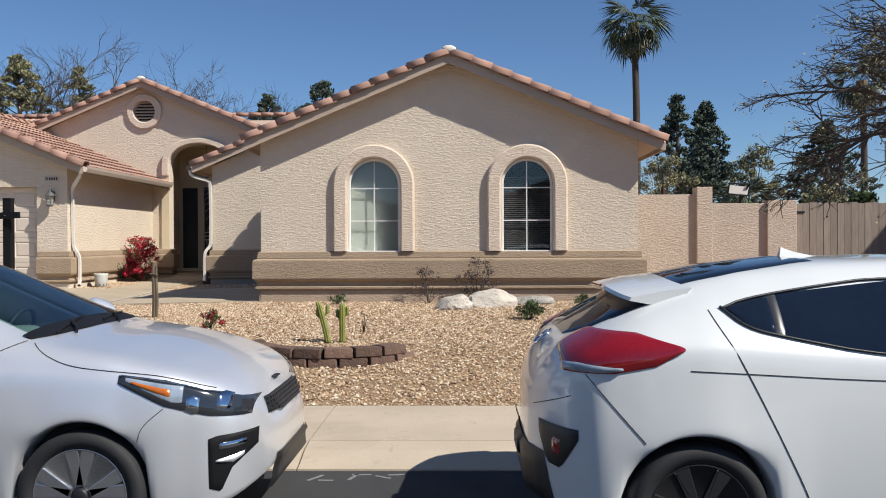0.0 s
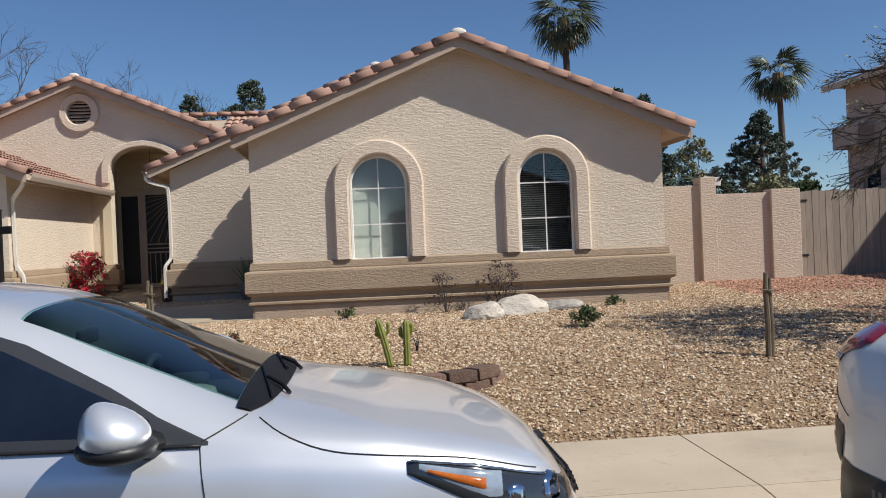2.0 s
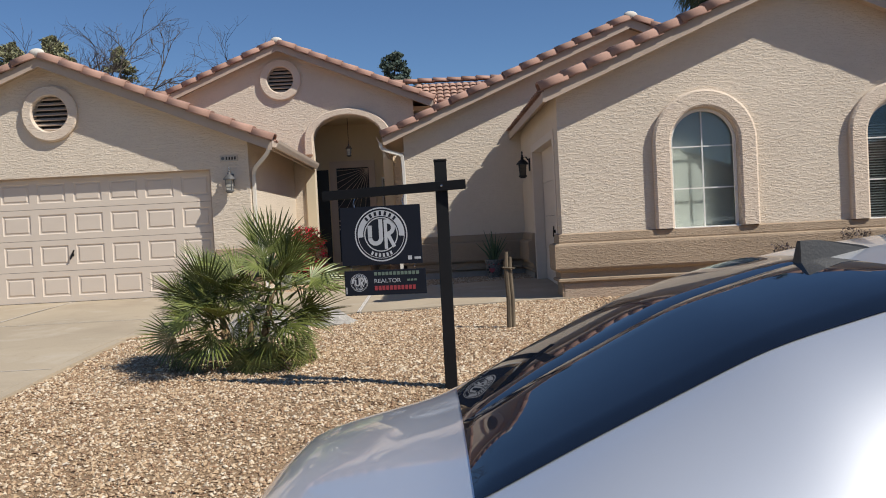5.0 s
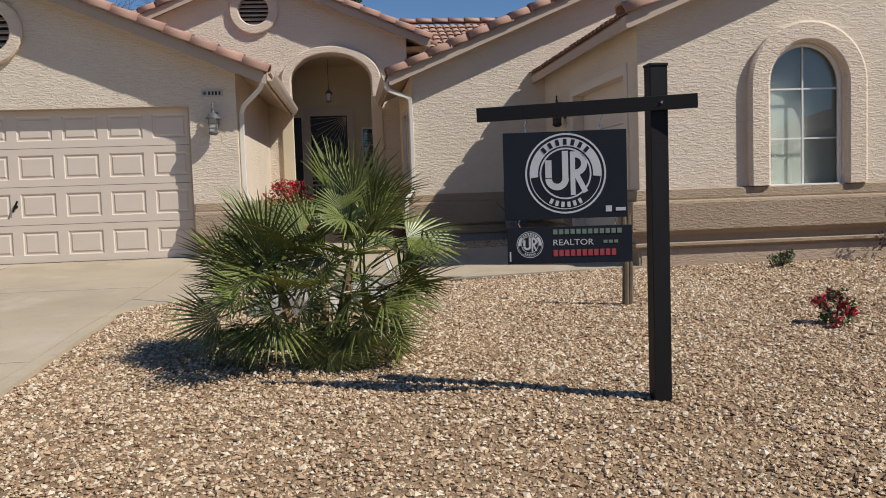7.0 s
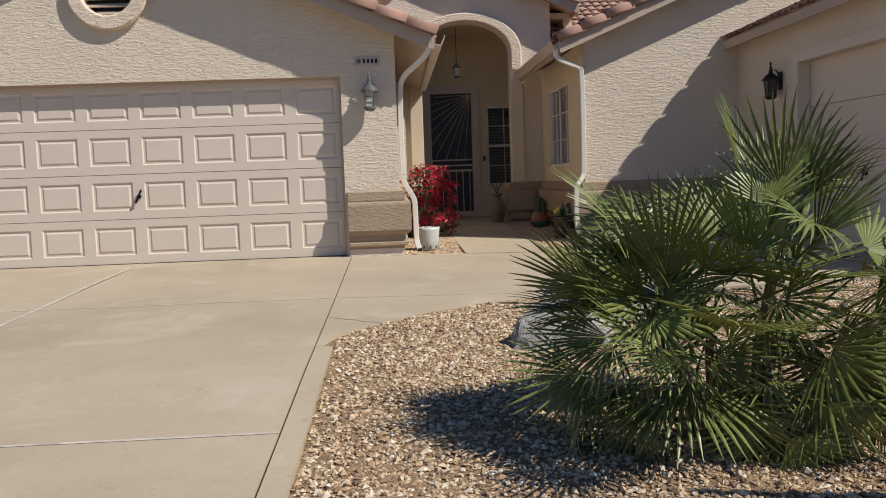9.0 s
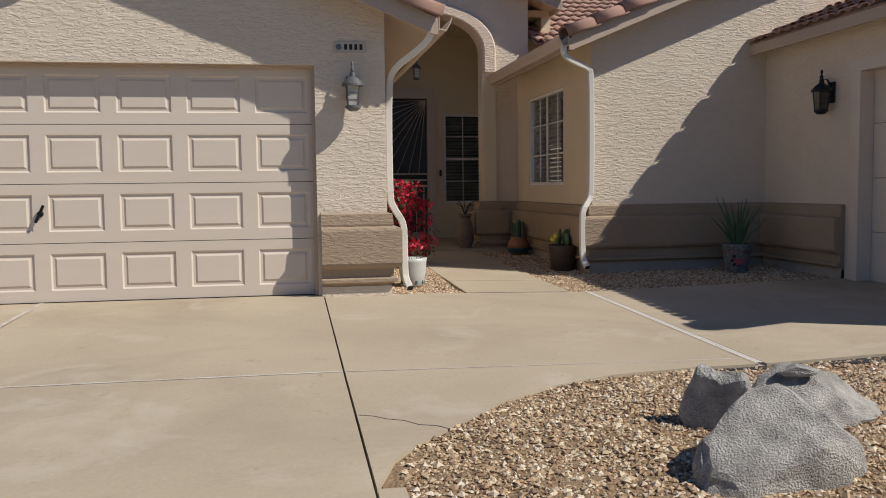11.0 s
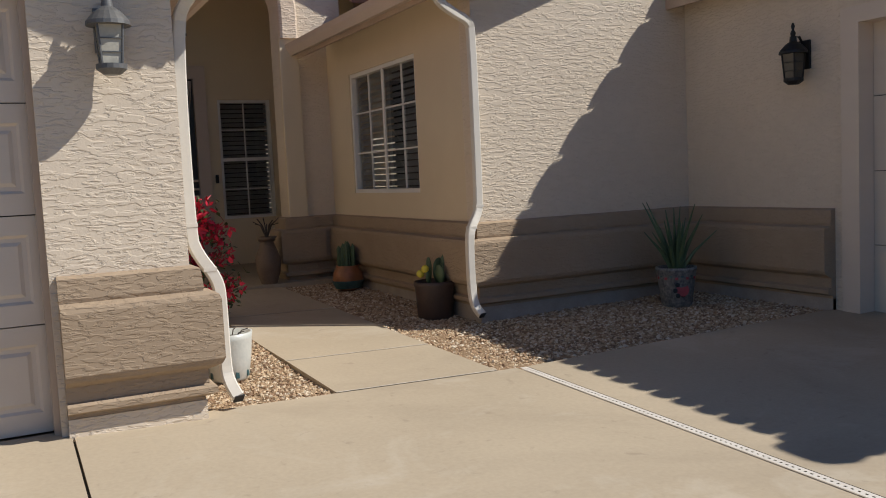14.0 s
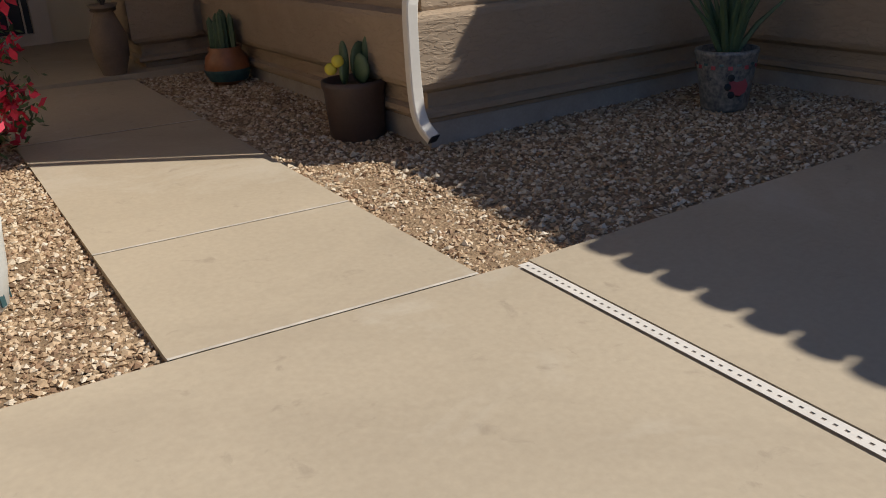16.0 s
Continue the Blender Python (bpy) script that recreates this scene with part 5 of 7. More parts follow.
    SED.strip("boot_seam", [(0.62, 1.03), (0.4, 1.0), (0.12, 0.97)], M_SEAM, sedan, 0.0045, 0.0015, sd)
for y0 in (-0.52, 0.06):
    wp = part("wiper", tube([SED.on_top(3.53 - 0.09 * k / 6, y0 + 0.5 * k / 6, 0.014) for k in range(7)], 0.007, 6), M_BLACK, sedan)
    part("arm", tube([SED.on_top(3.58, y0 + 0.12, 0.008), SED.on_top(3.55, y0 + 0.17, 0.02), SED.on_top(3.485, y0 + 0.25, 0.024)], 0.008, 6), M_BLACK, wp)
gr = SED.end_patch("grille", 0.42, 0.60, 0.68, M_PLASTIC, sedan, 0.018, label="black honeycomb grille", taper=0.1)
bm = bmesh.new()
for j in range(4):
    for i in range(22):
        y = -0.38 + i * 0.036 + (j % 2) * 0.018
        z = 0.61 + j * 0.02
        p = SED.local(Vector((SED.end_x(y, z) + 0.019, y, z)))
        box(bm, (-0.004, -0.011, -0.006), (0.004, 0.011, 0.006), 0.002, Matrix.Translation(p))
part("mesh", bm, M_RIMDARK, gr)
SED.end_patch("lower_intake", 0.50, 0.24, 0.40, M_PLASTIC, sedan, 0.024, label="black lower intake", taper=0.2)
p = SED.local(SED.point(4.56, 1.0, 0.004))
part("badge", boxes(((p.x - 0.012, -0.06, p.z - 0.002), (p.x + 0.02, 0.06, p.z + 0.006)), bevel=0.003), M_RIMDARK, sedan)
wr = 0.30 * 1.075
for ws in SED.wheels:
    wheel(sedan, (ws * 1.022, -0.80, wr), wr, 5, True)
    o = wheel(sedan, (ws * 1.022, 0.80, wr), wr, 5, True)
    o.matrix_local = pose(ws * 1.022, 0.80, wr, 0, 0, 180)
bm = bmesh.new()
prof = [(1.14, 1.34), (1.40, 1.365), (1.34, 1.385), (1.27, 1.405), (1.19, 1.418), (1.15, 1.418)]
a = [bm.verts.new((x * 1.022, -0.035 if j < 2 else -0.008, z * 1.075)) for j, (x, z) in enumerate(prof)]
b = [bm.verts.new((x * 1.022, 0.035 if j < 2 else 0.008, z * 1.075)) for j, (x, z) in enumerate(prof)]
bm.faces.new(a[::-1]), bm.faces.new(b)
for k in range(6):
    bm.faces.new((a[k], a[(k + 1) % 6], b[(k + 1) % 6], b[k]))
bmesh.ops.recalc_face_normals(bm, faces=bm.faces)
part("antenna_fin", bm, M_PLASTIC, sedan, "black shark fin aerial")

# sun hat lying on its dashboard
M_HAT = mat("canvas_hat", (0.34, 0.33, 0.27, 1), (0.26, 0.25, 0.205, 1), 0.9, 9, 160, 0.3)
hat = thing("sun_hat", "faded olive canvas sun hat lying on the dashboard", "hat", (-2.52, 4.92, 0.716))
part("brim", lathe([(0.10, 0.012), (0.165, 0.0), (0.17, 0.004), (0.10, 0.02)], 28), M_HAT, hat, smooth=True)
part("crown", lathe([(0.105, 0.012), (0.10, 0.06), (0.088, 0.095), (0.06, 0.105), (0.001, 0.108)], 28), M_HAT, hat, smooth=True)

# white hatchback
hatch = thing("car", "white compact hatchback coupe with black glass roof parked at the kerb", "car", (0.33, 4.88, -0.285), 0, "cars parked at the kerb")
HAT = Shell(4.22, 1.055, 1.02, 1.07, (0, 0, 0), (0.70, 3.38), 0.30, [
    (0.0, 0.34, 0.69, 0.28, 0.80), (0.05, 0.53, 0.80, 0.40, 0.92), (0.14, 0.73, 0.92, 0.52, 1.02), (0.25, 0.84, 0.97, 0.54, 1.075), (0.38, 0.865, 1.01, 0.55, 1.15), (0.5, 0.885, 1.03, 0.56, 1.215), (0.62, 0.895, 1.035, 0.57, 1.265), (0.75, 0.905, 1.04, 0.58, 1.305), (0.95, 0.90, 1.03, 0.59, 1.345), (1.3, 0.885, 1.0, 0.60, 1.385),
    (1.85, 0.875, 0.965, 0.60, 1.40), (2.35, 0.875, 0.94, 0.61, 1.365), (2.7, 0.88, 0.92, 0.65, 1.22), (3.1, 0.885, 0.90, 0.71, 1.02), (3.25, 0.885, 0.885, 0.72, 0.985), (3.7, 0.86, 0.84, 0.66, 0.90), (4.0, 0.76, 0.74, 0.54, 0.80), (4.15, 0.62, 0.6, 0.4, 0.68), (4.22, 0.5, 0.5, 0.32, 0.58)])
HAT.bulge = 0.015
HAT.body(hatch, M_PEARL)
under(hatch, HAT, 4.3)
for sd in (-1, 1):
    HAT.patch("side_window", [(1.085, 1.232), (1.6, 1.285), (2.2, 1.265), (2.6, 1.145), (2.98, 0.965)], [(1.085, 1.062), (1.5, 0.985), (2.2, 0.95), (2.98, 0.93)], M_TINT, hatch, 0.008, sd, 40, 8)
    HAT.patch("quarter_window", [(0.85, 1.177), (0.95, 1.203), (1.05, 1.225)], [(0.85, 1.168), (0.93, 1.10), (1.05, 1.07)], M_TINT, hatch, 0.008, sd, 16, 6)
    HAT.strip("window_trim", [(0.83, 1.175), (0.92, 1.09), (1.1, 1.05), (1.5, 0.975), (2.2, 0.94), (3.0, 0.92)], M_PLASTIC, hatch, 0.014, 0.006, sd)
    HAT.strip("window_trim", [(0.84, 1.17), (0.95, 1.21), (1.3, 1.265), (1.6, 1.30), (2.2, 1.275), (2.6, 1.16), (3.0, 0.955)], M_PLASTIC, hatch, 0.014, 0.006, sd)
    HAT.patch("pillar", [(1.045, 1.23), (1.09, 1.235)], [(1.045, 1.065), (1.09, 1.058)], M_PILLAR, hatch, 0.007, sd, 4, 8)
    HAT.strip("door_seam", [(0.777, 1.165), (0.80, 1.10), (0.905, 0.905), (1.04, 0.63), (1.17, 0.37), (1.2, 0.26)], M_SEAM, hatch, 0.0045, 0.0015, sd)
    HAT.strip("door_seam", [(2.0, 0.26), (2.0, 0.94)], M_SEAM, hatch, 0.0045, 0.0015, sd)
    # Body fold drawn as a near-black line, in place of its own shade.
    HAT.strip("crease", [(0.66, 0.918), (0.905, 0.906), (1.5, 0.87), (2.6, 0.85)], M_SEAM, hatch, 0.005, 0.001, sd)
    HAT.strip("bumper_seam", [(0.22, 0.893), (0.34, 0.75), (0.466, 0.61)], M_SEAM, hatch, 0.004, 0.0015, sd)
    tl = HAT.patch("tail_light", [(0.13, 0.975), (0.17, 1.02), (0.28, 1.07), (0.45, 1.068), (0.64, 1.01)], [(0.13, 0.895), (0.34, 0.90), (0.515, 0.935), (0.64, 1.0)], M_REDLENS, hatch, 0.016, sd, 36, 10, "large red tail lamp")
    HAT.patch("reversing_light", [(0.13, 0.935), (0.2, 0.94), (0.38, 0.925)], [(0.13, 0.90), (0.3, 0.903), (0.38, 0.912)], M_CLEARLENS, tl, 0.02, sd, 16, 4)
    bz = HAT.patch("bumper_vent", [(0.04, 0.645), (0.19, 0.645)], [(0.04, 0.60), (0.07, 0.46), (0.12, 0.455), (0.19, 0.60)], M_PLASTIC, hatch, 0.012, sd, 12, 6, "black bumper pod")
    HAT.patch("reflector", [(0.09, 0.60), (0.13, 0.60)], [(0.09, 0.50), (0.13, 0.50)], M_REDLENS, bz, 0.018, sd, 4, 4)
    HAT.patch("glass_roof", [(0.68, 1.0), (1.36, 1.0)], [(0.68, 0.79), (0.9, 0.79), (1.36, 0.84)], M_TINT, hatch, 0.006, sd, 20, 12, in_u=True)
    HAT.patch("rear_screen", [(0.17, 1.0), (0.6, 1.0)], [(0.17, 0.86), (0.28, 0.76), (0.42, 0.71), (0.6, 0.70)], M_TINT, hatch, 0.008, sd, 14, 12, in_u=True)
    HAT.patch("windscreen", [(2.4, 1.0), (3.12, 1.0)], [(2.4, 0.80), (3.12, 0.78)], M_SCREENGLASS, hatch, 0.006, sd, 20, 12, in_u=True)
    HAT.patch("headlight", [(3.6, 0.80), (4.05, 0.70)], [(3.6, 0.76), (4.05, 0.62)], M_CLEARLENS, hatch, 0.012, sd, 16, 6)
    mirror(hatch, HAT, 2.75, 0.95, sd, M_PEARL)
    HAT.strip("hatch_seam", [(0.02, 0.70), (0.08, 0.745), (0.16, 0.79)], M_SEAM, hatch, 0.0045, 0.0015, sd)
# spoiler over the rear screen
bm = bmesh.new()
prof = [(0.67, 1.302), (0.54, 1.288), (0.39, 1.258), (0.38, 1.243), (0.48, 1.225), (0.62, 1.24)]
rows = []
for i in range(17):
    y = -0.58 + 1.16 * i / 16
    k = abs(y / 0.58) ** 4
    rows.append([bm.verts.new(((x + 0.07 * k) * 1.055, y * 1.02, (z - 0.045 * abs(y / 0.58) ** 2) * 1.07)) for x, z in prof])
for a, b in zip(rows, rows[1:]):
    for k in range(len(prof)):
        bm.faces.new((a[k], b[k], b[(k + 1) % len(prof)], a[(k + 1) % len(prof)]))
bm.faces.new(rows[0]), bm.faces.new(rows[-1][::-1])
bmesh.ops.recalc_face_normals(bm, faces=bm.faces)
part("spoiler", bm, M_PEARL, hatch, smooth=False)
bm = bmesh.new()
prof = [(1.33, 1.375), (1.6, 1.385), (1.50, 1.392), (1.41, 1.412), (1.345, 1.436)]
a = [bm.verts.new((x * 1.055, -0.03 if j < 3 else -0.006, z * 1.07)) for j, (x, z) in enumerate(prof)]
b = [bm.verts.new((x * 1.055, 0.03 if j < 3 else 0.006, z * 1.07)) for j, (x, z) in enumerate(prof)]
bm.faces.new(a[::-1]), bm.faces.new(b)
for k in range(5):
    bm.faces.new((a[k], a[(k + 1) % 5], b[(k + 1) % 5], b[k]))
bmesh.ops.recalc_face_normals(bm, faces=bm.faces)
part("antenna_fin", bm, M_PEARL, hatch)
HAT.end_patch("diffuser", 0.62, 0.27, 0.5, M_PLASTIC, hatch, 0.024, False, label="black rear diffuser", taper=0.15)
plate = HAT.end_patch("number_plate", 0.17, 0.37, 0.50, M_RIMDARK, hatch, 0.036, False, label="plate in a dark frame with unreadable characters", n=8, m=4)
for i in range(6):
    y = -0.12 + i * 0.045
    p = HAT.local(Vector((HAT.end_x(y, 0.435, False) - 0.037, y, 0.435)))
    part("bar", boxes(((p.x - 0.002, p.y - 0.012, p.z - 0.03), (p.x + 0.002, p.y + 0.012, p.z + 0.03))), M_PLATEBAR, plate)
bd = HAT.local(HAT.point(0.10, 1.0))
lean_m = Matrix.Translation(bd) @ Matrix.Rotation(radians(-40), 4, "Y")
badge = part("badge", lathe([(0.068, 0.0), (0.07, 0.012), (0.058, 0.016), (0.054, 0.009), (0.0005, 0.009)], 28, lean_m), M_CHROME, hatch, smooth=True)
part("bar", boxes(((-0.012, -0.035, 0.008), (0.012, 0.035, 0.016)), bevel=0.004), M_CHROME, badge).matrix_local = lean_m
part("brake_light", boxes(((0.40, -0.14, 1.328), (0.43, 0.14, 1.344)), bevel=0.004), M_REDLENS, hatch)
for ws in HAT.wheels:
    wheel(hatch, (ws * 1.055, -0.80, 0.30 * 1.07), 0.30 * 1.07, 7, False)
    wheel(hatch, (ws * 1.055, 0.80, 0.30 * 1.07), 0.30 * 1.07, 7, False).matrix_local = pose(ws * 1.055, 0.80, 0.30 * 1.07, 0, 0, 180)

# ---- plants, rocks, garden things ----
rng = random.Random(7)
M_LEAF = mat("fan_leaf", (0.19, 0.21, 0.05, 1), (0.095, 0.12, 0.03, 1), 0.42, 6, 40, 0.1, obj=0.35)
M_PINE = mat("pine_needles", (0.095, 0.125, 0.09, 1), (0.055, 0.08, 0.06, 1), 0.8, 1, 9, 0.0, island=0.5)
M_OLIVE = mat("olive_leaves", (0.27, 0.26, 0.14, 1), (0.18, 0.18, 0.095, 1), 0.8, 1, 9, 0.0, island=0.5)
M_SHRUB = mat("shrub_leaves", (0.07, 0.105, 0.03, 1), (0.04, 0.065, 0.02, 1), 0.65, 9, 40, 0.0, island=0.5)
M_PURPLE = mat("dusky_leaves", (0.09, 0.06, 0.055, 1), (0.05, 0.035, 0.035, 1), 0.7, 9, 40, 0.0, island=0.5)
M_BRACT = mat("red_bracts", (0.62, 0.02, 0.06, 1), (0.45, 0.012, 0.04, 1), 0.6, 9, 40, 0.0, island=0.3)
M_BARK = mat("bark", (0.13, 0.095, 0.07, 1), (0.07, 0.05, 0.04, 1), 0.9, 6, 60, 0.5, 0.01)
M_TRUNK = mat("palm_trunk", (0.085, 0.065, 0.052, 1), (0.05, 0.038, 0.032, 1), 0.9, 5, 60, 0.5, 0.01, stretch=(1, 1, 5))
M_TWIG = mat("bare_twigs", (0.10, 0.08, 0.065, 1), (0.06, 0.048, 0.04, 1), 0.9, 6, 60, 0.3)
M_THATCH = mat("dry_fronds", (0.30, 0.21, 0.11, 1), (0.18, 0.12, 0.06, 1), 0.9, 6, 60, 0.3, obj=0.3)
M_ROCK = mat("granite_boulder", (0.60, 0.56, 0.50, 1), (0.17, 0.155, 0.14, 1), 0.9, 9, 110, 1.0, 0.02)
M_ROCKW = mat("pale_boulder", (0.60, 0.55, 0.48, 1), (0.42, 0.37, 0.31, 1), 0.9, 5, 40, 0.7, 0.02)
M_WOOD = mat("weathered_stake", (0.20, 0.155, 0.10, 1), (0.085, 0.065, 0.045, 1), 0.9, 7, 60, 0.5, 0.006, stretch=(4, 4, 0.7))
M_BOARD = mat("weathered_board", (0.36, 0.295, 0.235, 1), (0.22, 0.18, 0.145, 1), 0.85, 4, 50, 0.4, 0.005, stretch=(6, 6, 0.6), obj=0.12)
M_CACTUS = mat("cactus_skin", (0.26, 0.27, 0.05, 1), (0.15, 0.17, 0.04, 1), 0.6, 9, 60, 0.2)
M_BLOCKS = mat("split_face_block", (0.21, 0.125, 0.09, 1), (0.10, 0.065, 0.05, 1), 0.95, 9, 50, 0.9, 0.015, obj=0.4)


def frond_mesh(name, stalk, radius, leaflets, spread, droop, material, seed, wide=(0.8, 0.36), bend=0.0):
    """A fan leaf: stalk along x, then folded leaflets in a fan."""
    q = random.Random(seed)
    vs, fs = [], []

    def quad(a, b, c, d):
        k = len(vs)
        vs.extend((a, b, c, d))
        fs.append((k, k + 1, k + 2, k + 3))

    n = 6
    for i in range(n):
        x0, x1 = stalk * i / n, stalk * (i + 1) / n
        z0, z1 = -droop * 0.25 * (x0 / stalk) ** 2, -droop * 0.25 * (x1 / stalk) ** 2
        w0, w1 = 0.012 - 0.005 * i / n, 0.012 - 0.005 * (i + 1) / n
        quad((x0, -w0, z0), (x0, w0, z0), (x1, w1, z1), (x1, -w1, z1))
        quad((x0, 0, z0 - w0), (x0, 0, z0 + w0 * 0.4), (x1, 0, z1 + w1 * 0.4), (x1, 0, z1 - w1))
    base = Vector((stalk, 0, -droop * 0.25))
    blade = len(vs)
    for i in range(leaflets):
        a = radians(spread) * (i / (leaflets - 1) - 0.5) + q.uniform(-0.02, 0.02)
        ln = radius * (0.72 + 0.28 * math.cos(a * 0.8)) * q.uniform(0.9, 1.08)
        d, side = Vector((math.cos(a), math.sin(a), 0)), Vector((-math.sin(a), math.cos(a), 0))
        half = 0.5 * radians(spread) / (leaflets - 1)
        sag = droop * q.uniform(0.6, 1.4)
        pts = []
        for t in (0.04, 0.45, 0.75, 1.0):
            p = base + d * ln * t - Vector((0, 0, sag * t ** 2.4)) + Vector((0, 0, 0.16 * abs(a) * t * radius))
            w = ln * t * math.tan(half) * (0.95 if t < 0.1 else (wide[0] if t < 0.5 else (wide[1] if t < 0.9 else 0.03)))
            pts.append((p, w))
        for (p, w), (p2, w2) in zip(pts, pts[1:]):
            up = Vector((0, 0, 0.012))
            quad(p - side * w - up * (w * 30), p, p2, p2 - side * w2 - up * (w2 * 30))
            quad(p, p + side * w - up * (w * 30), p2 + side * w2 - up * (w2 * 30), p2)
    tip = Matrix.Rotation(bend, 3, "Y")
    vs = [v if k < blade else base + tip @ (Vector(v) - base) for k, v in enumerate(vs)]
    me = bpy.data.meshes.new(name)
    me.from_pydata([tuple(v) for v in vs], [], fs)
    me.materials.append(material)
    return me


def aim(origin, az, el, twist=0.0):
    return Matrix.Translation(origin) @ Matrix.Rotation(az, 4, "Z") @ Matrix.Rotation(-el, 4, "Y") @ Matrix.Rotation(twist, 4, "X")


# the fan palm by the driveway
fan_palm = thing("fan_palm", "bushy multi-stemmed fan palm with grey-green leaves on gravel", "palm", (-7.08, 11.34, gz(11.34) - 0.02))
BLADES = [(0.40, 0.42, 21, 140, 0.06, 0.1), (0.46, 0.40, 23, 180, 0.10, 0.5), (0.34, 0.46, 19, 120, 0.10, 0.3), (0.30, 0.44, 17, 105, 0.05, -0.1), (0.42, 0.42, 19, 110, 0.16, 0.85)]
FR = [frond_mesh("frond", st, ra, nl, sp, dr, M_LEAF, k, (0.86, 0.38), bd) for k, (st, ra, nl, sp, dr, bd) in enumerate(BLADES)]
FR_DRY = frond_mesh("dry_frond", 0.42, 0.40, 18, 100, 0.16, M_THATCH, 31, (0.8, 0.3), 0.5)
# hub place, count, first and last bearing, lowest and highest rise, size
for hx, hy, hz, cnt, a0, a1, emin, emax, k in ((0.24, 0.05, 0.70, 26, -180, 180, 8, 86, 0.94), (0.22, -0.04, 0.50, 22, -110, 70, -28, 36, 0.92), (-0.24, 0.02, 0.52, 36, 80, 300, -8, 76, 0.88), (-0.2, -0.1, 0.36, 12, 170, 300, -20, 30, 0.82), (0.06, -0.1, 0.44, 13, -150, 10, -74, -10, 0.86), (0.0, 0.16, 0.40, 10, 20, 160, 0, 50, 0.84)):
    part("trunk", tube([(hx * 0.3, hy * 0.3, 0), (hx * 0.7, hy * 0.7, hz * 0.5), (hx, hy, hz)], [0.05, 0.035, 0.025], 8), M_THATCH, fan_palm)
    for i in range(cnt):
        az = radians(a0 + (a1 - a0) * ((i * 0.618) % 1.0) + rng.uniform(-12, 12))
        el = radians(emin + (emax - emin) * (i + 0.5) / cnt + rng.uniform(-7, 7))
        fr = FR[4] if el < radians(-12) else rng.choice(FR[:4])
        q = k * rng.uniform(0.78, 1.12)
        root = (hx + rng.uniform(-0.13, 0.13), hy + rng.uniform(-0.12, 0.12), hz + rng.uniform(-0.2, 0.12))
        place(fr, fan_palm, aim(root, az, el, rng.uniform(-1.1, 1.1)) @ Matrix.Diagonal((q * rng.uniform(0.85, 1.1), q * rng.uniform(0.8, 1.05), q, 1)))
# dry litter under the crown
for i in range(7):
    place(FR_DRY, fan_palm, aim((0.04 * math.cos(i), 0.05 * math.sin(i), 0.22), -2.6 + i * 0.42, radians(-34), rng.uniform(-0.4, 0.4)) @ Matrix.Diagonal((0.6, 0.6, 0.6, 1)))


def tall_palm(at, height, r, size, label, count=34):
    t = thing("palm_tree", label, "palm tree", at, 0, "fan palms behind the house")
    path = [(0.12 * math.sin(i * 0.5) * i / 8, 0.05 * i / 8, height * i / 8) for i in range(9)]
    part("trunk", tube(path, [r * (1.15 - 0.35 * i / 8) for i in range(9)], 12), M_TRUNK, t, smooth=True)
    part("skirt", tube([(path[-1][0], path[-1][1], height - 1.6), (path[-1][0], path[-1][1], height - 0.7), (path[-1][0], path[-1][1], height)], [r * 0.9, r * 1.7, r * 1.5], 10), M_THATCH, t, "thatch of dead leaf bases")
    for i in range(count):
        el = radians(72 - 140 * (i / count) ** 0.85 + rng.uniform(-12, 12))
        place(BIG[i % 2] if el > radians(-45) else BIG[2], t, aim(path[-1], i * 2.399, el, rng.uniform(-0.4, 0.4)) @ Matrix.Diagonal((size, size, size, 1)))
    return t


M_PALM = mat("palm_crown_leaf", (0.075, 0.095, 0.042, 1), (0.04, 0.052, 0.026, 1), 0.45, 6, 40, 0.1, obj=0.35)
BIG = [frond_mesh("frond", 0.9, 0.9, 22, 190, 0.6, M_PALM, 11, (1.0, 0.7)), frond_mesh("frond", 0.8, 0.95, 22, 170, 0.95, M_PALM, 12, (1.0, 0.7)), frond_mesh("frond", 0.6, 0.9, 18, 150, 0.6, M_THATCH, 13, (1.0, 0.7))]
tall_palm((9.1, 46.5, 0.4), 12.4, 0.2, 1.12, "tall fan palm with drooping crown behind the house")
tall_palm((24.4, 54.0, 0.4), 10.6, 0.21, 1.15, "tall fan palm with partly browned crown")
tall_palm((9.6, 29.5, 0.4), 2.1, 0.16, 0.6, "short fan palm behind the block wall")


def clumps(name, spots, leaf, per, material, parent, label="", flat=0.6):
    """Leaf tufts: per small triangles scattered in each spot (x, y, z, r)."""
    rs = np.random.RandomState(len(spots) * 7 + per)
    sp = np.array(spots)
    n = len(sp) * per
    c = np.repeat(sp[:, :3], per, 0)
    rad = np.repeat(sp[:, 3], per)
    d = rs.normal(size=(n, 3))
    d /= np.linalg.norm(d, axis=1)[:, None]
    c = c + d * (rad * rs.uniform(0.35, 1.0, n))[:, None] * np.array([1, 1, flat])
    a, b = rs.normal(size=(n, 3)), rs.normal(size=(n, 3))
    a /= np.linalg.norm(a, axis=1)[:, None]
    b /= np.linalg.norm(b, axis=1)[:, None]
    s = leaf * rs.uniform(0.6, 1.4, n)[:, None]
    v = np.stack([c - a * s, c + b * s * 0.55, c + a * s, c - b * s * 0.55], 1).reshape(-1, 3)
    return link_mesh(name, v.tolist(), [(4 * i, 4 * i + 1, 4 * i + 2, 4 * i + 3) for i in range(n)], material, parent, label)


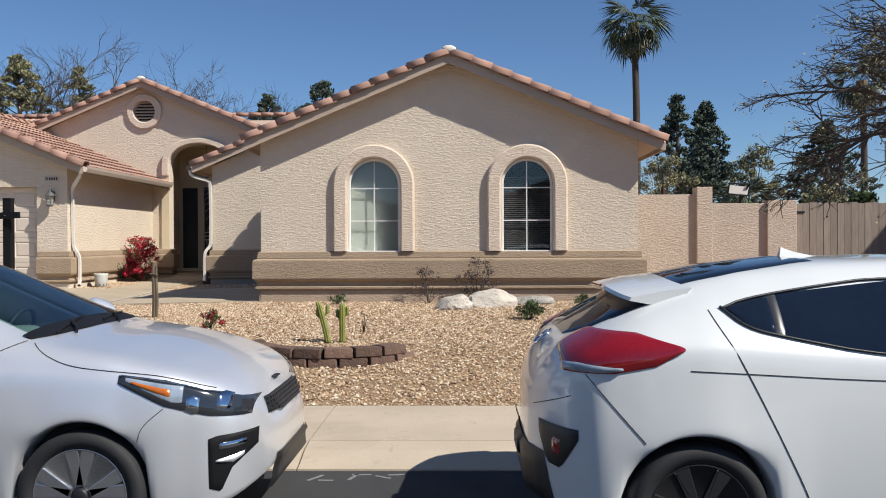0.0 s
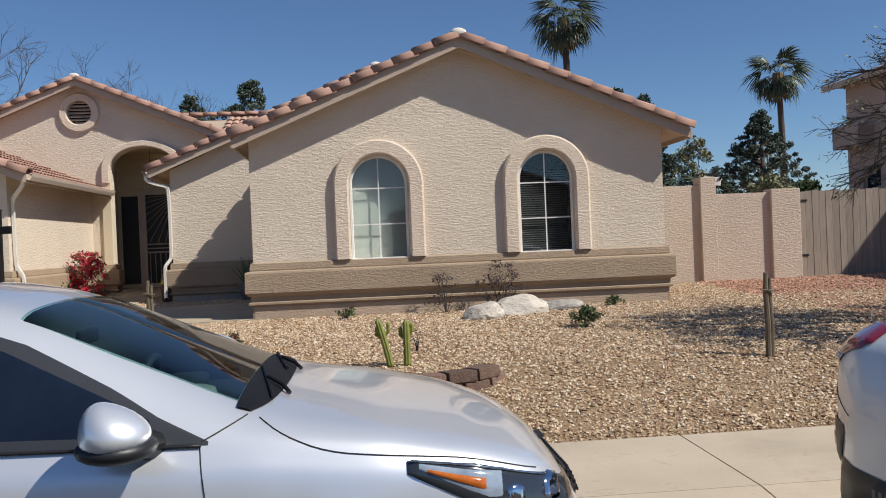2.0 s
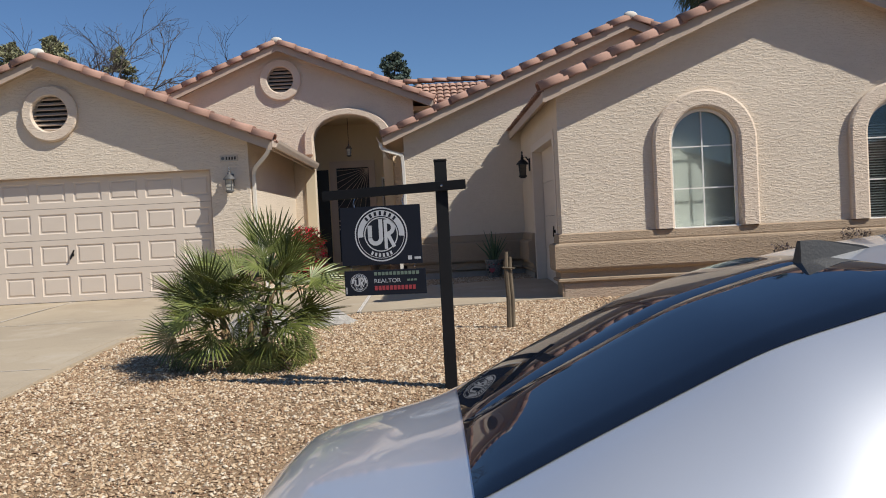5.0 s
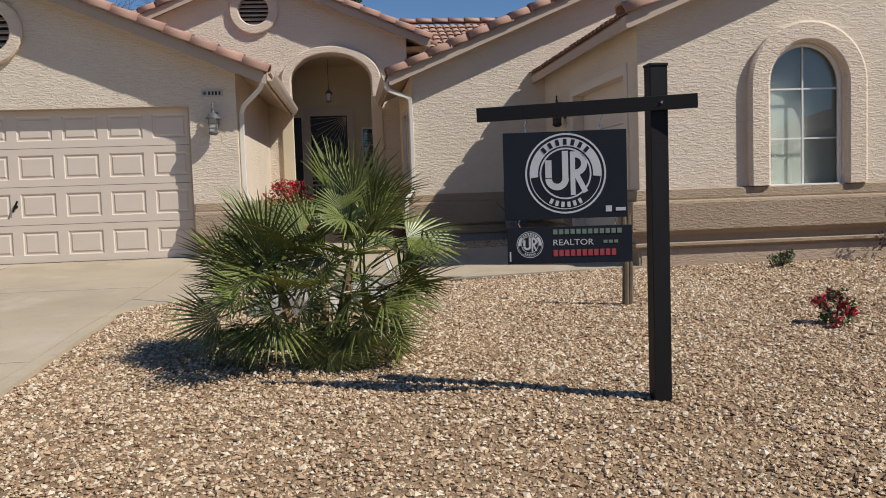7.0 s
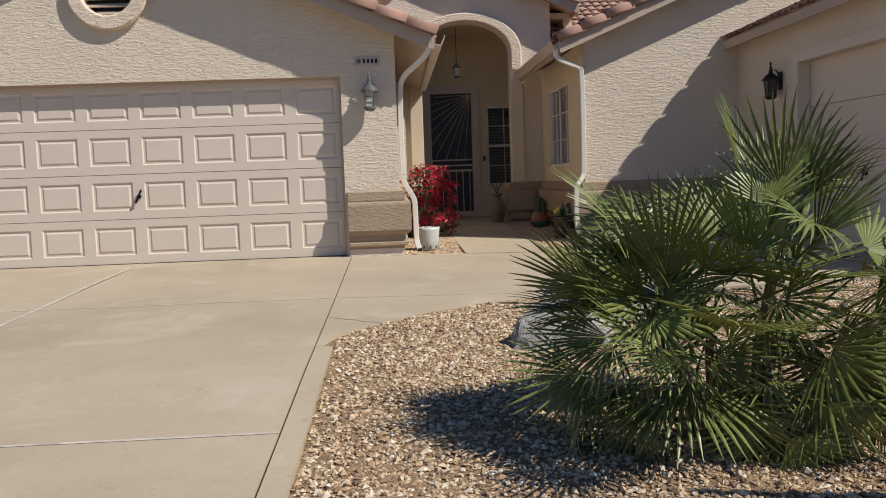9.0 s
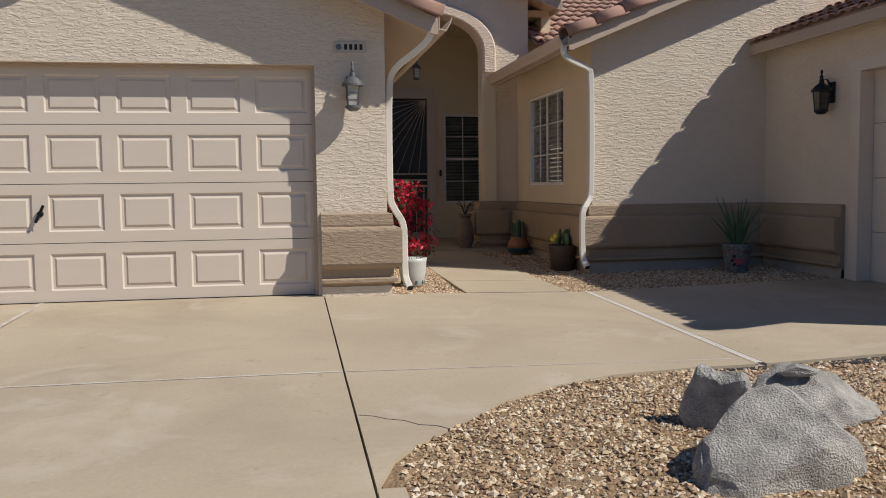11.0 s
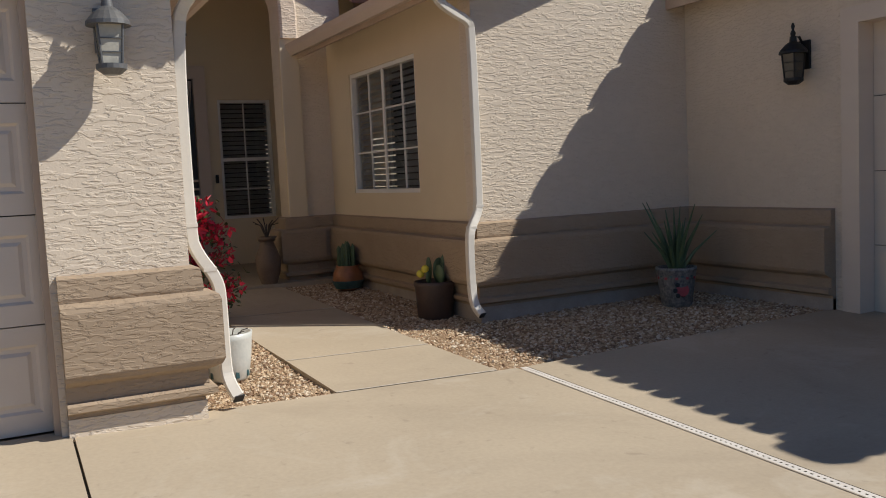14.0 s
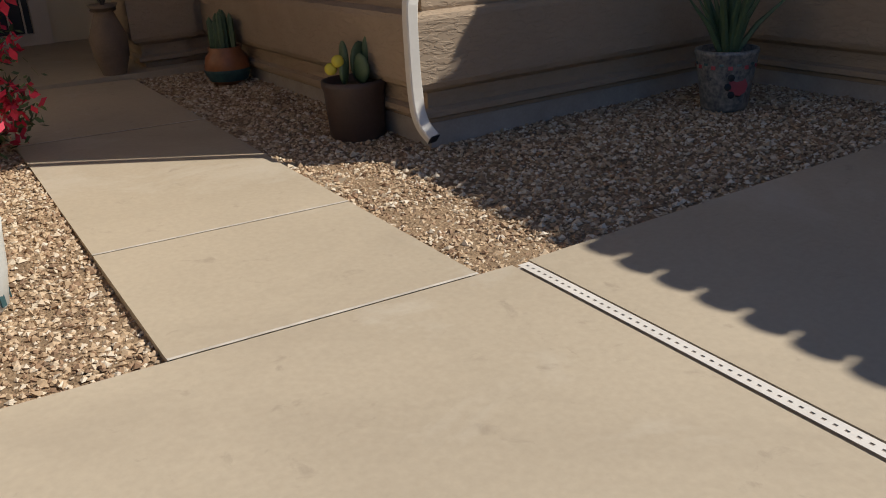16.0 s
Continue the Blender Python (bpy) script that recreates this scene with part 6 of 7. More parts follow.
def conifer(at, height, width, label, blunt=1.9, ragged=0.3, material=None):
    t = thing("pine_tree", label, "tree", at, 0, "trees behind the house")
    part("trunk", tube([(0, 0, 0), (0.05, 0, height * 0.5), (0, 0, height * 0.95)], [0.2, 0.13, 0.03], 8), M_BARK, t)
    spots = []
    for i in range(int(70 * width)):
        f = rng.random() ** 0.8
        z = height * (0.18 + 0.82 * f)
        w = width / 2 * (1 - f ** blunt * 0.94) * rng.uniform(0.35, 1.0 + ragged)
        az = rng.uniform(0, 2 * math.pi)
        spots.append((w * math.cos(az), w * math.sin(az), z + rng.uniform(-0.2, 0.2), rng.uniform(0.11, 0.32)))
    for x, y, z, r in spots[::4]:
        part("limb", tube([(0, 0, z - 0.3), (x * 0.6, y * 0.6, z - 0.1), (x, y, z)], [0.04, 0.025, 0.01], 4), M_BARK, t)
    clumps("crown", spots, 0.075, 75, material or M_PINE, t)
    return t


conifer((9.7, 40, 0.4), 7.3, 2.6, "dark green pine behind the block wall")
conifer((11.1, 40.5, 0.4), 7.1, 3.0, "dark green pine with pointed top")
conifer((10.4, 38, 0.4), 4.9, 4.6, "broad dark green pine low behind the wall")
conifer((16.4, 40, 0.4), 6.1, 4.2, "broad dark pine with uneven outline")
conifer((-6.5, 40, 0.4), 8.2, 3.4, "dark pine top rising over the roofs", 5)
conifer((-9.5, 42, 0.4), 7.9, 2.6, "dark pine top showing over the ridge", 4)
conifer((-20.6, 40, 0.4), 9.4, 4.0, "olive green tree over the garage roof", 3, material=M_OLIVE)
conifer((-18.2, 41, 0.4), 9.0, 2.6, "olive green tree top beside the garage ridge", 3, material=M_OLIVE)
conifer((-22.8, 41, 0.4), 9.6, 3.6, "rounded olive green tree beyond the garage", 3, material=M_OLIVE)


def broadleaf(at, height, width, label, material, leaf=0.08, per=150, n=40):
    t = thing("tree", label, "tree", at)
    part("trunk", tube([(0, 0, 0), (0.1, 0, height * 0.35), (0, 0.1, height * 0.7)], [0.16, 0.12, 0.05], 8), M_BARK, t)
    spots = []
    for i in range(n):
        az, f = rng.uniform(0, 2 * math.pi), rng.random()
        w = width / 2 * math.sqrt(rng.random()) * math.sin(math.pi * (0.25 + 0.7 * f))
        spots.append((w * math.cos(az), w * math.sin(az), height * (0.3 + 0.68 * f), rng.uniform(0.2, 0.5)))
    for x, y, z, r in spots[::2]:
        part("limb", tube([(0, 0, z * 0.5), (x * 0.5, y * 0.5, z * 0.8), (x, y, z)], [0.05, 0.03, 0.008], 4), M_BARK, t)
    clumps("crown", spots, leaf, per, material, t, flat=0.8)
    return t


broadleaf((13.2, 40, 0.4), 5.2, 3.0, "wispy grey-green tree beyond the wall", M_OLIVE, 0.07, 140)
broadleaf((18.6, 44, 0.4), 5.6, 3.4, "thin pale green tree beside the neighbouring house", M_OLIVE, 0.06, 60)
broadleaf((13.9, 34, 0.4), 2.9, 3.4, "low olive shrub tree behind the wall", M_OLIVE, 0.08, 160, 30)
broadleaf((8.2, 36, 0.4), 4.3, 4.0, "wispy pale green tree behind the wall", M_OLIVE, 0.05, 130, 44)
broadleaf((15.2, 34, 0.4), 2.7, 2.6, "low green shrub tree behind the gate", M_SHRUB, 0.09, 150, 30)


def bare_tree(at, height, spread, label, depth=6, seed=1, leafy=0, bias=(0, 0, 0), stout=0.0165):
    """A leafless tree: limbs that fork into twigs."""
    q = random.Random(seed)
    t = thing("bare_tree", label, "tree", at)
    vs, fs, tips = [], [], []

    def limb(p, d, ln, r, lv):
        n = 4
        pts = [p]
        for i in range(n):
            d = (d + Vector((q.uniform(-1, 1), q.uniform(-1, 1), q.uniform(-0.6, 0.7))) * 0.22).normalized()
            p = p + d * ln / n
            pts.append(p)
        k = len(vs)
        for i, c in enumerate(pts):
            rr = r * (1 - 0.4 * i / n)
            e = pts[min(i + 1, n)] - pts[max(i - 1, 0)]
            a = e.cross(Vector((0.3, 0.5, 0.8))).normalized()
            b = a.cross(e).normalized()
            for j in range(4):
                w = math.pi / 2 * j
                vs.append(c + a * rr * math.cos(w) + b * rr * math.sin(w))
        for i in range(n):
            for j in range(4):
                fs.append((k + i * 4 + j, k + i * 4 + (j + 1) % 4, k + i * 4 + 4 + (j + 1) % 4, k + i * 4 + 4 + j))
        if lv == 0:
            tips.append(p)
            return
        for i in range(q.choice((2, 3, 3))):
            nd = (d + Vector((q.uniform(-1, 1), q.uniform(-1, 1), q.uniform(-0.75, 0.65))) * spread + Vector(bias)).normalized()
            limb(pts[q.choice((2, 3, 4))], nd, ln * q.uniform(0.62, 0.85), r * 0.66, lv - 1)

    part("trunk", tube([(0, 0, -0.1), (0.08, 0.02, height * 0.2), (0.05, 0, height * 0.34)], [height * 0.035, height * 0.028, height * 0.024], 10), M_BARK, t, smooth=True)
    for i in range(4):
        az = i * 1.6 + 0.5
        limb(Vector((0.05, 0, height * 0.33)), Vector((math.cos(az) * 0.8, math.sin(az) * 0.8, 0.85)).normalized(), height * 0.3, height * stout, depth)
    link_mesh("canopy", vs, fs, M_TWIG, t, "grey-brown bare branches")
    if leafy:
        clumps("foliage", [(p.x, p.y, p.z, 0.12) for p in tips[::leafy]], 0.02, 6, M_OLIVE, t)
    return t


bare_tree((6.35, 9.9, gz(9.9)), 4.6, 0.95, "leafless mesquite with tangled thin branches on gravel", 7, 5, 3, (-0.2, 0.03, -0.05), 0.021)
bare_tree((-18.3, 41, 0.4), 9.6, 0.7, "leafless tree over the garage roof", 6, 8, stout=0.008)
bare_tree((-15.6, 43, 0.4), 8.6, 0.7, "leafless tree behind the entry roof", 6, 9, stout=0.008)
bare_tree((-11.2, 42, 0.4), 7.6, 0.7, "leafless tree top behind the ridge", 6, 10, stout=0.008)


def boulder(name, at, size, material, label, seed, rz=0.0):
    q = random.Random(seed)
    bm = bmesh.new()
    bmesh.ops.create_icosphere(bm, subdivisions=4, radius=1.0)
    cuts = [(Vector((q.uniform(-1, 1), q.uniform(-1, 1), q.uniform(-0.4, 1))).normalized(), q.uniform(0.55, 0.85)) for _ in range(9)]
    for v in bm.verts:
        for nrm, d in cuts:
            e = v.co.dot(nrm) - d
            if e > 0:
                v.co -= nrm * e * 0.93
        p = v.co * 1.7 + Vector((seed, 0, 0))
        v.co *= 1 + 0.12 * noise.noise(p) + 0.05 * noise.noise(p * 3) + 0.02 * noise.noise(p * 8)
        v.co = Vector((v.co.x * size[0], v.co.y * size[1], v.co.z * size[2]))
    ob = part(name, bm, material)
    ob.matrix_world = pose(*at, 0, 0, rz)
    return tagged(ob, label, "boulder", "boulders by the driveway" if at[0] < -4 else "boulders by the front wall")


boulder("boulder", (-7.27, 13.9, gz(13.9) + 0.07), (0.17, 0.2, 0.26), M_ROCK, "upright grey granite boulder on gravel", 2)
boulder("boulder", (-6.68, 14.05, gz(14.1) + 0.03), (0.40, 0.30, 0.23), M_ROCK, "broad grey granite boulder on gravel", 5, 15)
boulder("boulder", (-7.36, 13.28, gz(13.3) + 0.05), (0.50, 0.28, 0.29), M_ROCK, "low grey granite boulder by the palm", 8, 20)
boulder("stone", (-6.83, 13.95, gz(14) + 0.245), (0.10, 0.06, 0.035), M_ROCK, "small flat stone lying on a boulder", 9, -15)
boulder("boulder", (-0.2, 13.92, gz(13.9, -0.2) + 0.07), (0.34, 0.26, 0.22), M_ROCKW, "pale weathered boulder on gravel", 12)
boulder("boulder", (0.5, 14.3, gz(14.3, 0.5) + 0.06), (0.50, 0.30, 0.23), M_ROCKW, "pale rounded boulder on gravel", 15, 10)
boulder("boulder", (1.12, 14.75, gz(14.7, 1) + 0.04), (0.40, 0.22, 0.13), M_ROCK, "flat grey-brown boulder by the wall", 18)


def shrub(name, at, w, h, n, leaf, per, material, label, category="shrub", stems=9, accent=None, accent_n=0):
    t = thing(name, label, category, at)
    spots = []
    for i in range(n):
        az, f = rng.uniform(0, 2 * math.pi), rng.random()
        rr = w / 2 * math.sqrt(rng.random()) * (0.5 + 0.5 * math.sin(math.pi * min(1, 0.2 + f)))
        spots.append((rr * math.cos(az), rr * math.sin(az), h * (0.15 + 0.8 * f), w * 0.09 + 0.02))
    for i in range(stems):
        x, y, z, _ = rng.choice(spots)
        part("stem", tube([(0, 0, -0.02), (x * 0.4, y * 0.4, z * 0.55), (x, y, z)], [0.008, 0.006, 0.003], 5), M_TWIG, t)
    clumps("foliage", spots, leaf, per, material, t, flat=0.9)
    if accent:
        clumps("bloom", [rng.choice(spots) for _ in range(accent_n)], leaf * 1.1, per, accent, t, "clustered red blossoms", 0.9)
    return t


shrub("shrub", (-0.62, 14.85, gz(14.85, -0.6)), 0.75, 0.62, 22, 0.018, 22, M_PURPLE, "sparse dusky shrub behind pale boulders", stems=16)
shrub("shrub", (0.22, 14.8, gz(14.8, 0.2)), 0.8, 0.78, 34, 0.018, 34, M_PURPLE, "dusky twiggy shrub behind pale boulders", stems=18)
shrub("shrub", (0.93, 12.35, gz(12.35, 0.9)), 0.5, 0.26, 26, 0.02, 40, M_SHRUB, "small green groundcover shrub on gravel")
shrub("shrub", (-2.15, 14.75, gz(14.75, -2)), 0.42, 0.16, 14, 0.018, 30, M_SHRUB, "tiny green plant by the wall")
shrub("shrub", (1.98, 14.8, gz(14.8, 2)), 0.4, 0.15, 14, 0.018, 30, M_SHRUB, "tiny green plant at the wall foot")
shrub("flowering_shrub", (-3.38, 11.55, gz(11.55, -3.4)), 0.36, 0.25, 22, 0.018, 26, M_SHRUB, "low shrub with red flowers on gravel", accent=M_BRACT, accent_n=11)
shrub("shrub", (-1.3, 11.2, gz(11.2, -1.3)), 0.2, 0.3, 6, 0.012, 10, M_PURPLE, "thin dry twigs on gravel", stems=8)
shrub("bougainvillea", (-7.97, 21.2, 0.30), 1.22, 1.14, 72, 0.03, 20, M_SHRUB, "bougainvillea covered in red bracts beside the walk", "shrub", 18, M_BRACT, 120)

# block-edged bed with two small columnar cacti
bed = thing("garden_edging", "curved edging of dark red-brown split-face blocks in two courses", "edging")
ME_BLOCK = None
for course in range(2):
    nb = 8
    for i in range(nb):
        a = radians(196 + (i + 0.5 * course) * 148 / nb)
        x, y = -1.48 + 0.92 * math.cos(a), 10.05 + 0.92 * math.sin(a)
        if course == 1 and i == nb - 1:
            continue
        if ME_BLOCK is None:
            bm = bmesh.new()
            box(bm, (-0.148, -0.1, 0), (0.148, 0.1, 0.105), 0.012)
            bmesh.ops.subdivide_edges(bm, edges=bm.edges[:], cuts=1)
            for v in bm.verts:
                v.co += Vector((0, 0.02 * noise.noise(v.co * 12), 0.006 * noise.noise(v.co * 15 + Vector((3, 0, 0)))))
            b0 = part("block", bm, M_BLOCKS, bed)
            ME_BLOCK = b0.data
            ob = b0
        else:
            ob = new("block", ME_BLOCK)
            ob.parent = bed
        ob.matrix_local = pose(x, y, gz(9.2, x) - 0.03 + course * 0.107 + 0.02 * (y - 9.1), rng.uniform(-2, 2), rng.uniform(-2, 2), math.degrees(a) + 90 + rng.uniform(-3, 3))


def column(points, radius, ribs=6):
    """A ribbed cactus stem."""
    bm = bmesh.new()
    rings = []
    n = len(points)
    for i, p in enumerate(points):
        f = i / (n - 1)
        r = radius * (1.0 if f < 0.85 else max(0.15, math.sqrt(max(0.0, 1 - ((f - 0.85) / 0.15) ** 2)))) * (0.92 + 0.08 * math.sin(i * 2.1))
        rings.append([bm.verts.new(Vector(p) + Vector((math.cos(2 * math.pi * k / (ribs * 4)), math.sin(2 * math.pi * k / (ribs * 4)), 0)) * r * (0.82 + 0.18 * math.cos(2 * math.pi * k / 4))) for k in range(ribs * 4)])
    for a, b in zip(rings, rings[1:]):
        for k in range(len(a)):
            bm.faces.new((a[k], a[(k + 1) % len(a)], b[(k + 1) % len(a)], b[k]))
    bm.faces.new(rings[0][::-1]), bm.faces.new(rings[-1])
    return bm


for x0, lean, hh, lab in ((-1.62, -0.12, 0.50, "leaning yellow-green columnar cactus in the block-edged bed"), (-1.45, 0.0, 0.48, "upright yellow-green columnar cactus in the block-edged bed")):
    c = thing("cactus", lab, "cactus", (x0, 10.3, gz(10.3, x0)), 0, "cacti in the edged bed")
    part("stem", column([(lean * (i / 14) ** 1.2, 0, hh * i / 14) for i in range(15)], 0.038), M_CACTUS, c, smooth=True)
    for sx, z0 in ((-0.06, hh * 0.55), (0.055, hh * 0.62)):
        part("arm", column([(lean * 0.55 + sx * min(1, i / 3), 0.02, z0 + (hh * 0.3) * i / 9) for i in range(10)], 0.024, 5), M_CACTUS, c, smooth=True)


def stake(at, h, label):
    t = thing("wooden_stake", label, "post", at, 0, "stakes in the gravel")
    for dx, hh, r in ((-0.016, h, 0.03), (0.024, h * 0.93, 0.024)):
        part("pole", tube([(dx, 0, -0.1), (dx + 0.008, 0, hh * 0.4), (dx - 0.006, 0, hh * 0.8), (dx, 0, hh)], [r, r * 0.95, r * 0.9, r * 0.7], 9), M_WOOD, t)
    part("cross_tie", tube([(-0.065, -0.03, h * 0.8), (0.07, -0.035, h * 0.78)], 0.008, 6), M_WOOD, t)


stake((-4.55, 12.72, gz(12.72, -4.5)), 0.82, "weathered split wooden stake standing in gravel")
stake((2.13, 9.8, gz(9.8, 2.1)), 0.84, "dark weathered wooden stake standing in gravel")

# ---- sign ----
M_SIGN = mat("sign_navy", (0.014, 0.017, 0.026, 1), (0.011, 0.013, 0.02, 1), 0.5, 4, 60, 0.0, spec=0.25)
M_SILVERINK = mat("sign_silver", (0.62, 0.63, 0.64, 1), (0.50, 0.51, 0.52, 1), 0.5, 7, 30, 0.0)
M_GREENINK = mat("sign_green_grey", (0.18, 0.24, 0.19, 1), None, 0.5, 7, 30, 0.0)
M_REDINK = mat("sign_red", (0.42, 0.06, 0.07, 1), None, 0.5, 7, 30, 0.0)
sign_post = thing("sign_post", "black timber yard sign post with cross arm set in gravel", "sign post", (-5.265, 9.97, gz(9.97) - 0.01))
zb = gz(9.97) - 0.01
part("post", boxes(((-0.046, -0.046, -0.1), (0.046, 0.046, 1.80 - zb)), bevel=0.004), M_BLACK, sign_post)
part("cap", boxes(((-0.05, -0.05, 1.80 - zb), (0.05, 0.05, 1.815 - zb)), bevel=0.004), M_BLACK, sign_post)
arm = part("arm", boxes(((-0.915, -0.078, -0.036), (0.195, -0.047, 0.036)), bevel=0.003), M_BLACK, sign_post)
arm.matrix_local = pose(0, 0, 1.612 - zb, 0, -1.6, -11)
part("bolt", lathe([(0.007, 0), (0.007, 0.006), (0.003, 0.009)], 10, pose(0, -0.078, 1.615 - zb, 90)), M_CHROME, sign_post)


def disc_band(cx, cz, r0, r1, a0, a1, y, n=48):
    bm = bmesh.new()
    inner = [(cx + r0 * math.cos(a0 + (a1 - a0) * i / n), cz + r0 * math.sin(a0 + (a1 - a0) * i / n)) for i in range(n + 1)]
    outer = [(cx + r1 * math.cos(a0 + (a1 - a0) * i / n), cz + r1 * math.sin(a0 + (a1 - a0) * i / n)) for i in range(n + 1)]
    vi = [bm.verts.new((x, y, z)) for x, z in inner]
    vo = [bm.verts.new((x, y, z)) for x, z in outer]
    for i in range(n):
        bm.faces.new((vi[i], vi[i + 1], vo[i + 1], vo[i]))
    return bm


def logo(parent, cx, cz, r, y):
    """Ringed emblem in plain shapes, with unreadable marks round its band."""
    def ring(x, z, r0, r1, a0, a1):
        part("emblem_ring", disc_band(cx + x * r, cz + z * r, r * r0, r * r1, radians(a0), radians(a1), y), M_SILVERINK, parent)

    def bar(x0, x1, z0, z1, turn=0.0, material=M_SILVERINK, lift=0.0):
        bm = bmesh.new()
        box(bm, ((x0 - x1) / 2 * r, -0.0006, (z0 - z1) / 2 * r), ((x1 - x0) / 2 * r, 0.0002, (z1 - z0) / 2 * r), 0, pose(cx + (x0 + x1) / 2 * r, y - lift, cz + (z0 + z1) / 2 * r, 0, turn))
        part("emblem_bar", bm, material, parent)

    ring(0, 0, 0.955, 1.0, 0, 360), ring(0, 0, 0.68, 0.89, -6, 186), ring(0, 0, 0.60, 0.64, 0, 360), ring(0, 0, 0.87, 0.89, 186, 354)
    for k in range(7):
        a = radians(48 + 14 * k)
        bar(math.cos(a) * 0.785 - 0.045, math.cos(a) * 0.785 + 0.045, math.sin(a) * 0.785 - 0.075, math.sin(a) * 0.785 + 0.075, 90 - math.degrees(a), M_SIGN, 0.0006)
    for k in range(6):
        a = radians(242 + 11 * k)
        bar(math.cos(a) * 0.77 - 0.04, math.cos(a) * 0.77 + 0.04, math.sin(a) * 0.77 - 0.065, math.sin(a) * 0.77 + 0.065, 270 - math.degrees(a))
    bar(-0.50, -0.34, -0.10, 0.34), ring(-0.21, -0.12, 0.13, 0.29, 180, 360), bar(-0.08, 0.07, -0.14, 0.56)
    bar(0.12, 0.24, -0.54, 0.54), ring(0.24, 0.24, 0.15, 0.30, -90, 90), bar(0.32, 0.45, -0.50, -0.02, -26)


def lettering(text, x0, x1, z0, z1, y, material, parent):
    """A printed word fitted between x0, x1 and z0, z1 on a board that faces -y."""
    fc = bpy.data.curves.new("word", "FONT")
    fc.body = text
    tmp = bpy.data.objects.new("word", fc)
    bpy.context.scene.collection.objects.link(tmp)
    me = bpy.data.meshes.new_from_object(tmp.evaluated_get(bpy.context.evaluated_depsgraph_get()))
    bpy.data.objects.remove(tmp)
    co = [v.co.copy() for v in me.vertices]
    ax, bx = min(c.x for c in co), max(c.x for c in co)
    az, bz = min(c.y for c in co), max(c.y for c in co)
    vs = [(x0 + (c.x - ax) / (bx - ax) * (x1 - x0), y, z0 + (c.y - az) / (bz - az) * (z1 - z0)) for c in co]
    return link_mesh("lettering", vs, [tuple(p.vertices) for p in me.polygons], material, parent)


sign = thing("yard_sign", "navy estate agent sign with silver ring emblem hanging from the arm", "sign")
part("panel", boxes(((-6.05, 9.905, 1.045), (-5.425, 9.913, 1.49)), bevel=0.002), M_SIGN, sign)
logo(sign, -5.735, 1.275, 0.205, 9.9035)
part("mark", boxes(((-5.535, 9.9025, 1.075), (-5.505, 9.904, 1.105))), M_SILVERINK, sign)
part("mark", boxes(((-5.485, 9.9025, 1.078), (-5.435, 9.904, 1.095))), M_SILVERINK, sign)
for x in (-5.93, -5.55):
    part("hook", tube([(x, 9.909, 1.485), (x - 0.012, 9.909, 1.52), (x + 0.006, 9.909, 1.56), (x, 9.909, 1.595)], 0.003, 5), M_CHROME, sign)
rider = thing("sign_rider", "dark rider board with a silver word between coloured unreadable lines", "sign")
part("panel", boxes(((-6.04, 9.905, 0.815), (-5.405, 9.913, 1.005)), bevel=0.002), M_SIGN, rider)
logo(rider, -5.925, 0.915, 0.068, 9.9035)
for x0, x1, z0, z1, mm in ((-5.805, -5.45, 0.965, 0.99, M_GREENINK), (-5.55, -5.47, 0.915, 0.93, M_GREENINK), (-5.805, -5.48, 0.852, 0.885, M_REDINK), (-6.03, -6.02, 0.83, 0.88, M_SILVERINK)):
    n = max(1, round((x1 - x0) / 0.03))
    for i in range(n):
        xa = x0 + (x1 - x0) * i / n
        part("bar", boxes(((xa, 9.9028, z0), (xa + (x1 - x0) / n * 0.74, 9.904, z1))), mm, rider)
lettering("REALTOR", -5.805, -5.60, 0.908, 0.938, 9.9032, M_SILVERINK, rider)
for x in (-5.97, -5.48):
    part("hook", tube([(x, 9.909, 1.0), (x - 0.01, 9.905, 1.025), (x, 9.909, 1.055)], 0.003, 5), M_CHROME, rider)

askew = pose(-5.265, 9.97, 0, 0, 0, -11) @ pose(5.265, -9.97, 0)
sign.matrix_world, rider.matrix_world = askew, askew

# ---- lamps, plaque, pots ----
M_PEWTER = mat("pewter_metal", (0.18, 0.18, 0.178, 1), (0.10, 0.10, 0.10, 1), 0.5, 9, 60, 0.1, metal=0.3)
M_IRON = mat("black_iron", (0.02, 0.02, 0.02, 1), None, 0.5, 9, 60, 0.1, metal=0.3)
M_LAMPGLASS = mat("seeded_lamp_glass", (0.55, 0.52, 0.44, 1), (0.40, 0.38, 0.32, 1), 0.2, 30, 90, 0.2)
M_DARKGLASS = mat("smoked_lamp_glass", (0.09, 0.08, 0.065, 1), None, 0.15, 30, 90, 0.2)


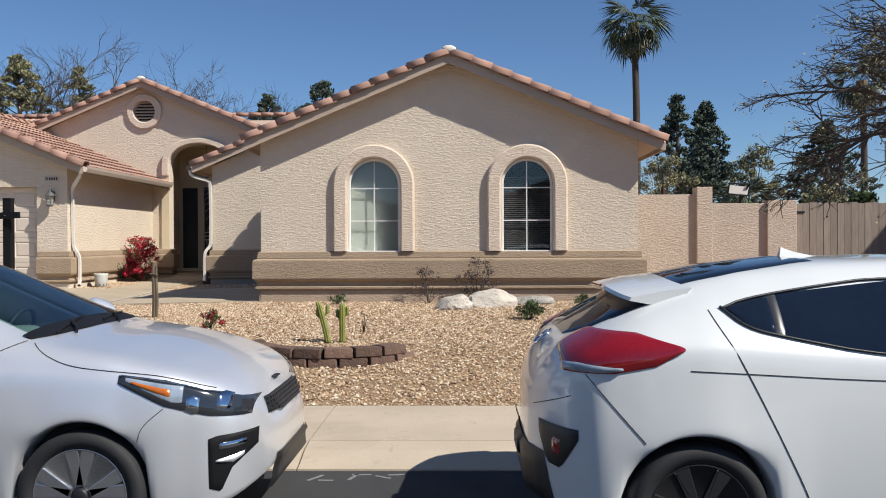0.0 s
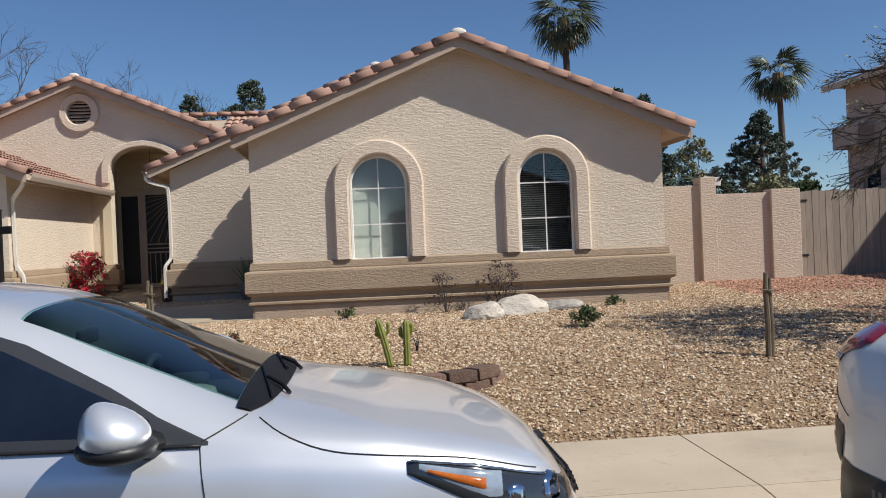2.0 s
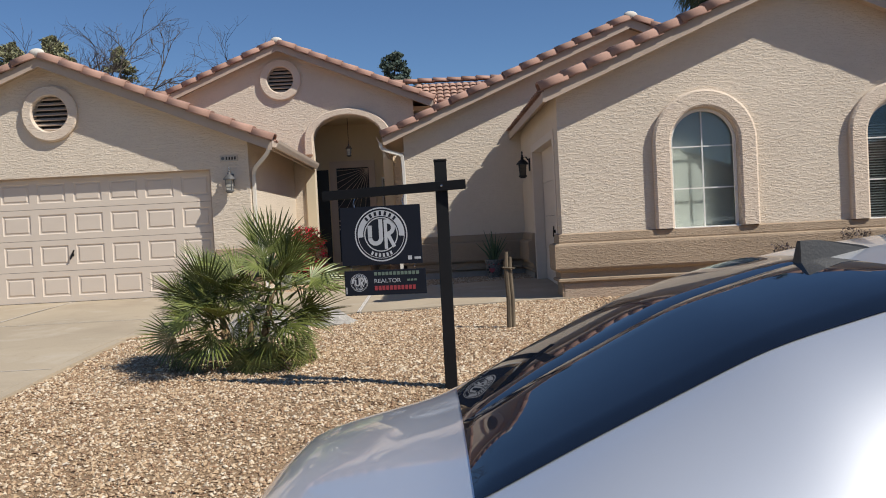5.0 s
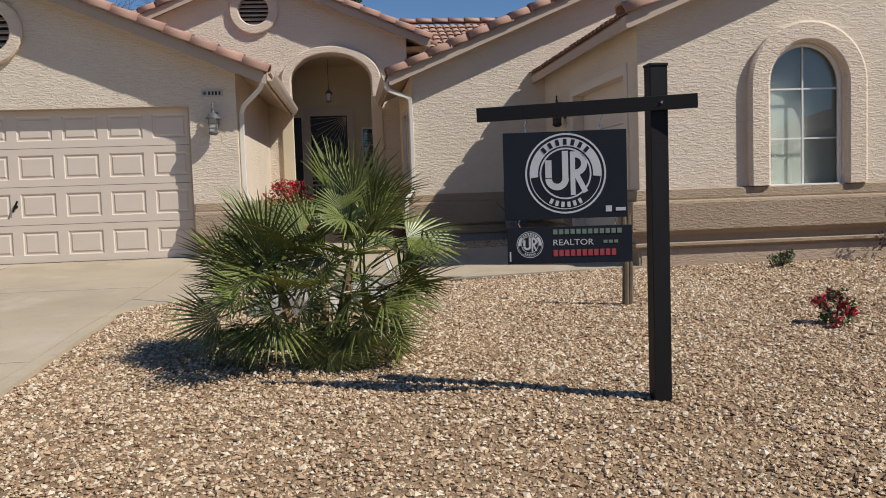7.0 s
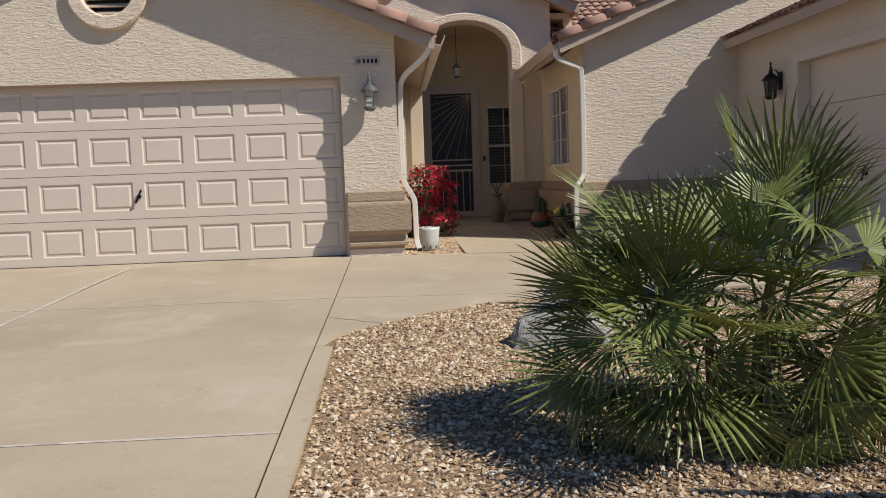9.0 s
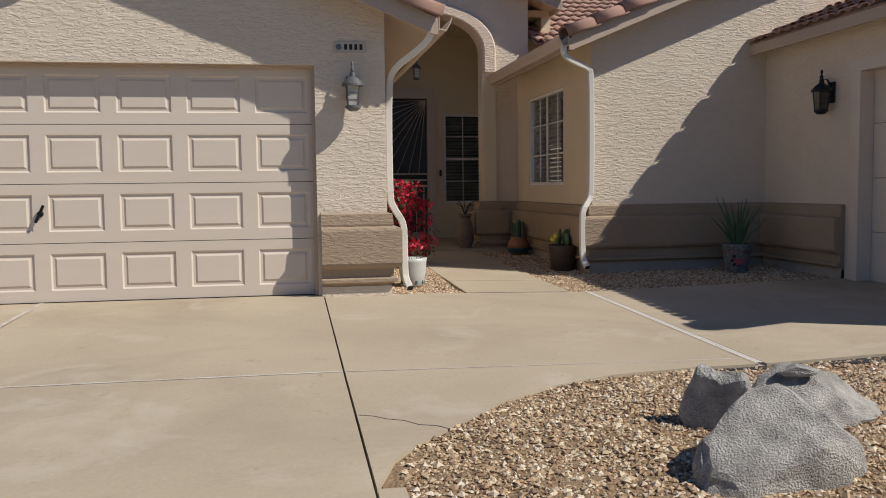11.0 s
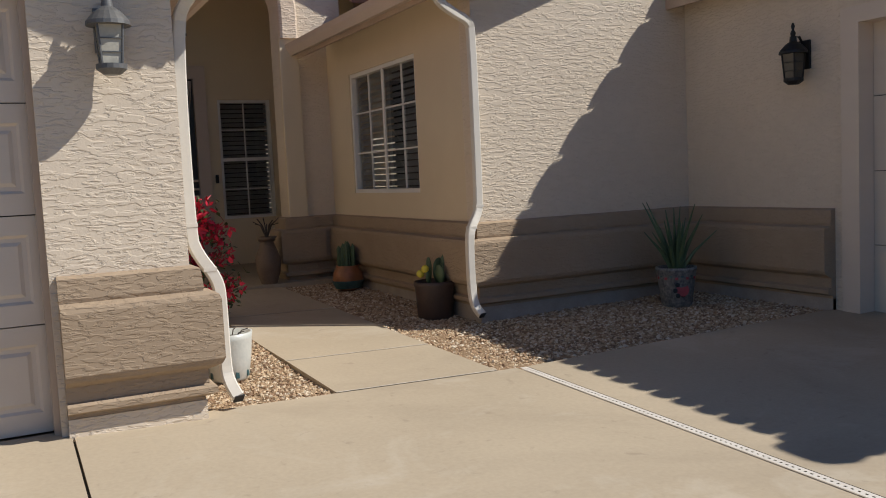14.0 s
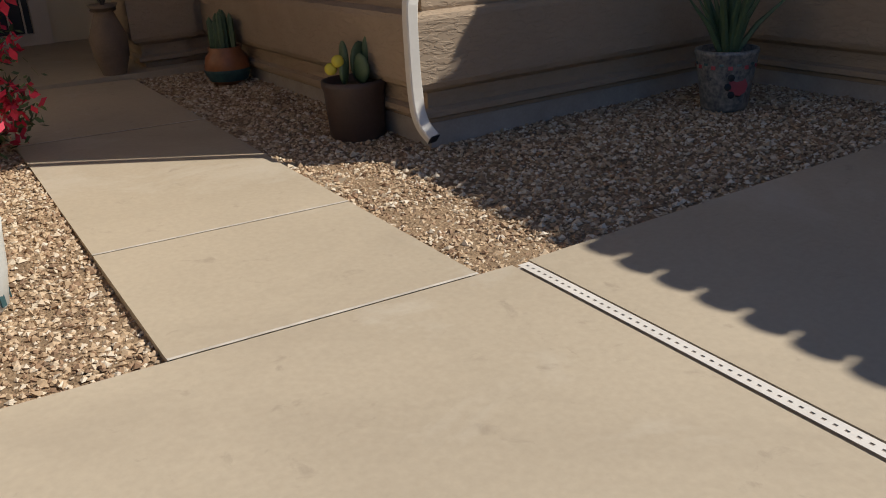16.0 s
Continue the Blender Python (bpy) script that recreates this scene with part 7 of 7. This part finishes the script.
def lantern(m, metal, pane, label, name="wall_lantern"):
    """Wall lantern: local x along the wall, y up, z out."""
    t = new(name)
    tagged(t, label, "lantern", "wall lanterns" if name == "wall_lantern" else "")
    t.matrix_world = m
    r = Matrix.Rotation(radians(-90), 4, "X")
    part("backplate", boxes(((-0.045, -0.06, 0), (0.045, 0.11, 0.015)), bevel=0.006), metal, t)
    part("bracket", tube([(0, 0.08, 0.015), (0, 0.13, 0.05), (0, 0.13, 0.09), (0, 0.09, 0.1)], 0.008, 6), metal, t)
    up = lambda: Matrix.Translation((0, 0, 0.1)) @ r
    part("finial", lathe([(0.004, 0.21), (0.012, 0.19), (0.006, 0.17), (0.016, 0.15), (0.012, 0.125)][::-1], 12, up()), metal, t, smooth=True)
    part("roof", lathe([(0.082, 0.03), (0.08, 0.045), (0.05, 0.08), (0.022, 0.1), (0.018, 0.13)], 20, up()), metal, t)
    part("glass", lathe([(0.048, -0.115), (0.062, 0.03)], 4, up() @ Matrix.Rotation(radians(45), 4, "Z")), pane, t)
    part("base", lathe([(0.03, -0.15), (0.056, -0.13), (0.056, -0.112)], 16, up()), metal, t)
    for a in (45, 135, 225, 315):
        c, s = math.cos(radians(a)), math.sin(radians(a))
        part("corner_bar", tube([(c * 0.05, -0.115, 0.1 + s * 0.05), (c * 0.064, 0.03, 0.1 + s * 0.064)], 0.005, 5), metal, t)
    for z in (-0.07, -0.02):
        k = 0.052 + (z + 0.115) * 0.1
        part("cage_ring", tube([(c * k, z, 0.1 + s * k) for c, s in ((0.7, 0.7), (-0.7, 0.7), (-0.7, -0.7), (0.7, -0.7), (0.7, 0.7))], 0.0035, 4), metal, t)
    return t


lantern(FACE(YB) @ Matrix.Translation((-8.69, 2.25, 0)) @ Matrix.Scale(1.25, 4), M_PEWTER, M_LAMPGLASS, "pewter wall lantern on the garage pillar")
lantern(WEST(XA0) @ Matrix.Translation((-18.58, 2.28, 0)) @ Matrix.Scale(1.3, 4), M_IRON, M_DARKGLASS, "black iron wall lantern beside the single garage door")
hang = lantern(FACE(24.4) @ Matrix.Translation((-7.2, 3.25, 0)), M_PEWTER, M_LAMPGLASS, "hanging lantern under the porch ceiling", "hanging_lantern")
part("chain", tube([(0, 0.2, 0.1), (0, 0.78, 0.1)], 0.006, 5), M_IRON, hang)
M_CREAM = mat("glazed_plaque", (0.52, 0.46, 0.38, 1), (0.45, 0.40, 0.33, 1), 0.3, 9, 60, 0.05)
plaque = thing("house_plaque", "small cream tile plaque with unreadable characters on the pillar", "plaque")
part("plate", boxes(((-8.855, YB - 0.014, 2.605), (-8.555, YB - 0.002, 2.705)), bevel=0.004), M_CREAM, plaque)
for i in range(4):
    part("bar", boxes(((-8.755 + i * 0.047, YB - 0.016, 2.63), (-8.727 + i * 0.047, YB - 0.0135, 2.682))), M_SEAM, plaque)
part("rosette", lathe([(0.028, 0), (0.026, 0.003), (0.012, 0.004)], 12, pose(-8.805, YB - 0.0135, 2.656, 90)), M_PEWTER, plaque)
# doorbell camera and door hardware
part("doorbell", boxes(((-6.62, 25.565, 1.55), (-6.58, 25.6, 1.66)), bevel=0.006), M_IRON, house)

M_WPOT = mat("white_glaze", (0.66, 0.65, 0.60, 1), (0.48, 0.50, 0.47, 1), 0.35, 5, 60, 0.2)
M_BPOT = mat("dark_clay", (0.085, 0.055, 0.045, 1), (0.055, 0.037, 0.03, 1), 0.6, 6, 60, 0.2)
M_URN = mat("tan_clay", (0.22, 0.155, 0.11, 1), (0.14, 0.10, 0.07, 1), 0.7, 6, 60, 0.2)
M_TPOT = mat("painted_clay_orange", (0.36, 0.13, 0.05, 1), (0.22, 0.09, 0.04, 1), 0.4, 14, 30, 0.1)
M_TEAL = mat("painted_clay_teal", (0.05, 0.12, 0.12, 1), (0.03, 0.07, 0.08, 1), 0.4, 14, 30, 0.1)
M_TALA = mat("painted_white_clay", (0.30, 0.29, 0.26, 1), (0.05, 0.06, 0.075, 1), 0.35, 30, 60, 0.0)
M_SOIL = mat("potting_soil", (0.06, 0.045, 0.03, 1), None, 0.95, 20, 90, 0.5)
M_ALOE = mat("aloe_skin", (0.10, 0.15, 0.07, 1), (0.06, 0.10, 0.05, 1), 0.5, 9, 40, 0.1)
M_YELLOW = mat("yellow_bloom", (0.65, 0.55, 0.06, 1), None, 0.6, 9, 40, 0.0)


def pot(at, profile, material, label, name="flower_pot"):
    t = thing(name, label, "plant pot", at, 0, "plant pots along the walk")
    top = profile[-1]
    shell = profile + [(top[0] - 0.015, top[1]), (top[0] - 0.02, top[1] - 0.05)]
    part("vessel", lathe(shell, 28), material, t, smooth=True)
    part("soil", lathe([(0.001, top[1] - 0.045), (top[0] - 0.012, top[1] - 0.04)], 20), M_SOIL, t)
    return t


p = pot((-8.03, 19.1, gz(19.1, -8)), [(0.10, 0), (0.118, 0.02), (0.138, 0.14), (0.148, 0.26), (0.154, 0.30)], M_WPOT, "white glazed pot with dry stems on gravel")
for i in range(7):
    a = i * 0.9
    part("stem", tube([(0.05 * math.cos(a), 0.05 * math.sin(a), 0.22), (0.09 * math.cos(a), 0.09 * math.sin(a), 0.3), (0.13 * math.cos(a), 0.13 * math.sin(a), 0.31)], 0.004, 4), M_TWIG, p)
for i in range(9):
    a = 2 * math.pi * i / 9
    part("painted_leaf", boxes(((-0.012, -0.003, 0.03), (0.012, 0.003, 0.09)), bevel=0.002), M_TEAL, p).matrix_local = pose(0.127 * math.cos(a), 0.127 * math.sin(a), 0, -4, 0, math.degrees(a) + 90)
p = pot((-5.99, 20.35, gz(20.35, -6)), [(0.13, 0), (0.15, 0.02), (0.165, 0.26), (0.175, 0.29), (0.175, 0.32)], M_BPOT, "dark clay pot with prickly pear and yellow fruit")
for i, (x, y, z, sx, sz, rz) in enumerate(((0.06, 0.02, 0.40, 0.075, 0.11, 20), (-0.02, 0.05, 0.42, 0.06, 0.1, 80), (0.11, -0.02, 0.46, 0.05, 0.09, -20), (-0.06, -0.02, 0.37, 0.06, 0.07, 50), (0.02, -0.07, 0.38, 0.055, 0.08, 110), (0.1, 0.06, 0.37, 0.06, 0.08, 0))):
    bm = bmesh.new()
    bmesh.ops.create_uvsphere(bm, u_segments=14, v_segments=10, radius=1, matrix=pose(x, y, z, 0, 0, rz) @ Matrix.Diagonal((sx, 0.022, sz, 1)))
    part("pad", bm, M_ALOE, p, smooth=True)
for x, y, z in ((-0.10, -0.04, 0.43), (-0.13, -0.01, 0.39)):
    bm = bmesh.new()
    bmesh.ops.create_icosphere(bm, subdivisions=2, radius=0.034, matrix=Matrix.Translation((x, y, z)))
    part("bloom", bm, M_YELLOW, p, "yellow bloom", True)
p = pot((-6.02, 22.35, gz(22.35, -6)), [(0.09, 0), (0.13, 0.04), (0.165, 0.12), (0.15, 0.2), (0.115, 0.24), (0.125, 0.27)], M_TPOT, "painted clay pot with finger cactus against the band")
part("painted_band", lathe([(0.135, 0.035), (0.167, 0.10), (0.168, 0.118), (0.136, 0.036)], 28), M_TEAL, p, "teal glaze")
for i in range(12):
    a, rr = i * 2.4, 0.025 + 0.075 * (i / 12)
    part("finger", column([(rr * math.cos(a), rr * math.sin(a), 0.22 + k * (0.24 + 0.02 * (i % 4)) / 8) for k in range(9)], 0.026, 5), M_ALOE, p, smooth=True)
p = pot((-4.22, 19.36, gz(19.36, -4.22)), [(0.115, 0), (0.125, 0.02), (0.15, 0.2), (0.165, 0.3), (0.17, 0.31), (0.168, 0.33)], M_TALA, "painted white and blue clay pot with tall aloe in shade")
part("painted_flower", lathe([(0.001, 0.004), (0.055, 0.0)], 9, pose(-0.055, -0.135, 0.15, 82, 0, -22)), M_REDINK, p, "painted red flower")
for i in range(22):
    a = 2 * math.pi * i / 22
    part("painted_dot", boxes(((-0.012, -0.002, -0.01), (0.012, 0.002, 0.01)), bevel=0.001), M_TEAL if i % 2 else M_REDINK, p).matrix_local = pose(0.158 * math.cos(a), 0.158 * math.sin(a), 0.245 + 0.018 * (i % 2), -9, 0, math.degrees(a) + 90)
for k in range(6):
    a = radians(-130 + 8) + k * 0
    part("painted_petal", lathe([(0.001, 0.003), (0.02, 0.0)], 8, pose(-0.075 + 0.052 * math.cos(k * math.pi / 3), -0.1225 - 0.002 * k, 0.15 + 0.052 * math.sin(k * math.pi / 3), 82, 0, -30)), M_IRON, p)
for i in range(20):
    a, lean = i * 2.399, 0.06 + 0.30 * (i / 20)
    hgt = rng.uniform(0.32, 0.62)
    part("leaf", tube([(0.03 * math.cos(a), 0.03 * math.sin(a), 0.28), (lean * 0.45 * math.cos(a), lean * 0.45 * math.sin(a), 0.28 + hgt * 0.5), (lean * math.cos(a), lean * math.sin(a), 0.28 + hgt)], [0.02, 0.015, 0.003], 5), M_ALOE, p)
p = pot((-6.65, 23.12, gz(23.12)), [(0.08, 0), (0.075, 0.03), (0.13, 0.2), (0.14, 0.34), (0.09, 0.47), (0.07, 0.52), (0.11, 0.58)], M_URN, "tall tan clay urn with dry plant by the porch column", "urn")
for i in range(9):
    a = i * 0.75
    part("stem", tube([(0, 0, 0.55), (0.06 * math.cos(a), 0.06 * math.sin(a), 0.7), (0.14 * math.cos(a), 0.14 * math.sin(a), 0.72 + 0.03 * (i % 3))], 0.007, 4), M_TWIG, p)

# ---- side wall, gate, neighbours ----
M_BLOCKWALL = stucco("block_wall_stucco", (0.62, 0.51, 0.41, 1), (0.55, 0.45, 0.36, 1), 0.016)
block_wall = thing("garden_wall", "beige stucco block wall with square pilasters", "wall", kind="structure")
for x0, x1, z1, dy, nm in ((3.02, 4.84, 2.25, 0.0, "wall"), (5.12, 6.28, 2.06, 0.0, "wall"), (4.82, 5.14, 2.40, -0.09, "pilaster"), (6.27, 6.87, 2.12, -0.09, "pilaster")):
    part(nm, boxes(((x0, 18.3 + dy, -0.1), (x1, 18.5 - dy, z1)), bevel=0.012), M_BLOCKWALL, block_wall)
gate = thing("side_gate", "weathered vertical board gate in the side wall", "gate", kind="structure")
x = 6.9
i = 0
while x < 13.0:
    w = 0.138 + 0.004 * (i % 3)
    part("board", boxes(((x, 18.33 + 0.006 * (i % 2), 0.30 + 0.01 * (i % 2)), (x + w - 0.006, 18.352 + 0.006 * (i % 2), 2.05 + 0.012 * ((i * 7) % 3))), bevel=0.002), M_BOARD, gate)
    x += w
    i += 1
for z in (0.45, 1.2, 1.9):
    part("rail", boxes(((6.9, 18.36, z), (13.0, 18.4, z + 0.09))), M_BOARD, gate)
for x, z in ((6.93, 0.75), (6.93, 1.85)):
    part("hinge", boxes(((x - 0.04, 18.315, z), (x + 0.14, 18.33, z + 0.04)), bevel=0.003), M_IRON, gate)
far_wall = part("garden_wall", boxes(((13.0, 18.3, -0.1), (40, 18.5, 2.0))), M_WALL)
tagged(far_wall, "beige stucco block wall running on", "wall", kind="structure")
# basketball backboard seen over the wall
hoop = thing("basketball_backboard", "white backboard in a black frame seen over the wall", "backboard", (7.55, 24.3, 0.35))
tilt = pose(0, 0, 2.2, 10, 4, 18)
part("board", boxes(((-0.30, -0.008, 0.02), (0.30, 0.008, 0.24)), bevel=0.004), M_WHITE, hoop).matrix_local = tilt
part("frame", tube([(-0.32, 0, 0.0), (-0.32, 0, 0.30), (0.32, 0, 0.30), (0.32, 0, 0.0), (-0.32, 0, 0.0)], 0.024, 6), M_IRON, hoop).matrix_local = tilt
for x in (-0.1, 0.12):
    part("brace", tube([(x, 0.01, 0.0), (x + 0.02, 0.01, 0.3)], 0.014, 6), M_IRON, hoop).matrix_local = tilt
part("pole", tube([(0.15, 0.3, 0), (0.15, 0.3, 2.1), (0.1, 0.05, 2.4)], 0.04, 8), M_IRON, hoop)
part("brace", tube([(0.15, 0.3, 2.0), (0.3, -0.05, 2.5)], 0.025, 6), M_IRON, hoop)

M_STUCCO2 = stucco("neighbour_stucco", (0.50, 0.40, 0.345, 1), (0.44, 0.35, 0.30, 1))
nb = thing("neighbour_house", "two-storey brown stucco house with tile roof beyond the gate", "house", (0.8, 0, 0), kind="structure")
NBW = [(-27.7, -26.1, 5.1, 5.95), (-29.7, -28.7, 1.2, 3.3), (-25.6, -25.15, 2.2, 2.9), (-23.5, -22.2, 4.6, 5.8)]
part("wall", slab([(-30.6, -0.2), (-19.6, -0.2), (-19.6, 6.2), (-30.6, 6.2)], [rect(*w) for w in NBW], 0.25, WEST(14.3)), M_STUCCO2, nb)
part("wall", slab([(14.55, -0.2), (27, -0.2), (27, 6.2), (14.55, 6.2)], [], 0.25, FACE(19.6)), M_STUCCO2, nb)
part("wall", boxes(((14.55, 30.35, -0.2), (27, 30.6, 6.2)), ((26.75, 19.85, -0.2), (27, 30.35, 6.2))), M_STUCCO2, nb)
for y0, y1, z0, z1 in NBW:
    w = part("window", slab(rect(y0, y1, z0, z1), [], 0.02, WEST(14.42)), M_TINT, nb)
    part("frame", slab(rect(y0 - 0.03, y1 + 0.03, z0 - 0.03, z1 + 0.03), [rect(y0 + 0.05, y1 - 0.05, z0 + 0.05, z1 - 0.05)], 0.05, WEST(14.38)), M_FASCIA, w)
part("balcony", boxes(((13.75, 29.0, 3.95), (14.3, 30.6, 4.08)), ((13.75, 29.0, 4.08), (13.85, 30.6, 4.7)), ((13.85, 29.0, 4.08), (14.3, 29.1, 4.7)), ((13.85, 30.5, 4.08), (14.3, 30.6, 4.7))), M_STUCCO2, nb)
part("downpipe", tube([(14.24, 28.2, 0), (14.24, 28.2, 6.0)], 0.04, 6), M_FASCIA, nb)
bm = bmesh.new()
q = [bm.verts.new(p) for p in ((13.75, 19.0, 6.18), (27.5, 19.0, 6.18), (27.5, 31.1, 6.18), (13.75, 31.1, 6.18), (19.5, 24.0, 8.5), (21.5, 26.0, 8.5))]
for f in ((0, 1, 5, 4), (1, 2, 5), (2, 3, 4, 5), (3, 0, 4), (3, 2, 1, 0)):
    bm.faces.new([q[k] for k in f])
bmesh.ops.recalc_face_normals(bm, faces=bm.faces)
part("roof", bm, M_PAN, nb, "brown tile roof")
part("fascia", boxes(((13.7, 18.95, 6.04), (27.5, 19.0, 6.24)), ((13.68, 19.0, 6.04), (13.75, 31.1, 6.24))), M_FASCIA, nb)

# its front wing, which throws the shade on the gate
part("wall", boxes(((12.15, 12.0, -0.2), (14.0, 19.55, 6.2)), ((14.0, 12.0, -0.2), (27, 19.55, 6.2))), M_STUCCO2, nb)
bm = bmesh.new()
q = [bm.verts.new(p) for p in ((11.7, 11.5, 6.12), (20, 11.5, 6.12), (20, 18.9, 6.12), (11.7, 18.9, 6.12), (15.8, 15.2, 7.7))]
for f in ((0, 1, 4), (1, 2, 4), (2, 3, 4), (3, 0, 4), (3, 2, 1, 0)):
    bm.faces.new([q[k] for k in f])
bmesh.ops.recalc_face_normals(bm, faces=bm.faces)
part("roof", bm, M_PAN, nb, "brown tile roof")

# plain houses added across the street, unseen, closing the place behind the start
M_ACROSS = stucco("far_stucco", (0.42, 0.34, 0.27, 1), (0.36, 0.29, 0.23, 1))
# Window glass reflects these in place of the bright low sky.
for x0, x1 in ((-34, -20), (-17, -3), (0, 13), (17, 31)):
    ac = thing("house_across", "plain beige house volume across the street, unseen, added for window reflections", "house", (0, 0, 0), 0, "houses across the street", "structure")
    xm = (x0 + x1) / 2
    part("wall", slab([(-x1, -0.4), (-x0, -0.4), (-x0, 3.0), (-xm, 5.2), (-x1, 3.0)], [], 9, basis((0, -20, 0), (-1, 0, 0), (0, 1, 0))), M_ACROSS, ac)
    for e, q in ((x0 - 0.5, 1), (x1 + 0.5, -1)):
        part("roof", slab([(-e, 2.8), (-xm, 5.2 + 0.06), (-xm, 5.45), (-e, 3.0)], [], 9.8, basis((0, -19.6, 0), (-1, 0, 0), (0, 1, 0))), M_PAN, ac)

# ---- gravel ----


def stone_ramp():
    m = bpy.data.materials.new("crushed_stone")
    m.use_nodes = True
    n, l = m.node_tree.nodes, m.node_tree.links
    b = n["Principled BSDF"]
    b.inputs["Roughness"].default_value = 0.85
    g, r = n.new("ShaderNodeNewGeometry"), n.new("ShaderNodeValToRGB")
    cr = r.color_ramp
    cr.elements[0].position, cr.elements[0].color = 0.0, (0.20, 0.125, 0.075, 1)
    cr.elements[1].position, cr.elements[1].color = 1.0, (0.74, 0.64, 0.50, 1)
    for p, c in ((0.15, (0.33, 0.20, 0.115, 1)), (0.4, (0.48, 0.335, 0.20, 1)), (0.65, (0.56, 0.40, 0.25, 1)), (0.85, (0.68, 0.55, 0.39, 1))):
        e = cr.elements.new(p)
        e.color = c
    nz, mx = n.new("ShaderNodeTexNoise"), n.new("ShaderNodeMix")
    nz.inputs["Scale"].default_value = 60
    mx.data_type, mx.blend_type = "RGBA", "MULTIPLY"
    mr = n.new("ShaderNodeMapRange")
    mr.inputs["To Min"].default_value, mr.inputs["To Max"].default_value = 0.7, 1.15
    l.new(g.outputs["Random Per Island"], r.inputs[0]), l.new(nz.outputs["Fac"], mr.inputs["Value"])
    mx.inputs["Factor"].default_value = 1.0
    l.new(r.outputs[0], mx.inputs["A"]), l.new(mr.outputs[0], mx.inputs["B"]), l.new(mx.outputs["Result"], b.inputs["Base Color"])
    return m


M_CRUSHED = stone_ramp()


def stones(name, x0, x1, y0, y1, per_m2, r0, r1, keep, seed, label, material=None):
    """Loose crushed stone, half sunk in its bed, as one heap."""
    rs = np.random.RandomState(seed)
    n = int((x1 - x0) * (y1 - y0) * per_m2)
    x, y = rs.uniform(x0, x1, n), rs.uniform(y0, y1, n)
    ok = np.array([keep(a, b) for a, b in zip(x, y)])
    x, y = x[ok], y[ok]
    n = len(x)
    z = np.array([gz(b, a) + lumps(a, b) for a, b in zip(x, y)])
    shape = np.array([(1, 0, 0), (0, 1, 0), (-1, 0, 0), (0, -1, 0), (0, 0, 1), (0, 0, -1)], float)
    faces = np.array([(0, 1, 4), (1, 2, 4), (2, 3, 4), (3, 0, 4), (1, 0, 5), (2, 1, 5), (3, 2, 5), (0, 3, 5)])
    v = np.repeat(shape[None], n, 0) * rs.uniform(0.6, 1.3, (n, 6, 1))
    r = rs.uniform(r0, r1, n) * rs.choice([0.5, 0.8, 1.0, 1.0, 1.5], n)
    v *= (r[:, None] * np.stack([np.ones(n), rs.uniform(0.6, 1.0, n), rs.uniform(0.45, 0.75, n)], 1))[:, None, :]
    ax, az = rs.uniform(-0.6, 0.6, n), rs.uniform(0, 2 * np.pi, n)
    c, s = np.cos(ax), np.sin(ax)
    yy = v[:, :, 1] * c[:, None] - v[:, :, 2] * s[:, None]
    zz = v[:, :, 1] * s[:, None] + v[:, :, 2] * c[:, None]
    c, s = np.cos(az), np.sin(az)
    xx = v[:, :, 0] * c[:, None] - yy * s[:, None]
    yy = v[:, :, 0] * s[:, None] + yy * c[:, None]
    v = np.stack([xx + x[:, None], yy + y[:, None], zz + (z + r * 0.25)[:, None]], 2).reshape(-1, 3)
    f = (faces[None] + 6 * np.arange(n)[:, None, None]).reshape(-1, 3)
    me = bpy.data.meshes.new(name)
    me.vertices.add(len(v))
    me.vertices.foreach_set("co", v.ravel())
    me.loops.add(len(f) * 3)
    me.loops.foreach_set("vertex_index", f.ravel().astype(np.int32))
    me.polygons.add(len(f))
    me.polygons.foreach_set("loop_start", np.arange(0, len(f) * 3, 3, dtype=np.int32))
    me.update(calc_edges=True)
    me.shade_flat()
    me.materials.append(material or M_CRUSHED)
    return tagged(new(name, me), label, "gravel", kind="stuff")


CX, CY = [p[0] for p in CURVE], [p[1] for p in CURVE]


def in_yard(x, y):
    """True on the front bed, outside the driveway, the walk and the house."""
    if y < 7.8:
        return False
    if x < -6.41:
        return x > -8.86 and y < np.interp(x, CX, CY) - 0.01
    if x < -3.5:
        return y < 15.06 + (x + 6.41) * 0.045
    return y < 15.2 if x < 3.05 else True


stones("gravel", -8.87, -3.4, 7.8, 15.2, 3100, 0.008, 0.0165, in_yard, 3, "tan and cream crushed stone of the front bed")
stones("gravel", -3.4, 4.6, 7.8, 17.9, 1450, 0.010, 0.021, in_yard, 4, "tan crushed stone before the front wall")
stones("gravel", 4.6, 10.0, 7.8, 18.2, 520, 0.014, 0.025, lambda x, y: y > 15.2 + 0.25 * math.sin(x * 1.3), 5, "reddish crushed stone by the gate", mat("red_stone", (0.52, 0.31, 0.215, 1), (0.33, 0.18, 0.12, 1), 0.9, 8, 90, 0.1, island=0.5))
stones("gravel", 4.6, 9.0, 7.8, 15.6, 420, 0.014, 0.024, lambda x, y: y < 15.3 + 0.25 * math.sin(x * 1.3), 8, "tan crushed stone under the leafless tree")
stones("gravel", -8.34, -7.6, 18.37, 22.8, 4200, 0.0075, 0.015, lambda x, y: x > -8.36, 6, "tan crushed stone between pillar and walk")
stones("gravel", -6.55, -3.57, 18.37, 23.2, 3800, 0.0075, 0.015, lambda x, y: (x < -5.76) or (y < 19.88), 7, "tan crushed stone between walk and walls")
